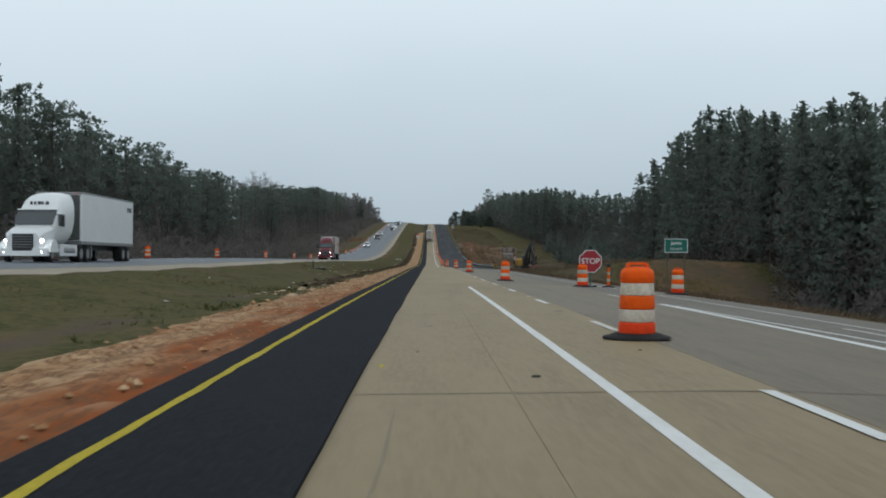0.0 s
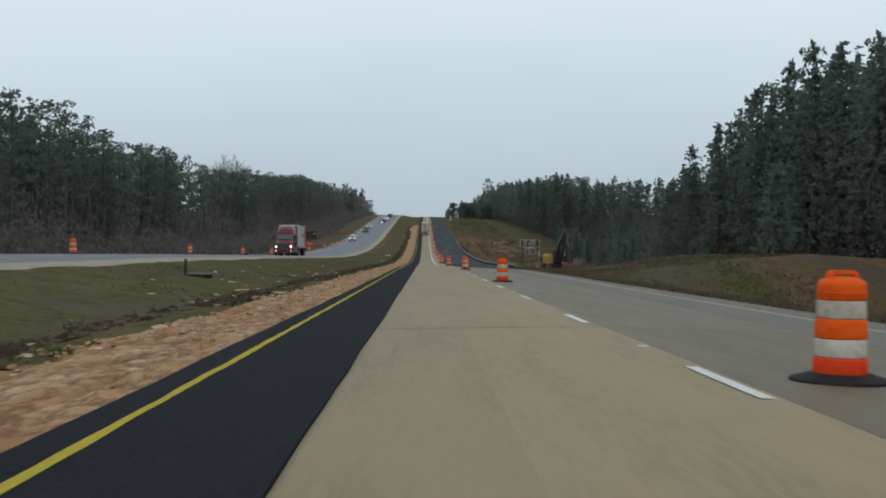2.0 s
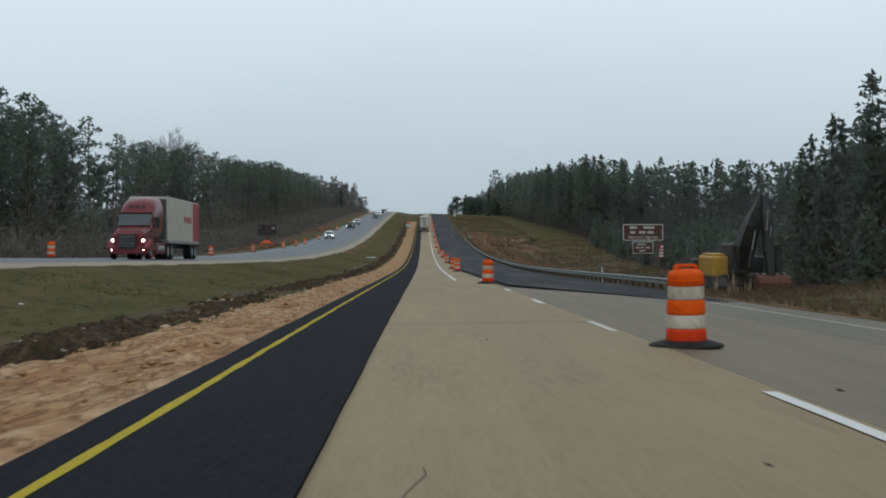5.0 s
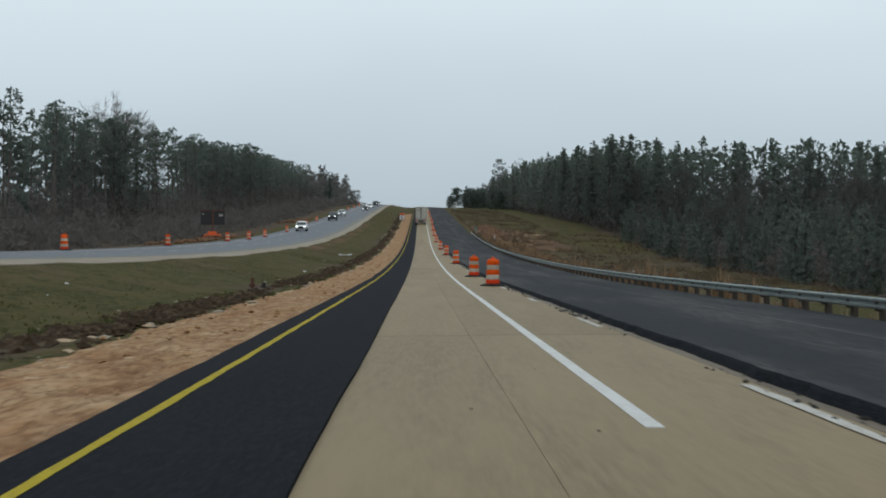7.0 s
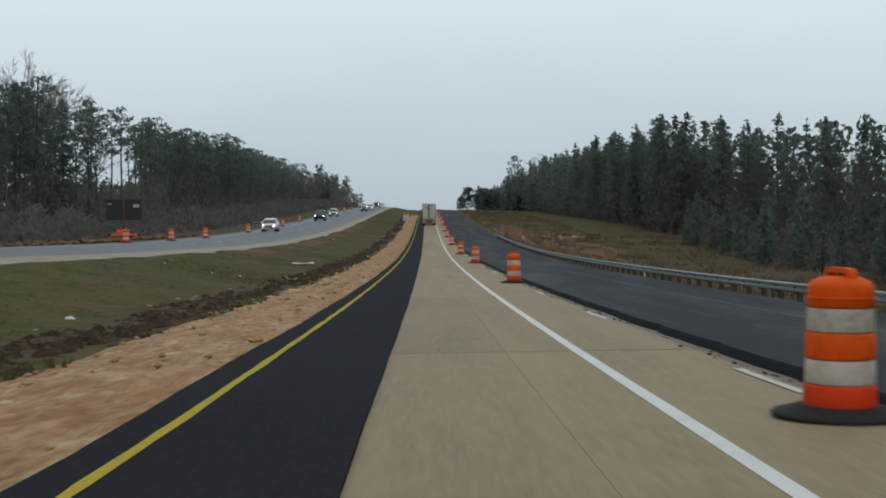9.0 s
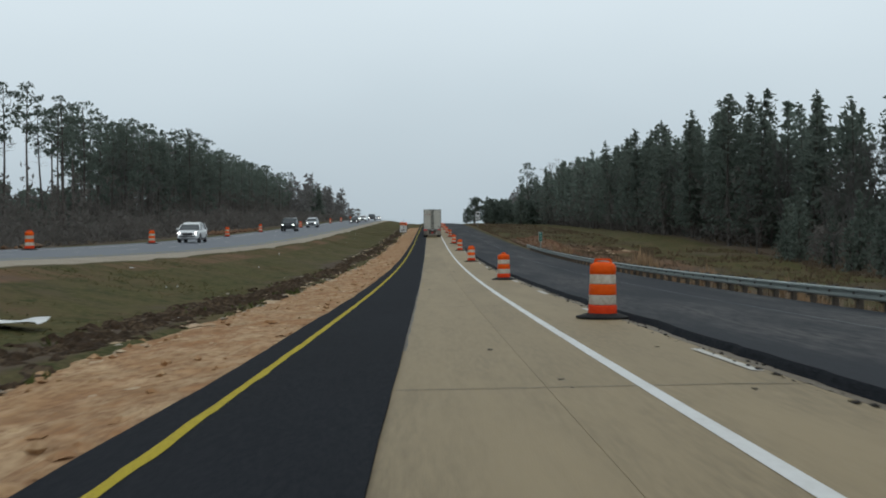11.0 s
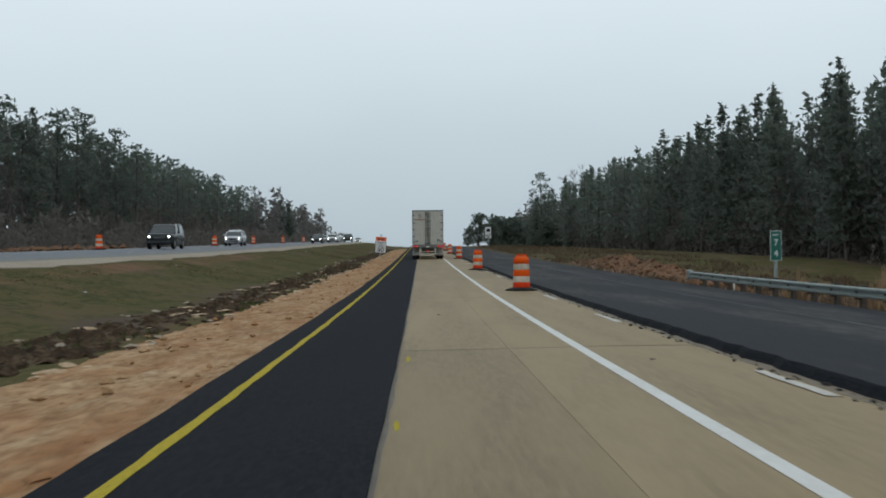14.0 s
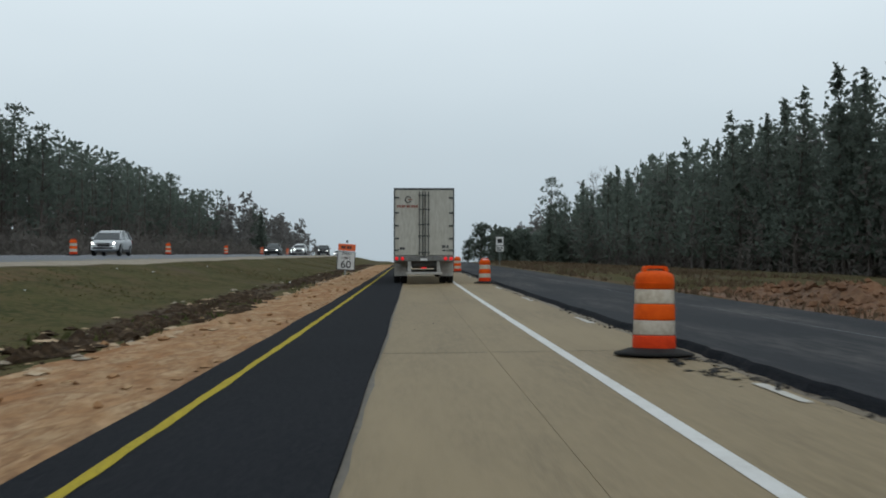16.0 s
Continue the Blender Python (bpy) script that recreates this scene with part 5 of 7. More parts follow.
BARREL = barrel_model()
OURS = [(3.08, 17.6), (4.28, 70.0), (3.76, 116.0), (3.54, 162.0), (2.98, 203.1), (2.88, 251.6), (2.89, 268.9), (2.99, 305.6), (2.95, 341.0), (2.78, 369.1), (2.68, 405.0),
        (2.77, 440.9), (2.79, 471.2), (3.0, 511.5), (3.0, 545), (3.0, 580), (3.0, 615), (7.3, 59.9), (9.4, 55.1), (10.2, 51.9)]
FAR_SIDE = [(-23.9, 111.2), (-23.8, 147.3), (-24.1, 193.5), (-23.4, 228), (-23.2, 258), (-23.1, 288.3), (-23.3, 324.4), (-22.7, 358), (-21.9, 388.7), (-22.0, 420.7), (-22.1, 459.9), (-22.9, 494.4),
            (-22.0, 540.5), (-22.3, 575), (-22.3, 612), (-22.4, 650), (-22.4, 690), (-22.0, 372), (-22.0, 76)]
for k, (x, y) in enumerate(OURS + FAR_SIDE):
    turn = (88 if y in (251.6, 268.9, 369.1) else 4) + 16 * math.sin(k * 2.3)
    copy_thing(BARREL, stand(x, y, turn, 0.008 if x > 0 else 0.018, False) @ pose(0, 0, 0, 0, 0.8 * math.sin(k * 1.7), 0) @ Matrix.Diagonal((1, 1, 1.07, 1)))
for o in list(BARREL.children) + [BARREL]:
    bpy.data.objects.remove(o)

channel = thing("channelizer_post", stand(8.9, 62.8), "thin orange and white channelizer post with a warning lamp", "channelizer")
part("rubber_base", turned([(0.30, 0), (0.30, 0.04), (0.12, 0.09), (0.06, 0.1)], 20), RUBBER, channel)
for lo, hi, m, name in ((0.1, 0.28, ORANGE, "orange_band"), (0.28, 0.42, BAND, "white_band"), (0.42, 0.62, ORANGE, "orange_band"), (0.62, 0.76, BAND, "white_band"), (0.76, 0.98, ORANGE, "orange_band")):
    part(name, turned([(0.075 - lo * 0.02, lo), (0.075 - lo * 0.02, hi)], 16), m, channel)
part("warning_lamp", turned([(0.05, 0.98), (0.10, 1.0), (0.10, 1.14), (0.04, 1.18)], 16), BLACK, channel)


# ---- signs ----
def bars(parent, material, rows, y, name="lettering"):
    """Rows of plain bars that stand for writing: (centre x, z, width, height, count)."""
    for cx, cz, w, h, n in rows:
        step = w / n
        for k in range(n):
            ww = step * (0.72 + 0.2 * math.sin(k * 2.7 + cz))
            x0 = cx - w / 2 + step * k
            part(name, box(x0, x0 + ww, y - 0.004, y, cz - h / 2, cz + h / 2), material, parent)


stop = thing("stop_sign", stand(7.9, 61.9, 2), "red octagonal stop sign on a short green post", "stop sign")
zc = -0.70 - float(land(7.9, 61.9))
octo = lambda r: [(r * math.cos(math.pi / 8 + k * math.pi / 4), r * math.sin(math.pi / 8 + k * math.pi / 4)) for k in range(8)]
bm = loft([[(x, -0.03, zc + z) for x, z in octo(0.585)], [(x, 0.0, zc + z) for x, z in octo(0.585)]])
part("border", bm, SIGN_WHITE, stop, "white border")
bm = loft([[(x, -0.036, zc + z) for x, z in octo(0.545)], [(x, -0.031, zc + z) for x, z in octo(0.545)]])
part("panel", bm, SIGN_RED, stop, "red panel")
words("STOP", 0.37, SIGN_WHITE, stop, (0, -0.039, zc))
part("post", box(-0.03, 0.03, 0.004, 0.05, 0, zc + 0.45, 0.008), SIGN_GREEN, stop, "green steel post")
part("foot", box(-0.3, 0.3, -0.25, 0.3, 0.0, 0.05, 0.015), RUBBER, stop)
part("warning_lamp", turned([(0.05, zc + 0.56), (0.085, zc + 0.58), (0.085, zc + 0.72), (0.03, zc + 0.76)], 14), BLACK, stop)


def panel_sign(name, x, y, zmid, w, h, face, edge, label, category, posts, rz=0, post_mat=POSTWOOD, depth=0.02):
    ob = thing(name, stand(x, y, rz), label, category)
    z0 = zmid - float(land(x, y))
    part("border", box(-w / 2, w / 2, -depth, 0, z0 - h / 2, z0 + h / 2, 0.006), edge, ob, "pale border")
    e = min(0.045, w * 0.05)
    part("panel", box(-w / 2 + e, w / 2 - e, -depth - 0.005, -depth, z0 - h / 2 + e, z0 + h / 2 - e), face, ob)
    for px in posts:
        part("post", box(px - 0.045, px + 0.045, 0.003, 0.093, -0.4, z0 + h / 2 - 0.03, 0.008), post_mat, ob)
    return ob, z0


county, z0 = panel_sign("county_sign", 16.2, 83.9, -0.33, 1.52, 0.90, SIGN_GREEN, SIGN_WHITE, "green county-line sign on two wooden posts", "road sign", (-0.55, 0.55))
words("Jones", 0.31, SIGN_WHITE, county, (0, -0.028, z0 + 0.17))
words("COUNTY", 0.19, SIGN_WHITE, county, (0, -0.028, z0 - 0.22))

memorial, z0 = panel_sign("memorial_sign", 14.0, 227.5, -3.92, 2.55, 1.02, SIGN_BROWN, SIGN_WHITE, "brown memorial highway sign with a smaller panel below", "road sign", (-0.95, 0.95), 3)
bars(memorial, SIGN_LETTER, [(0.0, z0 + 0.30, 1.75, 0.16, 2), (0.0, z0, 1.65, 0.16, 3)], -0.026)
words("Memorial Highway", 0.25, SIGN_LETTER, memorial, (0, -0.028, z0 - 0.31))
part("lower_border", box(-0.66, 0.66, -0.02, 0, z0 - 1.34, z0 - 0.58, 0.006), SIGN_WHITE, memorial)
part("lower_panel", box(-0.62, 0.62, -0.026, -0.02, z0 - 1.30, z0 - 0.62), SIGN_BROWN, memorial, "small brown panel")
bars(memorial, SIGN_LETTER, [(0, z0 - 0.76, 0.8, 0.10, 1), (0, z0 - 0.96, 0.95, 0.10, 3), (0, z0 - 1.16, 0.5, 0.10, 1)], -0.027)
bm = bmesh.new()
for k in range(4):
    box(1.02 + 0.03 * k, 1.30, -0.012, -0.004, z0 - 1.55 + 0.2 * k, z0 - 1.45 + 0.2 * k, 0, bm)
part("flag", bm, SIGN_WHITE, memorial, "faded striped flag tied to the post")
part("flag_stripes", box(1.03, 1.27, -0.003, 0.001, z0 - 1.62, z0 - 0.75), SIGN_RED, memorial)

mile, z0 = panel_sign("mile_marker", 10.4, 440.8, -7.12, 0.34, 0.9, SIGN_GREEN, SIGN_WHITE, "narrow green mile marker with white numerals", "mile marker", (0.0,), 0, GALV)
words("MILE", 0.085, SIGN_WHITE, mile, (0, -0.028, z0 + 0.32))
words("7", 0.27, SIGN_WHITE, mile, (0, -0.028, z0 + 0.09))
words("4", 0.27, SIGN_WHITE, mile, (0, -0.028, z0 - 0.24))

limit, z0 = panel_sign("speed_limit_sign", -4.6, 543, -5.28, 1.2, 1.25, SIGN_WHITE, SIGN_BLACK, "white speed limit sign under an orange plate", "speed sign", (0.0,), 0, GALV)
limit.matrix_basis = limit.matrix_basis @ pose(0, 0, 0, 0, 4, 6)
words("SPEED", 0.22, SIGN_BLACK, limit, (0, -0.028, z0 + 0.46))
words("LIMIT", 0.26, SIGN_BLACK, limit, (0, -0.028, z0 + 0.17))
words("60", 0.72, SIGN_BLACK, limit, (0, -0.028, z0 - 0.27))
part("orange_plate", box(-0.58, 0.58, -0.02, 0.0, z0 + 0.66, z0 + 1.12, 0.01), SIGN_ORANGE, limit, "orange warning plate")
bars(limit, SIGN_BLACK, [(0, z0 + 0.89, 0.75, 0.16, 4)], -0.022)
part("lamp", tube([(0, 0.05, z0 + 1.2), (0, 0.05, z0 + 1.36)], 0.07), BLACK, limit)

notice, z0 = panel_sign("regulatory_sign", 11.7, 631.4, -0.95, 1.1, 1.25, SIGN_WHITE, SIGN_BLACK, "white sign with a dark vehicle symbol beside the far lane", "road sign", (0.0,), 0, GALV)
part("symbol", box(-0.3, 0.32, -0.03, -0.026, z0 - 0.25, z0 + 0.3, 0.0), SIGN_BLACK, notice)
part("lower_panel", box(-0.55, 0.55, -0.025, 0, z0 - 1.4, z0 - 0.68, 0.006), SIGN_WHITE, notice)
bars(notice, SIGN_BLACK, [(0, z0 - 0.93, 0.8, 0.2, 3), (0, z0 - 1.2, 0.7, 0.16, 2)], -0.027)




# ---- guardrail ----
RAIL_X = 10.02
# post wood coloured darker for the shade below the rail beam
RAIL_POST = surface("shaded_rail_post", [(0.07, 0.058, 0.046), (0.05, 0.041, 0.033), (0.095, 0.078, 0.062)], (2.0, 14.0), 0.9)
rail = thing("guardrail", pose(0, 0, 0), "galvanised W-beam guardrail on weathered posts", "guardrail", kind="structure")
WAVE = [(0.0, 0.03), (0.035, 0.06), (0.035, 0.10), (-0.045, 0.14), (-0.045, 0.175), (0.035, 0.215), (0.035, 0.255), (0.0, 0.285)]


def rail_z(y):
    return float(land(RAIL_X, y)) + 0.30


for k in range(67):
    ya, yb = 196 + k * 3.81, 196 + (k + 1) * 3.81 - 0.01
    front = [[(RAIL_X - 0.05 - a, y, rail_z(y) + b) for a, b in WAVE] for y in (ya, yb)]
    back = [[(RAIL_X - 0.038 - a, y, rail_z(y) + b) for a, b in WAVE][::-1] for y in (ya, yb)]
    part("rail_beam", loft([front[0] + back[0], front[1] + back[1]]), GALV, rail)
post_me = None
for k in range(134):
    y = 196.2 + k * 1.905
    if post_me is None:
        first_post = part("rail_post", box(-0.07, 0.07, -0.09, 0.09, -0.5, 0.62, 0.012), RAIL_POST, rail)
        post_me, block = first_post.data, part("rail_block", box(-0.14, -0.075, -0.07, 0.07, 0.28, 0.6, 0.008), RAIL_POST, rail)
        first_post.matrix_basis = pose(RAIL_X + 0.14, y, float(land(RAIL_X, y)))
        block.matrix_basis = pose(RAIL_X + 0.11, y, float(land(RAIL_X, y)))
        block_me = block.data
        continue
    for nm, me_, dx in (("rail_post", post_me, 0.14), ("rail_block", block_me, 0.11)):
        o = new(nm, me_)
        o.parent = rail
        o.matrix_basis = pose(RAIL_X + dx, y, float(land(RAIL_X, y)))
for y, s in ((195.6, -1), (451.4, 1)):
    cap = part("rail_end", box(RAIL_X - 0.13, RAIL_X + 0.08, y - 0.12, y + 0.12, rail_z(y) - 0.03, rail_z(y) + 0.34, 0.04, None, 2), GALV, rail, "rounded end shoe")
marker_face = part("end_marker", box(RAIL_X - 0.17, RAIL_X + 0.13, 195.40, 195.47, rail_z(195) - 0.1, rail_z(195) + 0.42, 0.004), SIGN_YELLOW, rail, "yellow end marker with black diagonal stripes")
bm = bmesh.new()
for k in range(3):
    z_ = rail_z(195) - 0.06 + 0.17 * k
    bm.faces.new([bm.verts.new(q) for q in ((RAIL_X - 0.165, 195.396, z_), (RAIL_X + 0.125, 195.396, z_ + 0.13), (RAIL_X + 0.125, 195.396, z_ + 0.21), (RAIL_X - 0.165, 195.396, z_ + 0.08))])
part("stripes", bm, SIGN_BLACK, marker_face)

stake = thing("delineator_post", stand(11.2, 226), "slim white delineator stake beside the guardrail", "delineator", "white stakes")
part("stake", box(-0.05, 0.05, -0.012, 0.012, -0.2, 1.05, 0.006), SIGN_WHITE, stake)
part("reflector", box(-0.035, 0.035, -0.02, -0.012, 0.86, 1.0), STEEL, stake)
for x, y in ((11.6, 241), (11.3, 275.6), (11.9, 283), (12.3, 301), (11.7, 330), (12.6, 393), (13.5, 420), (12.2, 436), (14.5, 452), (15.2, 466)):
    copy_thing(stake, stand(x, y, rng.normal(0, 10)) @ pose(0, 0, 0, rng.normal(0, 3), rng.normal(0, 3), 0) @ Matrix.Scale(0.72, 4))

ribbon = thing("survey_stake", stand(11.8, 272) @ pose(0, 0, 0, 0, -16, 0), "leaning survey stake with a red and white ribbon", "survey stake")
part("stake", box(-0.02, 0.02, -0.012, 0.012, -0.2, 1.25, 0.004), POSTWOOD, ribbon)
part("ribbon", loft([[(0.02, -0.03, 1.2), (0.02, 0.03, 1.2), (0.02, 0.03, 1.05), (0.02, -0.03, 1.05)], [(0.16, -0.04, 1.05), (0.16, 0.0, 1.05), (0.17, 0.0, 0.9), (0.17, -0.04, 0.9)], [(0.24, -0.02, 0.8), (0.24, 0.02, 0.8), (0.25, 0.02, 0.66), (0.25, -0.02, 0.66)]]), SIGN_WHITE, ribbon)
part("ribbon_tail", loft([[(0.25, -0.02, 0.8), (0.25, 0.02, 0.8), (0.25, 0.02, 0.66), (0.25, -0.02, 0.66)], [(0.3, -0.02, 0.62), (0.3, 0.01, 0.62), (0.31, 0.01, 0.5), (0.31, -0.02, 0.5)]]), SIGN_RED, ribbon)

# ---- message board on its trailer ----
board = thing("message_board", stand(-28.0, 380.5, 8), "dark message board on an orange trailer with its mast raised", "message board")
part("panel", box(-1.62, 1.62, -0.15, 0.12, 1.95, 3.8, 0.05, None, 2), BLACK, board, "dark unlit display")
part("frame_top", box(-1.68, 1.68, -0.2, 0.16, 3.78, 3.9, 0.02), RUST, board)
part("mast", box(-0.12, 0.12, -0.24, -0.16, 0.6, 3.85, 0.02), RUST, board, "rusty orange mast")
part("trailer_bed", box(-1.05, 1.05, -0.8, 0.9, 0.5, 0.68, 0.03), SIGN_ORANGE, board, "orange trailer bed")
part("battery_box", box(-0.62, 0.5, -0.7, 0.1, 0.68, 1.05, 0.04), SIGN_ORANGE, board)
part("control_box", box(0.58, 0.95, -0.5, 0.1, 0.68, 0.95, 0.03), RUST, board)
part("drawbar", box(-0.06, 0.06, 0.95, 2.4, 0.55, 0.66, 0.01), SIGN_ORANGE, board)
for sx in (-1, 1):
    part("outrigger", tube([(sx * 1.0, -0.75, 0.6), (sx * 1.45, -0.9, 0.05)], 0.045), SIGN_ORANGE, board)
    t = part("wheel", wheel_shape(sx * 1.35 - 0.1, sx * 1.35 + 0.1, 0.1, 0.33, 0.33), RUBBER, board)
    part("rim", wheel_shape(sx * 1.35 - 0.105, sx * 1.35 + 0.105, 0.1, 0.33, 0.33, 0.19), STEEL, t)
bars(board, SIGN_LETTER, [(1.15, 3.25, 0.6, 0.3, 2), (-1.2, 3.42, 0.5, 0.1, 1)], -0.155, "display_marks")
part("sign_hinge", box(-0.3, 0.3, 0.12, 0.2, 2.4, 3.3, 0.02), MACHINE_DARK, board)

# ---- excavator ----
dig = thing("excavator", stand(15.7, 210.5, 6), "yellow excavator with its dark boom folded upright and a rusty bucket", "excavator")
for sx in (-1, 1):
    belt = [(sx * 1.15 - 0.3, -1.7 + 0.0, 0.45), (sx * 1.15 - 0.3, -1.5, 0.85), (sx * 1.15 - 0.3, 1.5, 0.85), (sx * 1.15 - 0.3, 1.75, 0.45), (sx * 1.15 - 0.3, 1.45, 0.03), (sx * 1.15 - 0.3, -1.45, 0.03)]
    tr = part("track", loft([belt, [(x + 0.6, y, z) for x, y, z in belt]]), MACHINE_DARK, dig, "dark steel crawler track")
    for k in range(11):
        part("track_shoe", box(sx * 1.15 - 0.32, sx * 1.15 + 0.32, -1.45 + k * 0.28, -1.27 + k * 0.28, 0.84, 0.9), MACHINE_DARK, tr)
part("undercarriage", box(-0.85, 0.85, -0.9, 0.9, 0.4, 1.0, 0.08), MACHINE_DARK, dig)
part("house", box(-1.3, -0.2, -0.6, 1.7, 0.85, 1.9, 0.12, None, 2), MACHINE_YELLOW, dig, "yellow engine house")
part("engine_hood", box(-1.15, -0.4, -0.2, 1.5, 1.9, 2.02, 0.05, None, 2), MACHINE_YELLOW, dig)
part("counterweight", box(-1.5, 1.2, 1.7, 2.5, 1.05, 1.75, 0.2, None, 3), MACHINE_DARK, dig)
cab_ = part("cab", box(-0.5, 0.45, -1.2, 0.5, 1.0, 2.55, 0.12, None, 2), MACHINE_DARK, dig, "dark glazed cab")
part("cab_glass", box(-0.42, 0.37, -1.22, -1.18, 1.35, 2.4), GLASS, cab_)


def limb_of(path):
    """A square arm of changing width along (x, y, z, half width) points."""
    return loft([[(x + sx * w, y + sy * w, z) for sx, sy in ((-1, -1), (1, -1), (1, 1), (-1, 1))] for x, y, z, w in path])


part("boom", limb_of(((0.15, -0.8, 1.1, 0.3), (0.05, -1.5, 2.4, 0.42), (0.2, -1.9, 3.4, 0.38), (0.45, -2.1, 4.3, 0.24), (0.62, -2.15, 4.95, 0.09))), MACHINE_DARK, dig, "dark boom standing upright")
part("stick", limb_of(((0.72, -2.3, 4.8, 0.12), (0.78, -2.45, 3.9, 0.24), (0.82, -2.6, 2.4, 0.22), (0.88, -2.8, 1.0, 0.14))), MACHINE_DARK, dig, "dark stick hanging from the boom")
part("linkage", limb_of(((1.3, -2.6, 0.8, 0.08), (1.28, -2.6, 1.8, 0.1), (1.3, -2.6, 2.5, 0.13))), MACHINE_DARK, dig)
for x0, x1, z0_, z1_ in ((-0.2, 0.12, 1.4, 3.2), (0.75, 0.9, 1.2, 3.4), (0.6, 0.75, 2.2, 4.2)):
    cyl = part("cylinder", tube([(x0, -2.75, z0_), ((x0 + x1) / 2, -2.75, (z0_ + z1_) / 2)], 0.075), MACHINE_DARK, dig, "dark hydraulic cylinder")
    part("piston_rod", tube([((x0 + x1) / 2, -2.75, (z0_ + z1_) / 2), (x1, -2.75, z1_)], 0.035), STEEL, cyl)
bucket = part("bucket", loft([[(x, -2.8 + 0.5 * math.cos(a), 0.55 + 0.5 * math.sin(a)) for a in np.linspace(0.3, 5.4, 9)] for x in (0.15, 1.75)]), RUST, dig, "rusty red bucket")
for k in range(5):
    part("tooth", box(0.18 + k * 0.34, 0.3 + k * 0.34, -2.75, -2.5, 0.95, 1.15, 0.02), STEEL, bucket)
part("side_box", box(1.1, 1.4, -1.0, 1.4, 1.05, 1.9, 0.05), MACHINE_DARK, dig)

# ---- bits in the median and on the lanes ----
inlet = thing("drain_inlet", stand(-9.4, 113.5), "dark drain inlet box in the median grass", "drain inlet")
part("box", box(-0.5, 0.5, -0.5, 0.5, -0.2, 0.08, 0.03), CLOD, inlet)
part("lid", box(-0.55, 0.55, -0.55, 0.55, 0.08, 0.14, 0.02), MACHINE_DARK, inlet)
part("marker_post", box(-0.62, -0.5, -0.05, 0.05, 0, 0.75, 0.01), MACHINE_DARK, inlet)
pipe = thing("marker_stub", stand(-6.3, 252.6), "short red-painted stub pipe in turned soil", "pipe stub")
part("pipe", tube([(0, 0, -0.2), (0.02, 0, 0.42)], 0.06), RUST, pipe)
part("collar", tube([(0.0, 0, 0.1), (0.0, 0, 0.2)], 0.12), RUST, pipe)
pipe2 = thing("marker_stub", stand(-5.95, 253.4), "short dark stub pipe in turned soil", "pipe stub")
part("pipe", tube([(0, 0, -0.2), (0.02, 0, 0.25)], 0.07), MACHINE_DARK, pipe2)
part("collar", tube([(0.0, 0, 0.05), (0.0, 0, 0.12)], 0.12), MACHINE_DARK, pipe2)
mat_l = thing("litter_sheet", stand(-7.8, 340.8), "crumpled pale plastic sheet lying in the grass", "litter")
bm = bmesh.new()
bmesh.ops.create_grid(bm, x_segments=10, y_segments=6, size=0.5)
for v in bm.verts:
    v.co.z = 0.08 + 0.1 * noise.noise((v.co.x * 3, v.co.y * 3, 1))
    v.co.x *= 1.4
part("sheet", bm, SIGN_WHITE, mat_l)
scrap = thing("tyre_scrap", stand(5.0, 143.9) @ Matrix.Scale(0.72, 4), "curled strip of black tyre tread on the concrete", "tyre scrap")
tread = [(-0.34, 0, 0.012), (-0.15, 0.08, 0.02), (0.0, 0.06, 0.05), (0.18, 0.0, 0.025), (0.36, 0.08, 0.012)]
part("tread", loft([[(x, y - 0.12, z), (x, y + 0.12, z), (x, y + 0.12, z + 0.03), (x, y - 0.12, z + 0.03)] for x, y, z in tread]), RUBBER, scrap)
lumps("asphalt_spill", 300, (2.75, 3.44), (466.4, 471.0), (0.015, 0.09), RUBBER, "black asphalt spilled on the concrete beside a barrel", "asphalt scrap", sink=0.6, flat=0.12, dz=0.0, where=lambda x, y: noise.noise((x * 2.4, y * 1.1, 4)) > -0.05 and x > 2.5 + abs(y - 469) * 0.2)

for xs_, ys_, q in (((2.98, 3.44), (385.6, 387.9), 40), ((3.15, 3.44), (394.2, 396.2), 24), ((3.1, 3.44), (227.6, 230.4), 30), ((3.2, 3.44), (355.0, 358.0), 20)):
    lumps("asphalt_spill", q, xs_, ys_, (0.015, 0.1), RUBBER, "black asphalt crumbled from the overlay's edge", "asphalt scrap", sink=0.6, flat=0.2, dz=0.0, along=1.5)


crack_rng = np.random.default_rng(5)


def crack(x, y, length, heading, width=0.007):
    """A thin wandering crack in the concrete."""
    h, pts = heading, []
    for k in range(int(length / 0.25) + 2):
        pts.append((x, y, width * (0.5 + 0.5 * math.sin(math.pi * (k + 0.5) / (length / 0.25 + 2)))))
        h += crack_rng.normal(0, 0.13)
        x, y = x + 0.25 * math.cos(h), y + 0.25 * math.sin(h)
    pts = [p for p in pts if -0.5 < p[0] < 6.6]
    verts = [(px + s * w, py + s * w * 0.6, float(land(px, py)) + 0.003) for px, py, w in pts for s in (-1, 1)]
    ob = part("pavement_crack", (verts, [(2 * i, 2 * i + 1, 2 * i + 3, 2 * i + 2) for i in range(len(pts) - 1)]), TAR)
    tagged(ob, "thin dark crack wandering over the concrete", "pavement crack", kind="structure")


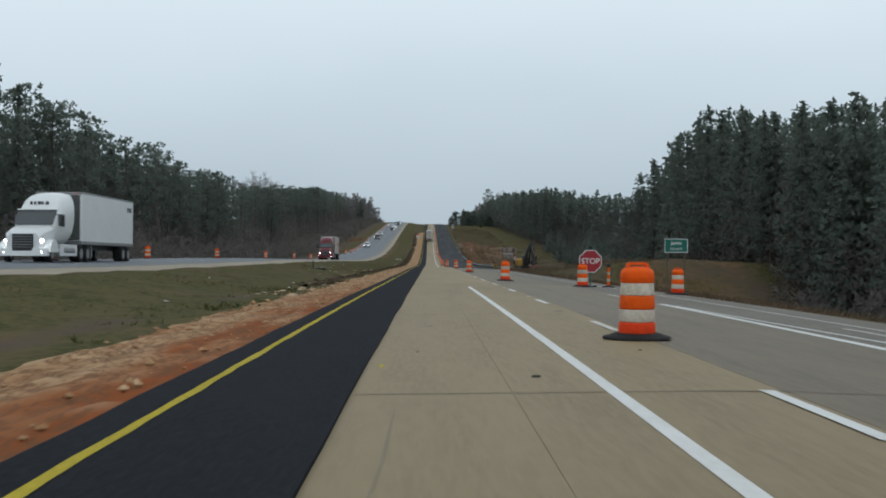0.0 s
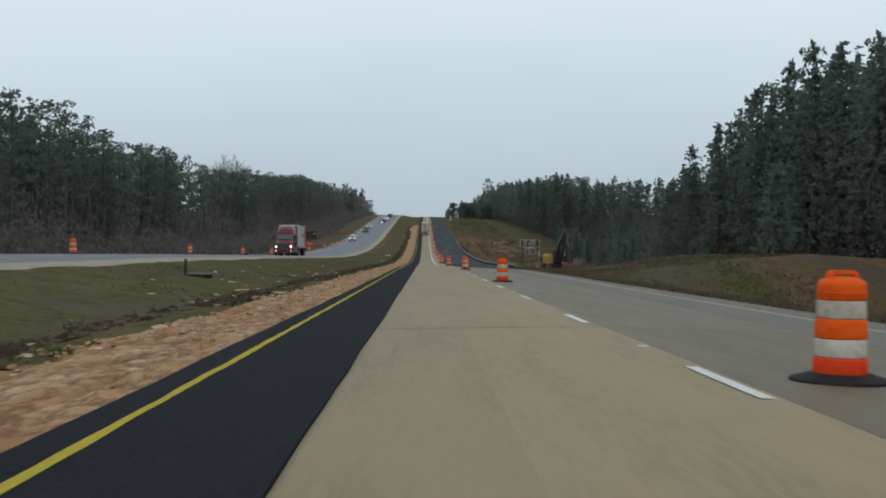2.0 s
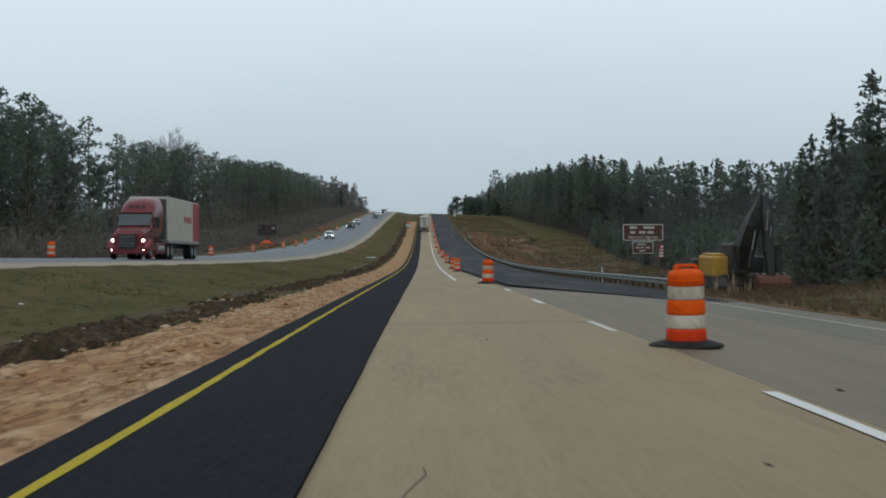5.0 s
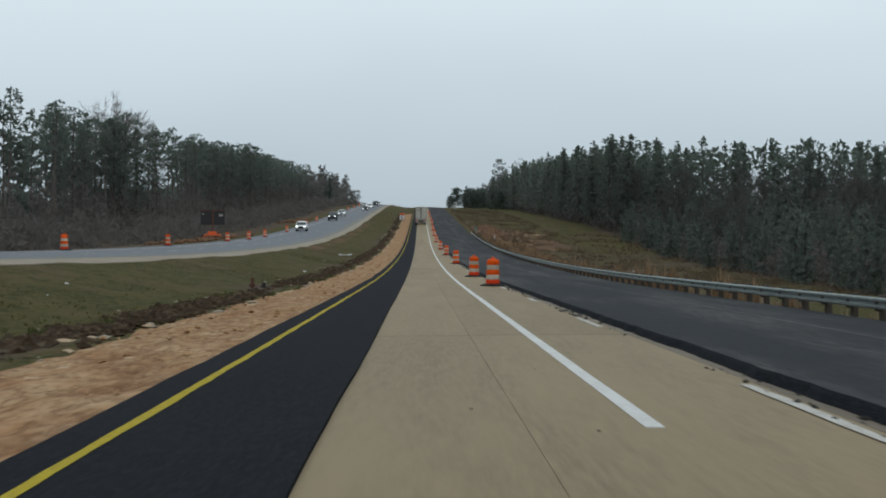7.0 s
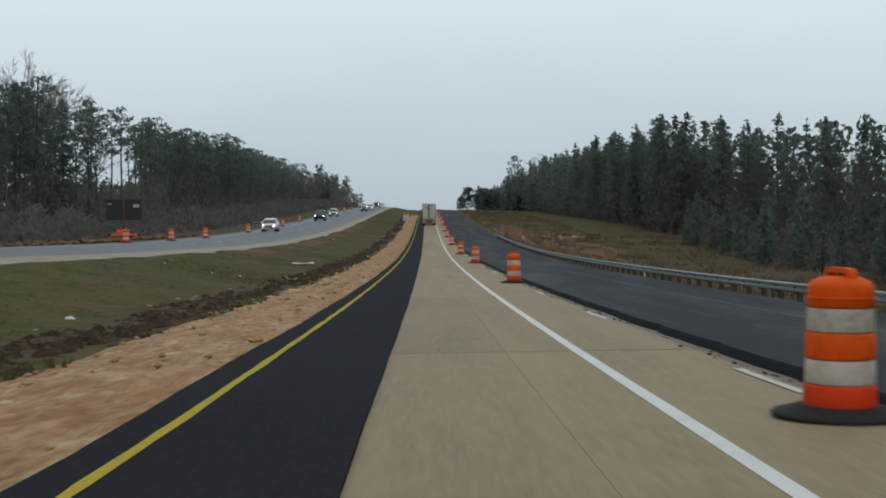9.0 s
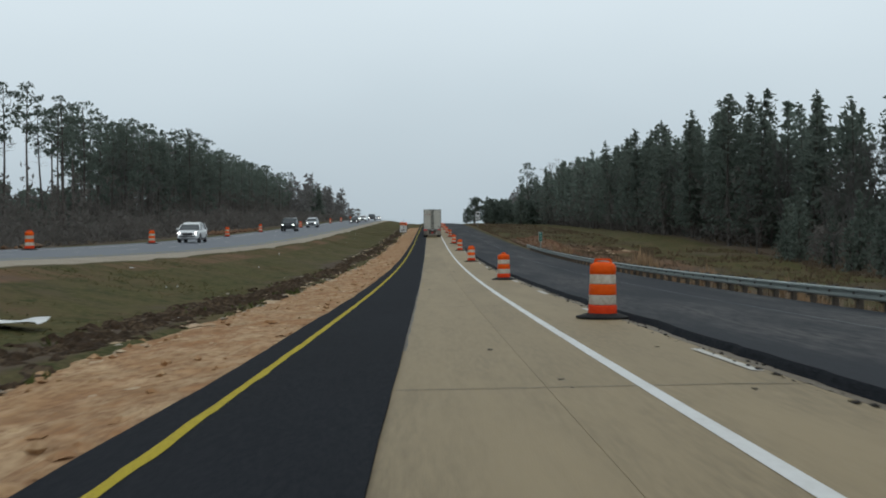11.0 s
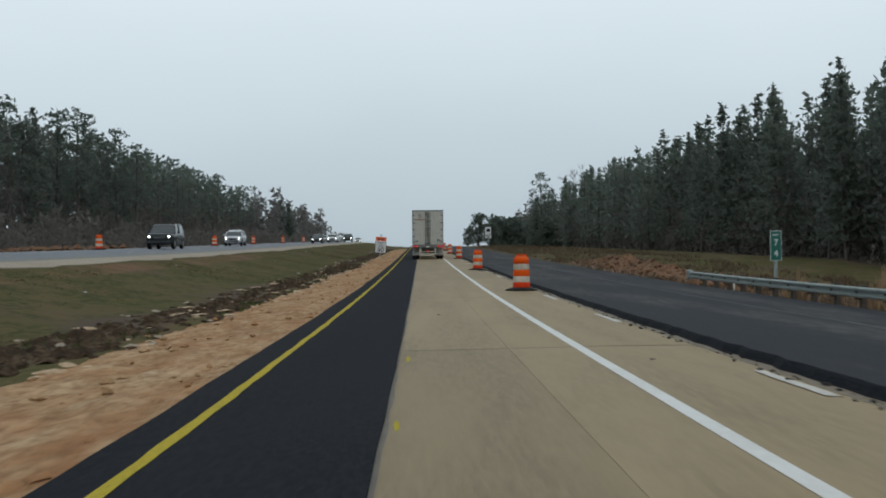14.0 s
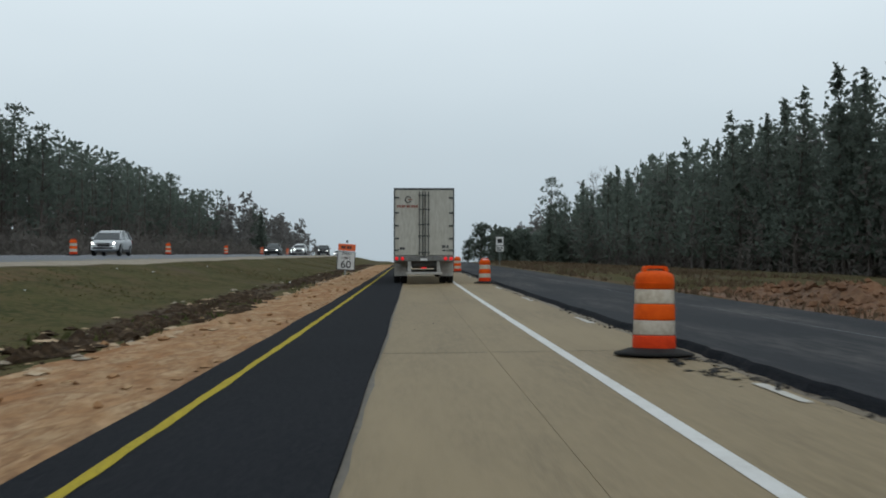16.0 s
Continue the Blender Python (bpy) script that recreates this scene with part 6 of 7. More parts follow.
TAR = surface("crack_dirt", [(0.09, 0.075, 0.056), (0.12, 0.10, 0.075)], (1.0, 12.0), 0.9)
for x, y, n_m, a in ((-0.25, 107.6, 2.2, 1.75), (0.4, 24, 3.0, 1.2), (4.2, 34, 2.6, 0.2), (5.0, 27, 2.2, 0.7), (3.4, 66, 3.2, 0.1), (2.0, 88, 3.6, 0.05), (4.4, 101, 2.4, 0.5), (5.2, 126, 1.8, 1.2),
                     (0.0, 150, 2.4, 1.7), (2.4, 176, 2.2, 0.2)):
    crack(x, y, n_m, a)
crack(2.5, 134.0, 1.6, -0.3, 0.022)
crack(3.9, 133.2, 2.6, -0.35, 0.016)


def stain(x, y, rx, ry):
    """An irregular dark blot soaked into the concrete."""
    ring = []
    for k in range(22):
        a = k * math.tau / 22
        q = 1 + 0.28 * noise.noise((math.cos(a) * 1.5, math.sin(a) * 1.5, x * 7 + y))
        ring.append((x + rx * q * math.cos(a), y + ry * q * math.sin(a)))
    verts = [(px, py, float(land(px, py)) + 0.0025) for px, py in ring]
    ob = part("pavement_stain", (verts, [tuple(range(22))]), STAINED)
    tagged(ob, "dark oily blot on the concrete lane", "pavement stain", kind="structure")


def dab(x, y, rx, ry):
    """A splash of yellow line paint beside the asphalt."""
    ring = [(x + rx * (1 + 0.5 * noise.noise((math.cos(a), math.sin(a), y))) * math.cos(a), y + ry * (1 + 0.5 * noise.noise((math.cos(a), math.sin(a), y + 3))) * math.sin(a)) for a in np.linspace(0, math.tau, 14, endpoint=False)]
    ob = part("paint_splash", ([(px, py, float(land(px, py)) + 0.0035) for px, py in ring], [tuple(range(14))]), YELLOW_LINE)
    tagged(ob, "faint splash of yellow line paint on the concrete", "paint splash", kind="structure")


for x, y, rx, ry in ((-0.38, 13.4, 0.03, 0.25), (-0.40, 417.2, 0.025, 0.35), (-0.43, 411.2, 0.022, 0.3), (-0.40, 366.0, 0.03, 0.4), (-0.42, 363.4, 0.02, 0.3)):
    dab(x, y, rx, ry)

TYRE_MARK = surface("tyre_rubbed_concrete", [(0.189, 0.148, 0.089), (0.208, 0.164, 0.099), (0.225, 0.177, 0.107)], (0.6, 12.0), 0.62, spec=0.28, stretch=(1, 0.2, 1))
for k in range(22):
    x, y, w, run = crack_rng.uniform(-0.42, 0.1), crack_rng.uniform(2, 118), crack_rng.uniform(0.008, 0.026), crack_rng.uniform(1.5, 5.0)
    drift = crack_rng.normal(0.02, 0.012)
    line_ = [(x + drift * d + 0.02 * math.sin(d), y + d, w * math.sin(math.pi * (d + 0.05) / (run + 0.1)) ** 0.7) for d in np.linspace(0, run, 12)]
    ob = part("tyre_mark", ([(a + s_ * c, b, float(land(a, b)) + 0.0022) for a, b, c in line_ for s_ in (-1, 1)], [(2 * i, 2 * i + 1, 2 * i + 3, 2 * i + 2) for i in range(11)]), TYRE_MARK)
    tagged(ob, "faint dark tyre streak along the concrete lane", "tyre mark", kind="structure")
STAINED = surface("oil_stained_concrete", [(0.135, 0.112, 0.082), (0.175, 0.142, 0.098), (0.105, 0.09, 0.07)], (2.5, 14.0), 0.75, spec=0.2)
for x, y, rx, ry in ((-0.27, 382.9, 0.2, 0.28), (-0.36, 386.75, 0.13, 0.33), (-0.32, 390.6, 0.1, 0.4), (0.15, 21.4, 0.09, 0.2), (2.9, 27.0, 0.16, 0.3), (4.3, 40.0, 0.1, 0.25), (5.3, 96.0, 0.12, 0.3), (1.2, 300.0, 0.1, 0.2), (2.3, 447.0, 0.07, 0.14)):
    stain(x, y, rx * 0.7, ry * 0.7)


# ---- vehicles ----
def wheels(ob, spots, r, w, rim=STEEL):
    for x, y in spots:
        t = part("wheel", wheel_shape(x - w / 2, x + w / 2, y, r, r), RUBBER, ob, smooth=False)
        part("rim", wheel_shape(x - w / 2 - 0.008, x + w / 2 + 0.008, y, r, r, r * 0.58), rim, t)


def trailer(ob, y0, length, white):
    """A box trailer whose rear doors face -y at y0."""
    L = length
    part("box", box(-1.27, 1.27, y0 + 0.06, y0 + L, 1.12, 4.06, 0.04), white, ob, "white box body")
    fr = part("rear_frame", box(-1.3, 1.3, y0, y0 + 0.14, 4.03, 4.12, 0.02), TRIM, ob, "dark rear frame")
    for sx in (-1, 1):
        part("frame_post", box(sx * 1.272 - 0.03, sx * 1.272 + 0.03, y0 - 0.005, y0 + 0.13, 1.0, 4.03, 0.012), TRIM, fr)
        dr = part("door", box(min(sx * 0.015, sx * 1.24), max(sx * 0.015, sx * 1.24), y0 - 0.015, y0 + 0.05, 1.24, 4.02, 0.012), white, ob, "dusty white rear door")
        for off in (0.06, 0.19):
            rod = part("lock_rod", tube([(sx * off, y0 - 0.05, 1.18), (sx * off, y0 - 0.05, 3.96)], 0.022, 8), TRIM, dr)
            for z in (1.35, 2.05, 2.55, 3.2, 3.8):
                part("bracket", box(sx * off - 0.05, sx * off + 0.05, y0 - 0.07, y0 - 0.015, z - 0.035, z + 0.035, 0.008), TRIM, rod)
        part("seal_strip", box(min(sx * 0.03, sx * 0.23), max(sx * 0.03, sx * 0.23), y0 - 0.021, y0 - 0.0155, 1.2, 3.95), white, dr)
        for z in (1.45, 1.95, 2.5, 3.05, 3.7):
            part("hinge", box(min(sx * 1.07, sx * 1.26), max(sx * 1.07, sx * 1.26), y0 - 0.045, y0 - 0.006, z - 0.035, z + 0.035, 0.008), TRIM, dr)
        for k, dx in enumerate((0.92, 1.17)):
            part("tail_lamp", turned([(0.075, 0), (0.08, 0.02), (0.05, 0.04)], 16), LAMP_RED, ob, "lit red tail lamp").matrix_basis = pose(sx * dx, y0 - 0.025, 1.09, 90, 0, 0)
        part("mud_flap", box(min(sx * 0.72, sx * 1.28), max(sx * 0.72, sx * 1.28), y0 + 1.05, y0 + 1.09, 0.32, 0.98, 0.006), FLAP, ob, "pale mud flap")
        part("guard_upright", box(sx * 0.62 - 0.07, sx * 0.62 + 0.07, y0 + 0.02, y0 + 0.14, 0.42, 0.98, 0.015), FLAP, ob)
    part("sill", box(-1.3, 1.3, y0 - 0.02, y0 + 0.2, 0.98, 1.23, 0.02), STEEL_DARK, ob, "dark rear sill with lamps")
    part("under_guard", box(-0.78, 0.78, y0 + 0.0, y0 + 0.1, 0.40, 0.51, 0.02), FLAP, ob, "steel under-ride guard")
    part("chassis", box(-0.55, 0.55, y0 + 0.3, y0 + L - 0.5, 0.75, 1.1, 0.02), TRIM, ob)
    part("side_rail", box(-1.29, 1.29, y0 + 0.15, y0 + L, 1.02, 1.16, 0.02), STEEL, ob)
    part("plate", box(-0.15, 0.15, y0 - 0.028, y0 - 0.022, 1.0, 1.1), SIGN_WHITE, ob)
    part("centre_lamp", box(-0.12, 0.12, y0 - 0.03, y0 - 0.02, 0.66, 0.72), LAMP_RED, ob)
    wheels(ob, [(sx * q, y0 + yy) for sx in (-1, 1) for q in (0.86, 1.17) for yy in (1.9, 3.1)], 0.5, 0.27)
    part("axle", box(-1.0, 1.0, y0 + 1.82, y0 + 1.98, 0.42, 0.58), TRIM, ob)


def tractor(ob, y0, paint):
    """A conventional tractor with sleeper; nose at y0, going to +y."""
    def ring(y, hw, z0, z1, r=0.18):
        return [(-hw, y, z0), (hw, y, z0), (hw, y, z1 - r), (hw - r, y, z1), (-hw + r, y, z1), (-hw, y, z1 - r)]
    part("hood", loft([ring(y0, 0.82, 0.75, 1.55, 0.2), ring(y0 + 0.25, 0.95, 0.7, 1.75, 0.22), ring(y0 + 1.1, 1.0, 0.7, 1.92, 0.22), ring(y0 + 1.75, 1.04, 0.7, 2.02, 0.2)]), paint, ob, smooth=False)
    cab = part("cab", loft([ring(y0 + 1.55, 1.0, 0.7, 1.95, 0.12), ring(y0 + 1.75, 1.06, 0.7, 2.08, 0.12), ring(y0 + 2.45, 1.12, 0.7, 2.86, 0.2), ring(y0 + 2.7, 1.14, 0.7, 3.18, 0.3), ring(y0 + 3.1, 1.18, 0.7, 3.6, 0.38), ring(y0 + 3.8, 1.2, 0.7, 3.9, 0.4), ring(y0 + 4.9, 1.2, 0.7, 4.0, 0.36), ring(y0 + 5.3, 1.2, 0.7, 4.0, 0.34)]), paint, ob, "cab with sleeper and roof fairing", True)
    cab.modifiers.new("rounded", "SUBSURF").levels = 1
    part("windscreen", loft([[(-0.98, y0 + 1.66, 2.06), (0.98, y0 + 1.66, 2.06), (1.0, y0 + 2.36, 2.84), (-1.0, y0 + 2.36, 2.84)], [(-0.98, y0 + 1.62, 2.09), (0.98, y0 + 1.62, 2.09), (1.0, y0 + 2.32, 2.87), (-1.0, y0 + 2.32, 2.87)]]), GLASS, cab)
    part("visor", box(-1.04, 1.04, y0 + 2.24, y0 + 2.5, 2.86, 2.95, 0.03), paint, cab)
    bars(cab, MARK, [(0, 3.28, 1.0, 0.17, 5)], y0 + 2.66, "lettering")
    for sx in (-1, 1):
        part("side_window", box(min(sx * 1.1, sx * 1.19), max(sx * 1.1, sx * 1.19), y0 + 2.3, y0 + 3.1, 2.0, 2.65, 0.03), GLASS, cab)
        part("fender", loft([[(sx * (0.62 + 0.36 * k), y0 + 1.0 + 0.72 * math.cos(a), 0.55 + 0.68 * math.sin(a)) for a in np.linspace(0, math.pi, 9)] for k in (0, 1.9)]), paint, ob)
        part("headlamp", box(sx * 0.86 - 0.12, sx * 0.86 + 0.12, y0 + 0.04, y0 + 0.3, 1.06, 1.22, 0.05, None, 2), LAMP_WHITE, ob, "lit headlamp")
        part("fog_lamp", box(sx * 0.86 - 0.12, sx * 0.86 + 0.12, y0 - 0.1, y0 + 0.1, 0.5, 0.62, 0.03), LAMP_WHITE, ob, "lit fog lamp")
        arm = part("mirror", box(min(sx * 1.36, sx * 1.56), max(sx * 1.36, sx * 1.56), y0 + 1.75, y0 + 1.9, 1.95, 2.6, 0.05, None, 2), BLACK, ob, "black mirror")
        part("mirror_arm", tube([(sx * 1.1, y0 + 1.95, 2.6), (sx * 1.45, y0 + 1.85, 2.6)], 0.025), BLACK, arm)
        part("fuel_tank", tube([(sx * 0.98, y0 + 2.9, 0.68), (sx * 0.98, y0 + 4.8, 0.68)], 0.3, 14), STEEL, ob)
        part("side_skirt", box(sx * 1.2 - 0.03, sx * 1.2 + 0.03, y0 + 2.2, y0 + 5.3, 0.35, 1.0, 0.02), paint, ob)
    grille = part("grille", box(-0.52, 0.52, y0 - 0.14, y0 + 0.08, 0.6, 1.52, 0.06, None, 2), BLACK, ob, "black grille")
    for k in range(5):
        part("grille_bar", box(-0.5, 0.5, y0 - 0.16, y0 - 0.14, 0.8 + k * 0.14, 0.825 + k * 0.14), STEEL, grille)
    part("bumper", loft([ring(y0 - 0.12, 0.9, 0.35, 0.75, 0.08), ring(y0 + 0.1, 1.18, 0.35, 0.78, 0.08), ring(y0 + 0.45, 1.2, 0.35, 0.78, 0.08)]), paint, ob)
    part("frame", box(-0.45, 0.45, y0 + 5.0, y0 + 7.6, 0.7, 1.0), TRIM, ob)
    wheels(ob, [(sx * 1.05, y0 + 1.0) for sx in (-1, 1)] + [(sx * q, y0 + yy) for sx in (-1, 1) for q in (0.86, 1.15) for yy in (5.9, 7.2)], 0.5, 0.28)


lead = thing("semi_trailer", stand(0.39, 511.6, 0, 0.01, True), "dusty white box trailer seen from behind on the concrete lane", "truck trailer")
trailer(lead, 0.0, 16.1, TRUCK_WHITE)
part("axle_carrier", box(-0.52, 0.52, 0.9, 3.6, 0.66, 1.06, 0.03), TRIM, lead, "dark sliding axle carrier")
for yy in (1.5, 2.75):
    part("axle", tube([(-1.0, yy, 0.52), (1.0, yy, 0.52)], 0.075, 10), TRIM, lead)
for sx in (-1, 1):
    part("mud_flap_bar", box(min(sx * 0.55, sx * 1.2), max(sx * 0.55, sx * 1.2), 0.72, 0.78, 0.98, 1.06), TRIM, lead)
circle = [(0.13 * math.cos(a), 0.13 * math.sin(a)) for a in np.linspace(0.6, 5.9, 14)]
part("emblem", tube([(-0.68 + x, -0.02, 3.62 + z) for x, z in circle], 0.022, 6), MARK, lead, "round dark emblem")
part("emblem_bar", box(-0.68, -0.5, -0.03, -0.017, 3.6, 3.64), RED_MARK, lead)
bars(lead, RED_MARK, [(-0.7, 3.33, 0.92, 0.11, 9)], -0.017)
bars(lead, MARK, [(0.92, 1.6, 0.3, 0.13, 3), (0.92, 1.44, 0.26, 0.07, 3), (-0.9, 1.52, 0.28, 0.1, 2)], -0.017)
part("tractor_body", box(-1.22, 1.22, 16.9, 19.2, 0.7, 3.9, 0.15, None, 2), CLEAN_WHITE, lead)
wheels(lead, [(sx * 0.98, 17.2) for sx in (-1, 1)] + [(sx * 0.98, 21.2) for sx in (-1, 1)], 0.5, 0.4)
part("tractor_nose", box(-1.0, 1.0, 19.2, 22.0, 0.7, 2.0, 0.2, None, 2), CLEAN_WHITE, lead)

semi = thing("semi_truck", stand(-20.3, 65.2, 0, 0.02, True) @ Matrix.Diagonal((1.0, 1.05, 0.95, 1)), "white sleeper-cab semi truck hauling a plain white trailer", "truck")
tractor(semi, 0.0, CLEAN_WHITE)
part("trailer_box", box(-1.28, 1.28, 6.1, 17.9, 1.2, 4.06, 0.04), CLEAN_WHITE, semi, "plain white trailer box")
part("trailer_rail", box(-1.3, 1.3, 6.0, 17.9, 1.04, 1.22, 0.02), STEEL, semi)
part("trailer_top_rail", box(-1.295, 1.295, 6.0, 17.9, 3.98, 4.08, 0.02), STEEL, semi)
# dark sheet added over the trailer's front as the shade of the cab gap
part("trailer_nose", box(-1.15, 1.15, 5.98, 6.1, 1.3, 3.9, 0.03), TRIM, semi)
part("trailer_leg", box(-0.9, 0.9, 9.4, 9.6, 0.3, 1.05, 0.02), STEEL, semi)
part("trailer_chassis", box(-0.5, 0.5, 8.0, 17.6, 0.72, 1.04), TRIM, semi)
wheels(semi, [(sx * q, yy) for sx in (-1, 1) for q in (0.88, 1.16) for yy in (15.3, 16.55)], 0.5, 0.28)
for k in range(2):
    part("marker_lamp", box(-0.9 + k * 1.8, -0.8 + k * 1.8, 5.86, 5.9, 3.95, 4.0), LAMP_RED, semi)
for k in range(3):
    part("lettering", box(1.281, 1.285, 16.3 + k * 0.4, 16.6 + k * 0.4, 3.3, 3.6), MARK, semi)

MAROON = surface("maroon_paint", [(0.16, 0.02, 0.028), (0.12, 0.016, 0.022), (0.18, 0.03, 0.035)], (0.7, 6.0), 0.3)
red_semi = thing("semi_truck", stand(-17.7, 224, 0, 0.03, True), "maroon sleeper-cab semi truck with a white trailer, red at its tail", "truck")
tractor(red_semi, 0.0, MAROON)
part("trailer_box", box(-1.28, 1.28, 6.1, 17.6, 1.2, 4.06, 0.04), TRUCK_WHITE, red_semi, "pale trailer box")
part("trailer_rail", box(-1.3, 1.3, 6.1, 17.6, 1.04, 1.22, 0.02), STEEL, red_semi)
part("red_panel", box(1.281, 1.287, 15.0, 17.55, 1.28, 3.98), SIGN_RED, red_semi, "red panel at the trailer's tail")
for k in range(6):
    part("lettering", box(1.281, 1.286, 11.6 + k * 0.5, 11.95 + k * 0.5, 2.5, 2.95), SIGN_RED, red_semi)
part("landing_leg", box(-0.9, 0.9, 9.2, 9.4, 0.3, 1.05, 0.02), STEEL, red_semi)
part("rear_frame", box(-1.3, 1.3, 17.58, 17.66, 0.95, 4.08, 0.02), TRIM, red_semi)
part("trailer_chassis", box(-0.5, 0.5, 8.0, 17.2, 0.72, 1.04), TRIM, red_semi)
# same added dark sheet, painting shade between cab and trailer
part("trailer_nose", box(-1.15, 1.15, 5.98, 6.1, 1.3, 3.9, 0.03), TRIM, red_semi)
wheels(red_semi, [(sx * q, yy) for sx in (-1, 1) for q in (0.88, 1.16) for yy in (14.6, 15.9)], 0.5, 0.28)


TAPER = 0.2


def car(name, x, y, paint, label, kind="suv", lit=True):
    """A car whose nose points to -y at y."""
    ob = thing(name, stand(x, y, 0, 0.025, True), label, "car")
    if kind == "suv":
        L, hw, belt, hood, r = 4.75, 0.95, 1.08, 1.08, 0.37
        stations = [(0.0, 0.72, 0.42, 0.76), (0.1, 0.85, 0.34, 0.92), (0.42, 0.92, 0.28, 1.01), (1.1, 0.95, 0.26, 1.09), (2.4, 0.95, 0.26, 1.10), (3.8, 0.95, 0.26, 1.12), (4.5, 0.92, 0.32, 1.12), (4.75, 0.84, 0.45, 1.0)]
        house = [(0.92, 0.88, 1.06, 1.09), (1.62, 0.84, 1.06, 1.52), (2.05, 0.82, 1.06, 1.66), (3.2, 0.80, 1.06, 1.69), (4.15, 0.80, 1.06, 1.56), (4.62, 0.85, 1.06, 1.13)]
    elif kind == "big":
        L, hw, belt, hood, r = 5.3, 1.02, 1.2, 1.22, 0.41
        stations = [(0.0, 0.90, 0.45, 1.05), (0.1, 0.98, 0.36, 1.18), (0.5, 1.01, 0.32, 1.22), (1.5, 1.02, 0.32, 1.25), (2.6, 1.02, 0.32, 1.25), (4.4, 1.02, 0.32, 1.26), (5.1, 1.0, 0.38, 1.26), (5.3, 0.94, 0.5, 1.1)]
        house = [(1.35, 0.97, 1.22, 1.25), (1.95, 0.93, 1.22, 1.76), (2.3, 0.91, 1.22, 1.89), (4.6, 0.90, 1.22, 1.92), (5.05, 0.90, 1.22, 1.86), (5.24, 0.94, 1.22, 1.28)]
    else:
        L, hw, belt, hood, r = 4.8, 0.91, 0.92, 0.9, 0.33
        stations = [(0.0, 0.72, 0.36, 0.66), (0.12, 0.83, 0.28, 0.76), (0.5, 0.89, 0.22, 0.83), (1.4, 0.91, 0.2, 0.93), (2.6, 0.91, 0.2, 0.95), (3.9, 0.91, 0.22, 0.98), (4.6, 0.88, 0.3, 0.97), (4.8, 0.8, 0.42, 0.86)]
        house = [(1.3, 0.84, 0.92, 0.94), (2.05, 0.72, 0.92, 1.36), (2.5, 0.69, 0.92, 1.43), (3.3, 0.68, 0.92, 1.42), (4.1, 0.74, 0.92, 1.08), (4.3, 0.8, 0.92, 0.98)]

    def ring(y_, w, z0, z1):
        b = (z1 - z0) * 0.22
        return [(-w + 0.08, y_, z0), (w - 0.08, y_, z0), (w - 0.02, y_, z0 + b), (w, y_, z0 + 2.2 * b), (w - 0.02, y_, z1 - 0.6 * b), (w - 0.1, y_, z1 - 0.15 * b), (w - 0.3, y_, z1), (-w + 0.3, y_, z1), (-w + 0.1, y_, z1 - 0.15 * b), (-w + 0.02, y_, z1 - 0.6 * b), (-w, y_, z0 + 2.2 * b), (-w + 0.02, y_, z0 + b)]
    body = part("body", loft([ring(*s) for s in stations]), paint, ob, smooth=True)
    body.modifiers.new("rounded", "SUBSURF").levels = 1
    glass = part("glasshouse", loft([[(-w, y_, z0), (w, y_, z0), (w - (z1 - z0) * TAPER, y_, z1), (-w + (z1 - z0) * TAPER, y_, z1)] for y_, w, z0, z1 in house]), GLASS, ob, "dark glass")
    top = [s for s in house if s[3] > house[-1][3] + 0.3]
    part("roof", loft([[(-w + (z1 - z0) * TAPER - 0.03, y_, z1 - 0.05), (w - (z1 - z0) * TAPER + 0.03, y_, z1 - 0.05), (w - (z1 - z0) * TAPER - 0.06, y_, z1 + 0.02), (-w + (z1 - z0) * TAPER + 0.06, y_, z1 + 0.02)] for y_, w, z0, z1 in top]), paint, ob)
    for sx in (-1, 1):
        for a, b in zip(house, house[1:]):
            if b[0] - a[0] > 0.2 and (a is house[0] or b is house[-1] or a is house[2]):
                y_ = (a[0] + b[0]) / 2 if a is house[2] else None
                pa = (sx * (a[1] + 0.012), a[0], a[2]) if y_ is None else (sx * (a[1] + 0.012), y_, a[2])
                pb = (sx * (b[1] - (b[3] - b[2]) * TAPER + 0.012), b[0], b[3]) if b is not house[-1] else (sx * (a[1] - (a[3] - a[2]) * TAPER + 0.012), a[0], a[3])
                if b is house[-1]:
                    pa = (sx * (b[1] + 0.012), b[0], b[2])
                if y_ is not None:
                    pb = (sx * (a[1] - (a[3] - a[2]) * TAPER + 0.012), y_ + 0.05, a[3])
                part("pillar", tube([pa, pb], 0.045, 6), paint, glass)
        shell = part("headlamp_shell", loft([[(sx * xx, d, zz) for xx, zz, d in lens] for lens in ([(hw - 0.42, hood - 0.33, -0.04), (hw - 0.16, hood - 0.29, 0.03), (hw - 0.08, hood - 0.19, 0.12), (hw - 0.38, hood - 0.25, -0.02)], [(hw - 0.42, hood - 0.33, 0.2), (hw - 0.16, hood - 0.29, 0.3), (hw - 0.08, hood - 0.19, 0.4), (hw - 0.38, hood - 0.25, 0.2)])]), STEEL, ob, "clear swept-back headlamp shell")
        if lit:
            part("headlamp", turned([(0.0, -0.012), (0.05, -0.008), (0.066, 0.02), (0.06, 0.06)], 12), LAMP_WHITE, shell, "lit headlamp").matrix_basis = pose(sx * (hw - 0.27), -0.03, hood - 0.265, -90, 0, 0)
        part("fog_lamp", box(sx * (hw - 0.28) - 0.07, sx * (hw - 0.28) + 0.07, -0.06, 0.1, stations[0][2] + 0.06, stations[0][2] + 0.12, 0.02), STEEL, ob)
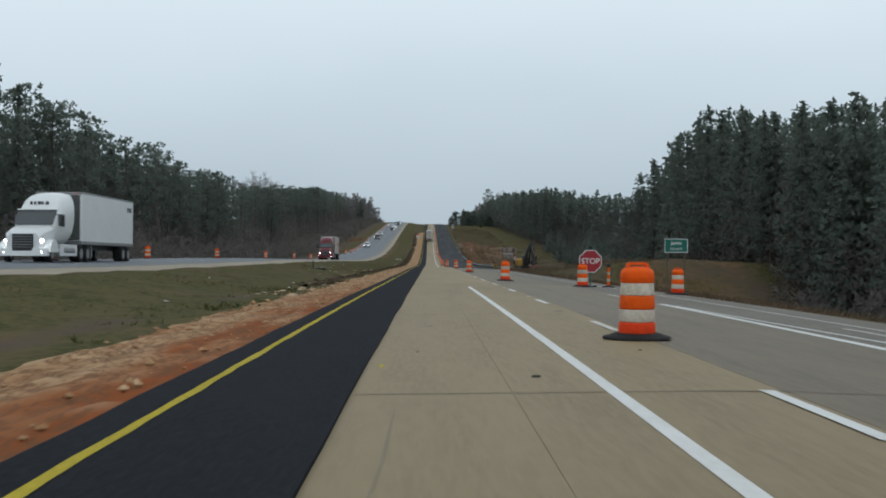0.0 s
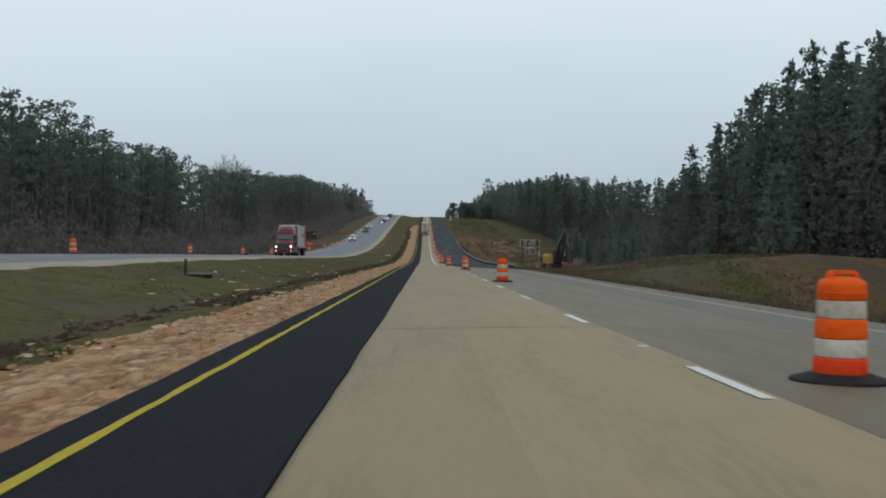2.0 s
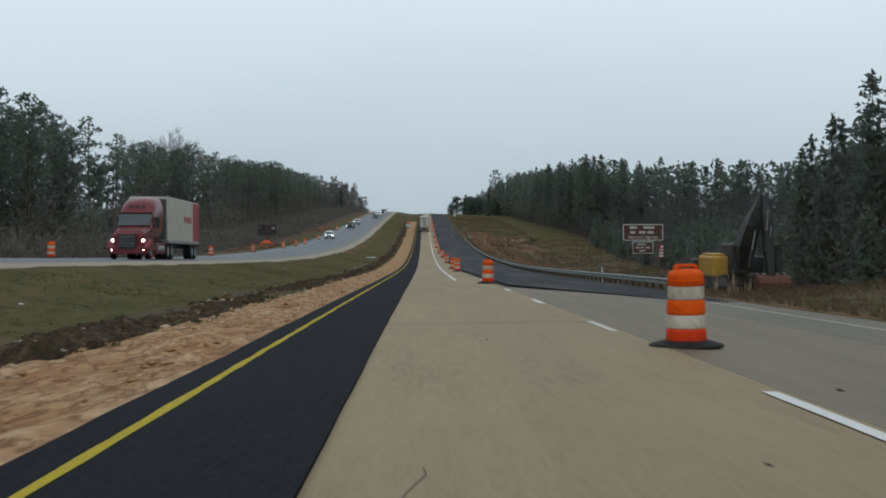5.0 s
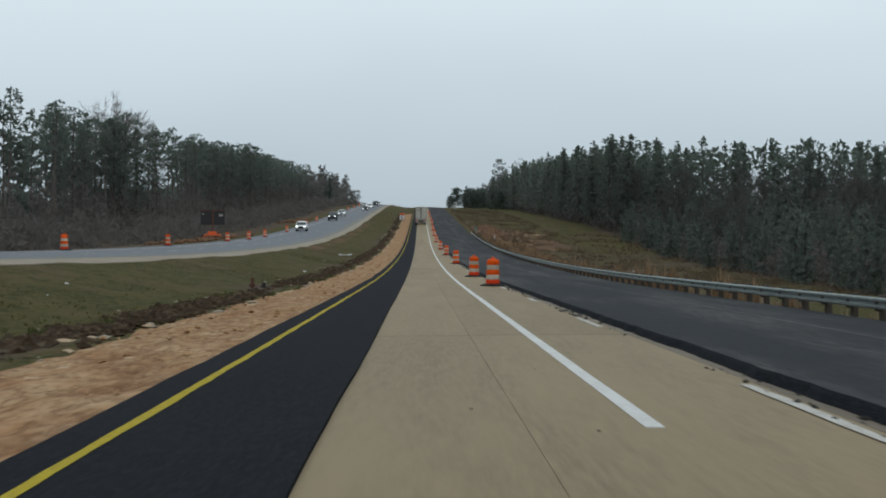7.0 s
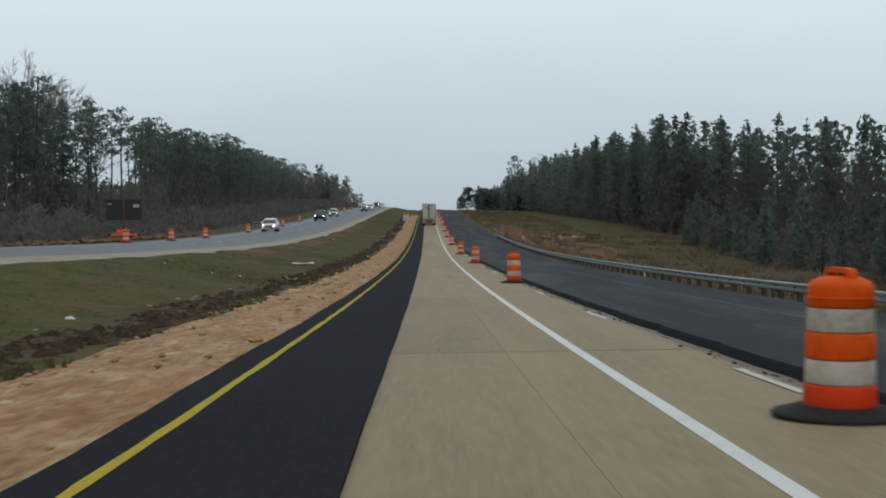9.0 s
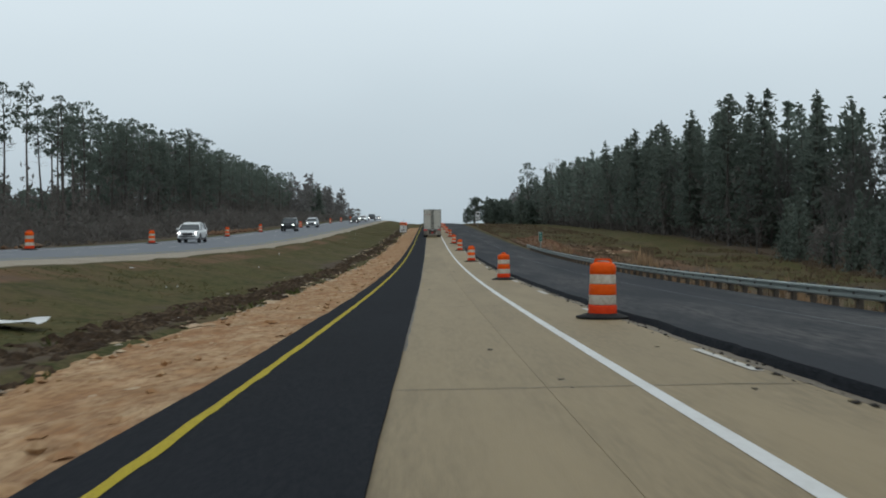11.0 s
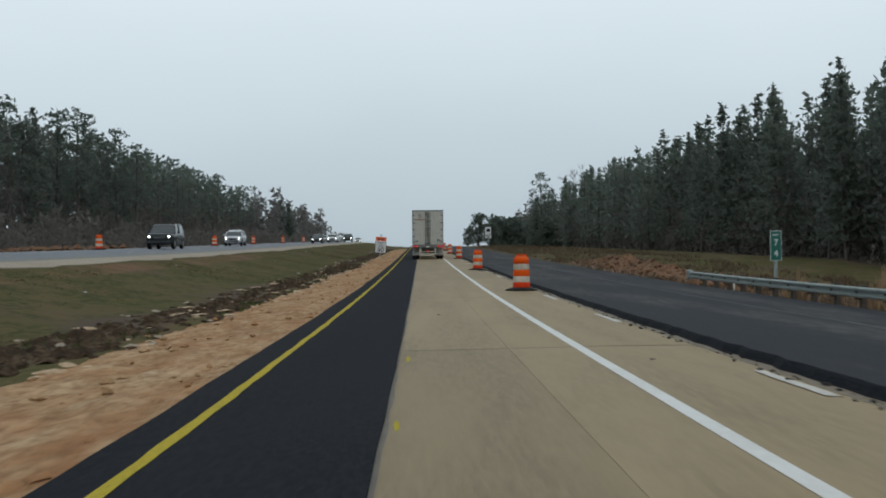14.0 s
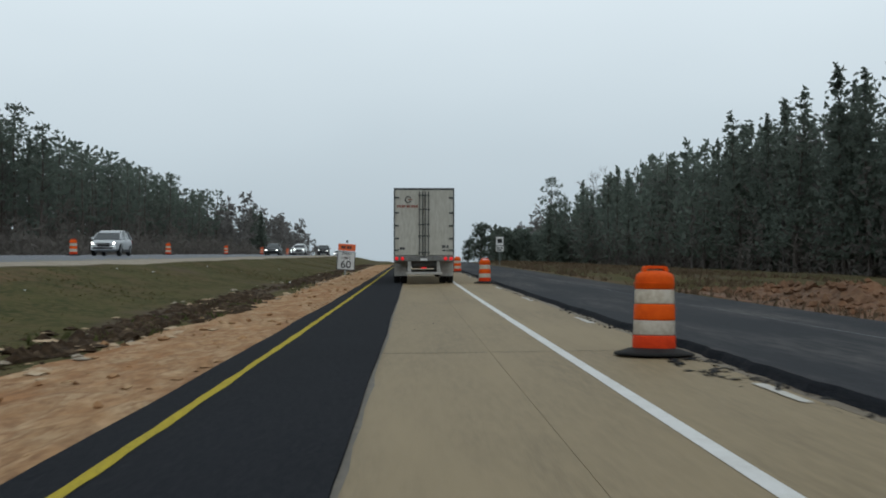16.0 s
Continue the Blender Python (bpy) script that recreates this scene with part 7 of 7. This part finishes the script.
        part("side_mirror", box(min(sx * hw, sx * (hw + 0.2)), max(sx * hw, sx * (hw + 0.2)), house[0][0] + 0.45, house[0][0] + 0.6, belt - 0.02, belt + 0.16, 0.04, None, 2), paint, ob)
        part("wheel_arch", tube([(sx * (hw - 0.02), 0.95 + (r + 0.06) * math.cos(a), r + (r + 0.06) * math.sin(a)) for a in np.linspace(0, math.pi, 9)], 0.035, 6), BLACK, ob)
        part("tail_lamp", box(sx * (hw - 0.18) - 0.1, sx * (hw - 0.18) + 0.1, L - 0.1, L - 0.01, belt - 0.25, belt - 0.05, 0.02), SIGN_RED, ob)
    part("air_intake", box(-hw + 0.3, hw - 0.3, -0.065, 0.1, stations[0][2] + 0.02, stations[0][2] + 0.16, 0.03, None, 2), BLACK, ob)
    mouth = [(-0.38, hood - 0.24), (0.38, hood - 0.24), (0.47, hood - 0.31), (0.36, hood - 0.47), (-0.36, hood - 0.47), (-0.47, hood - 0.31)]
    nose = part("grille", loft([[(a, d, b) for a, b in mouth] for d in (-0.05, 0.12)]), BLACK, ob)
    part("grille_bar", box(-0.44, 0.44, -0.065, -0.05, hood - 0.335, hood - 0.30), STEEL, nose)
    for sx in (-1, 1):
        part("sill_trim", box(min(sx * (hw - 0.08), sx * (hw + 0.004)), max(sx * (hw - 0.08), sx * (hw + 0.004)), 1.45, L - 1.5, stations[3][2] - 0.02, stations[3][2] + 0.16, 0.02), BLACK, ob)
        for yy in (2.3, 3.25):
            part("door_handle", box(min(sx * (hw - 0.02), sx * (hw + 0.025)), max(sx * (hw - 0.02), sx * (hw + 0.025)), yy, yy + 0.16, belt - 0.17, belt - 0.13, 0.008), paint, body)
    part("bumper", box(-hw + 0.12, hw - 0.12, -0.05, 0.2, stations[0][2] - 0.05, stations[0][2] + 0.2, 0.06, None, 2), paint, ob)
    wheels(ob, [(sx * (hw - 0.13), yy) for sx in (-1, 1) for yy in (0.95, L - 0.98)], r, 0.24)
    return ob


SILVER = surface("silver_paint", [(0.55, 0.58, 0.60), (0.50, 0.53, 0.55), (0.60, 0.63, 0.65)], (0.8, 6.0), 0.28)
CHARCOAL = surface("charcoal_paint", [(0.016, 0.022, 0.024), (0.013, 0.018, 0.02), (0.02, 0.027, 0.03)], (0.8, 6.0), 0.25)
car("suv", -20.2, 426, CLEAN_WHITE, "white SUV with lit headlamps on the far carriageway", "suv")
car("suv", -19.8, 500, CHARCOAL, "dark grey full-size SUV with lit headlamps", "big")
car("suv", -20.2, 541, SILVER, "silver SUV with lit headlamps on the far carriageway", "suv")
car("sedan", -17.1, 614, CHARCOAL, "dark sedan with lit headlamps far along the road", "sedan")
car("suv", -17.1, 652, CLEAN_WHITE, "white SUV with lit headlamps far along the road", "suv")
car("sedan", -20.4, 682, SILVER, "silver sedan with lit headlamps far along the road", "sedan")
car("suv", -17.1, 705, CHARCOAL, "dark SUV with lit headlamps near the crest", "big")
car("sedan", -17.1, 755, CLEAN_WHITE, "white sedan with lit headlamps near the crest", "sedan")


# ---- concrete slabs ----
FAINT_JOINT = surface("faded_joint_filler", [(0.189, 0.150, 0.094), (0.214, 0.170, 0.106), (0.164, 0.130, 0.084)], (1.0, 12.0), 0.65, spec=0.3)
JOINTS = [-51.1, -35.7, -20.3, -4.9, 10.5, 25.9, 41.3, 60.2] + [79 + 17.87 * k for k in range(52)]
for ya, yb in zip(JOINTS, JOINTS[1:]):
    ys = np.linspace(ya + 0.008, yb - 0.008, 8)
    for x0, x1, k in ((-0.93, 0.868 if ya > 180 or ya < 20 else 0.8715, 3), (0.872, 3.238, 4), (3.246, 6.735, 4)):
        part("slab", strip(x0, x1, ys, 0.0, 0.05, nx=k), LANE_OLD if x0 > 3 else CONCRETE, base)
    if ya > -30:
        for x0, x1 in ((-0.5, 0.86), (0.88, 3.23), (3.26, 6.7)):
            dirty = min(abs(ya - q) for q in (10.5, 79, 382.8)) < 1
            part("joint_seal", strip(x0, x1, np.array([ya - 0.03, ya + 0.03]), 0.003, nx=5), JOINT if dirty else FAINT_JOINT, base)
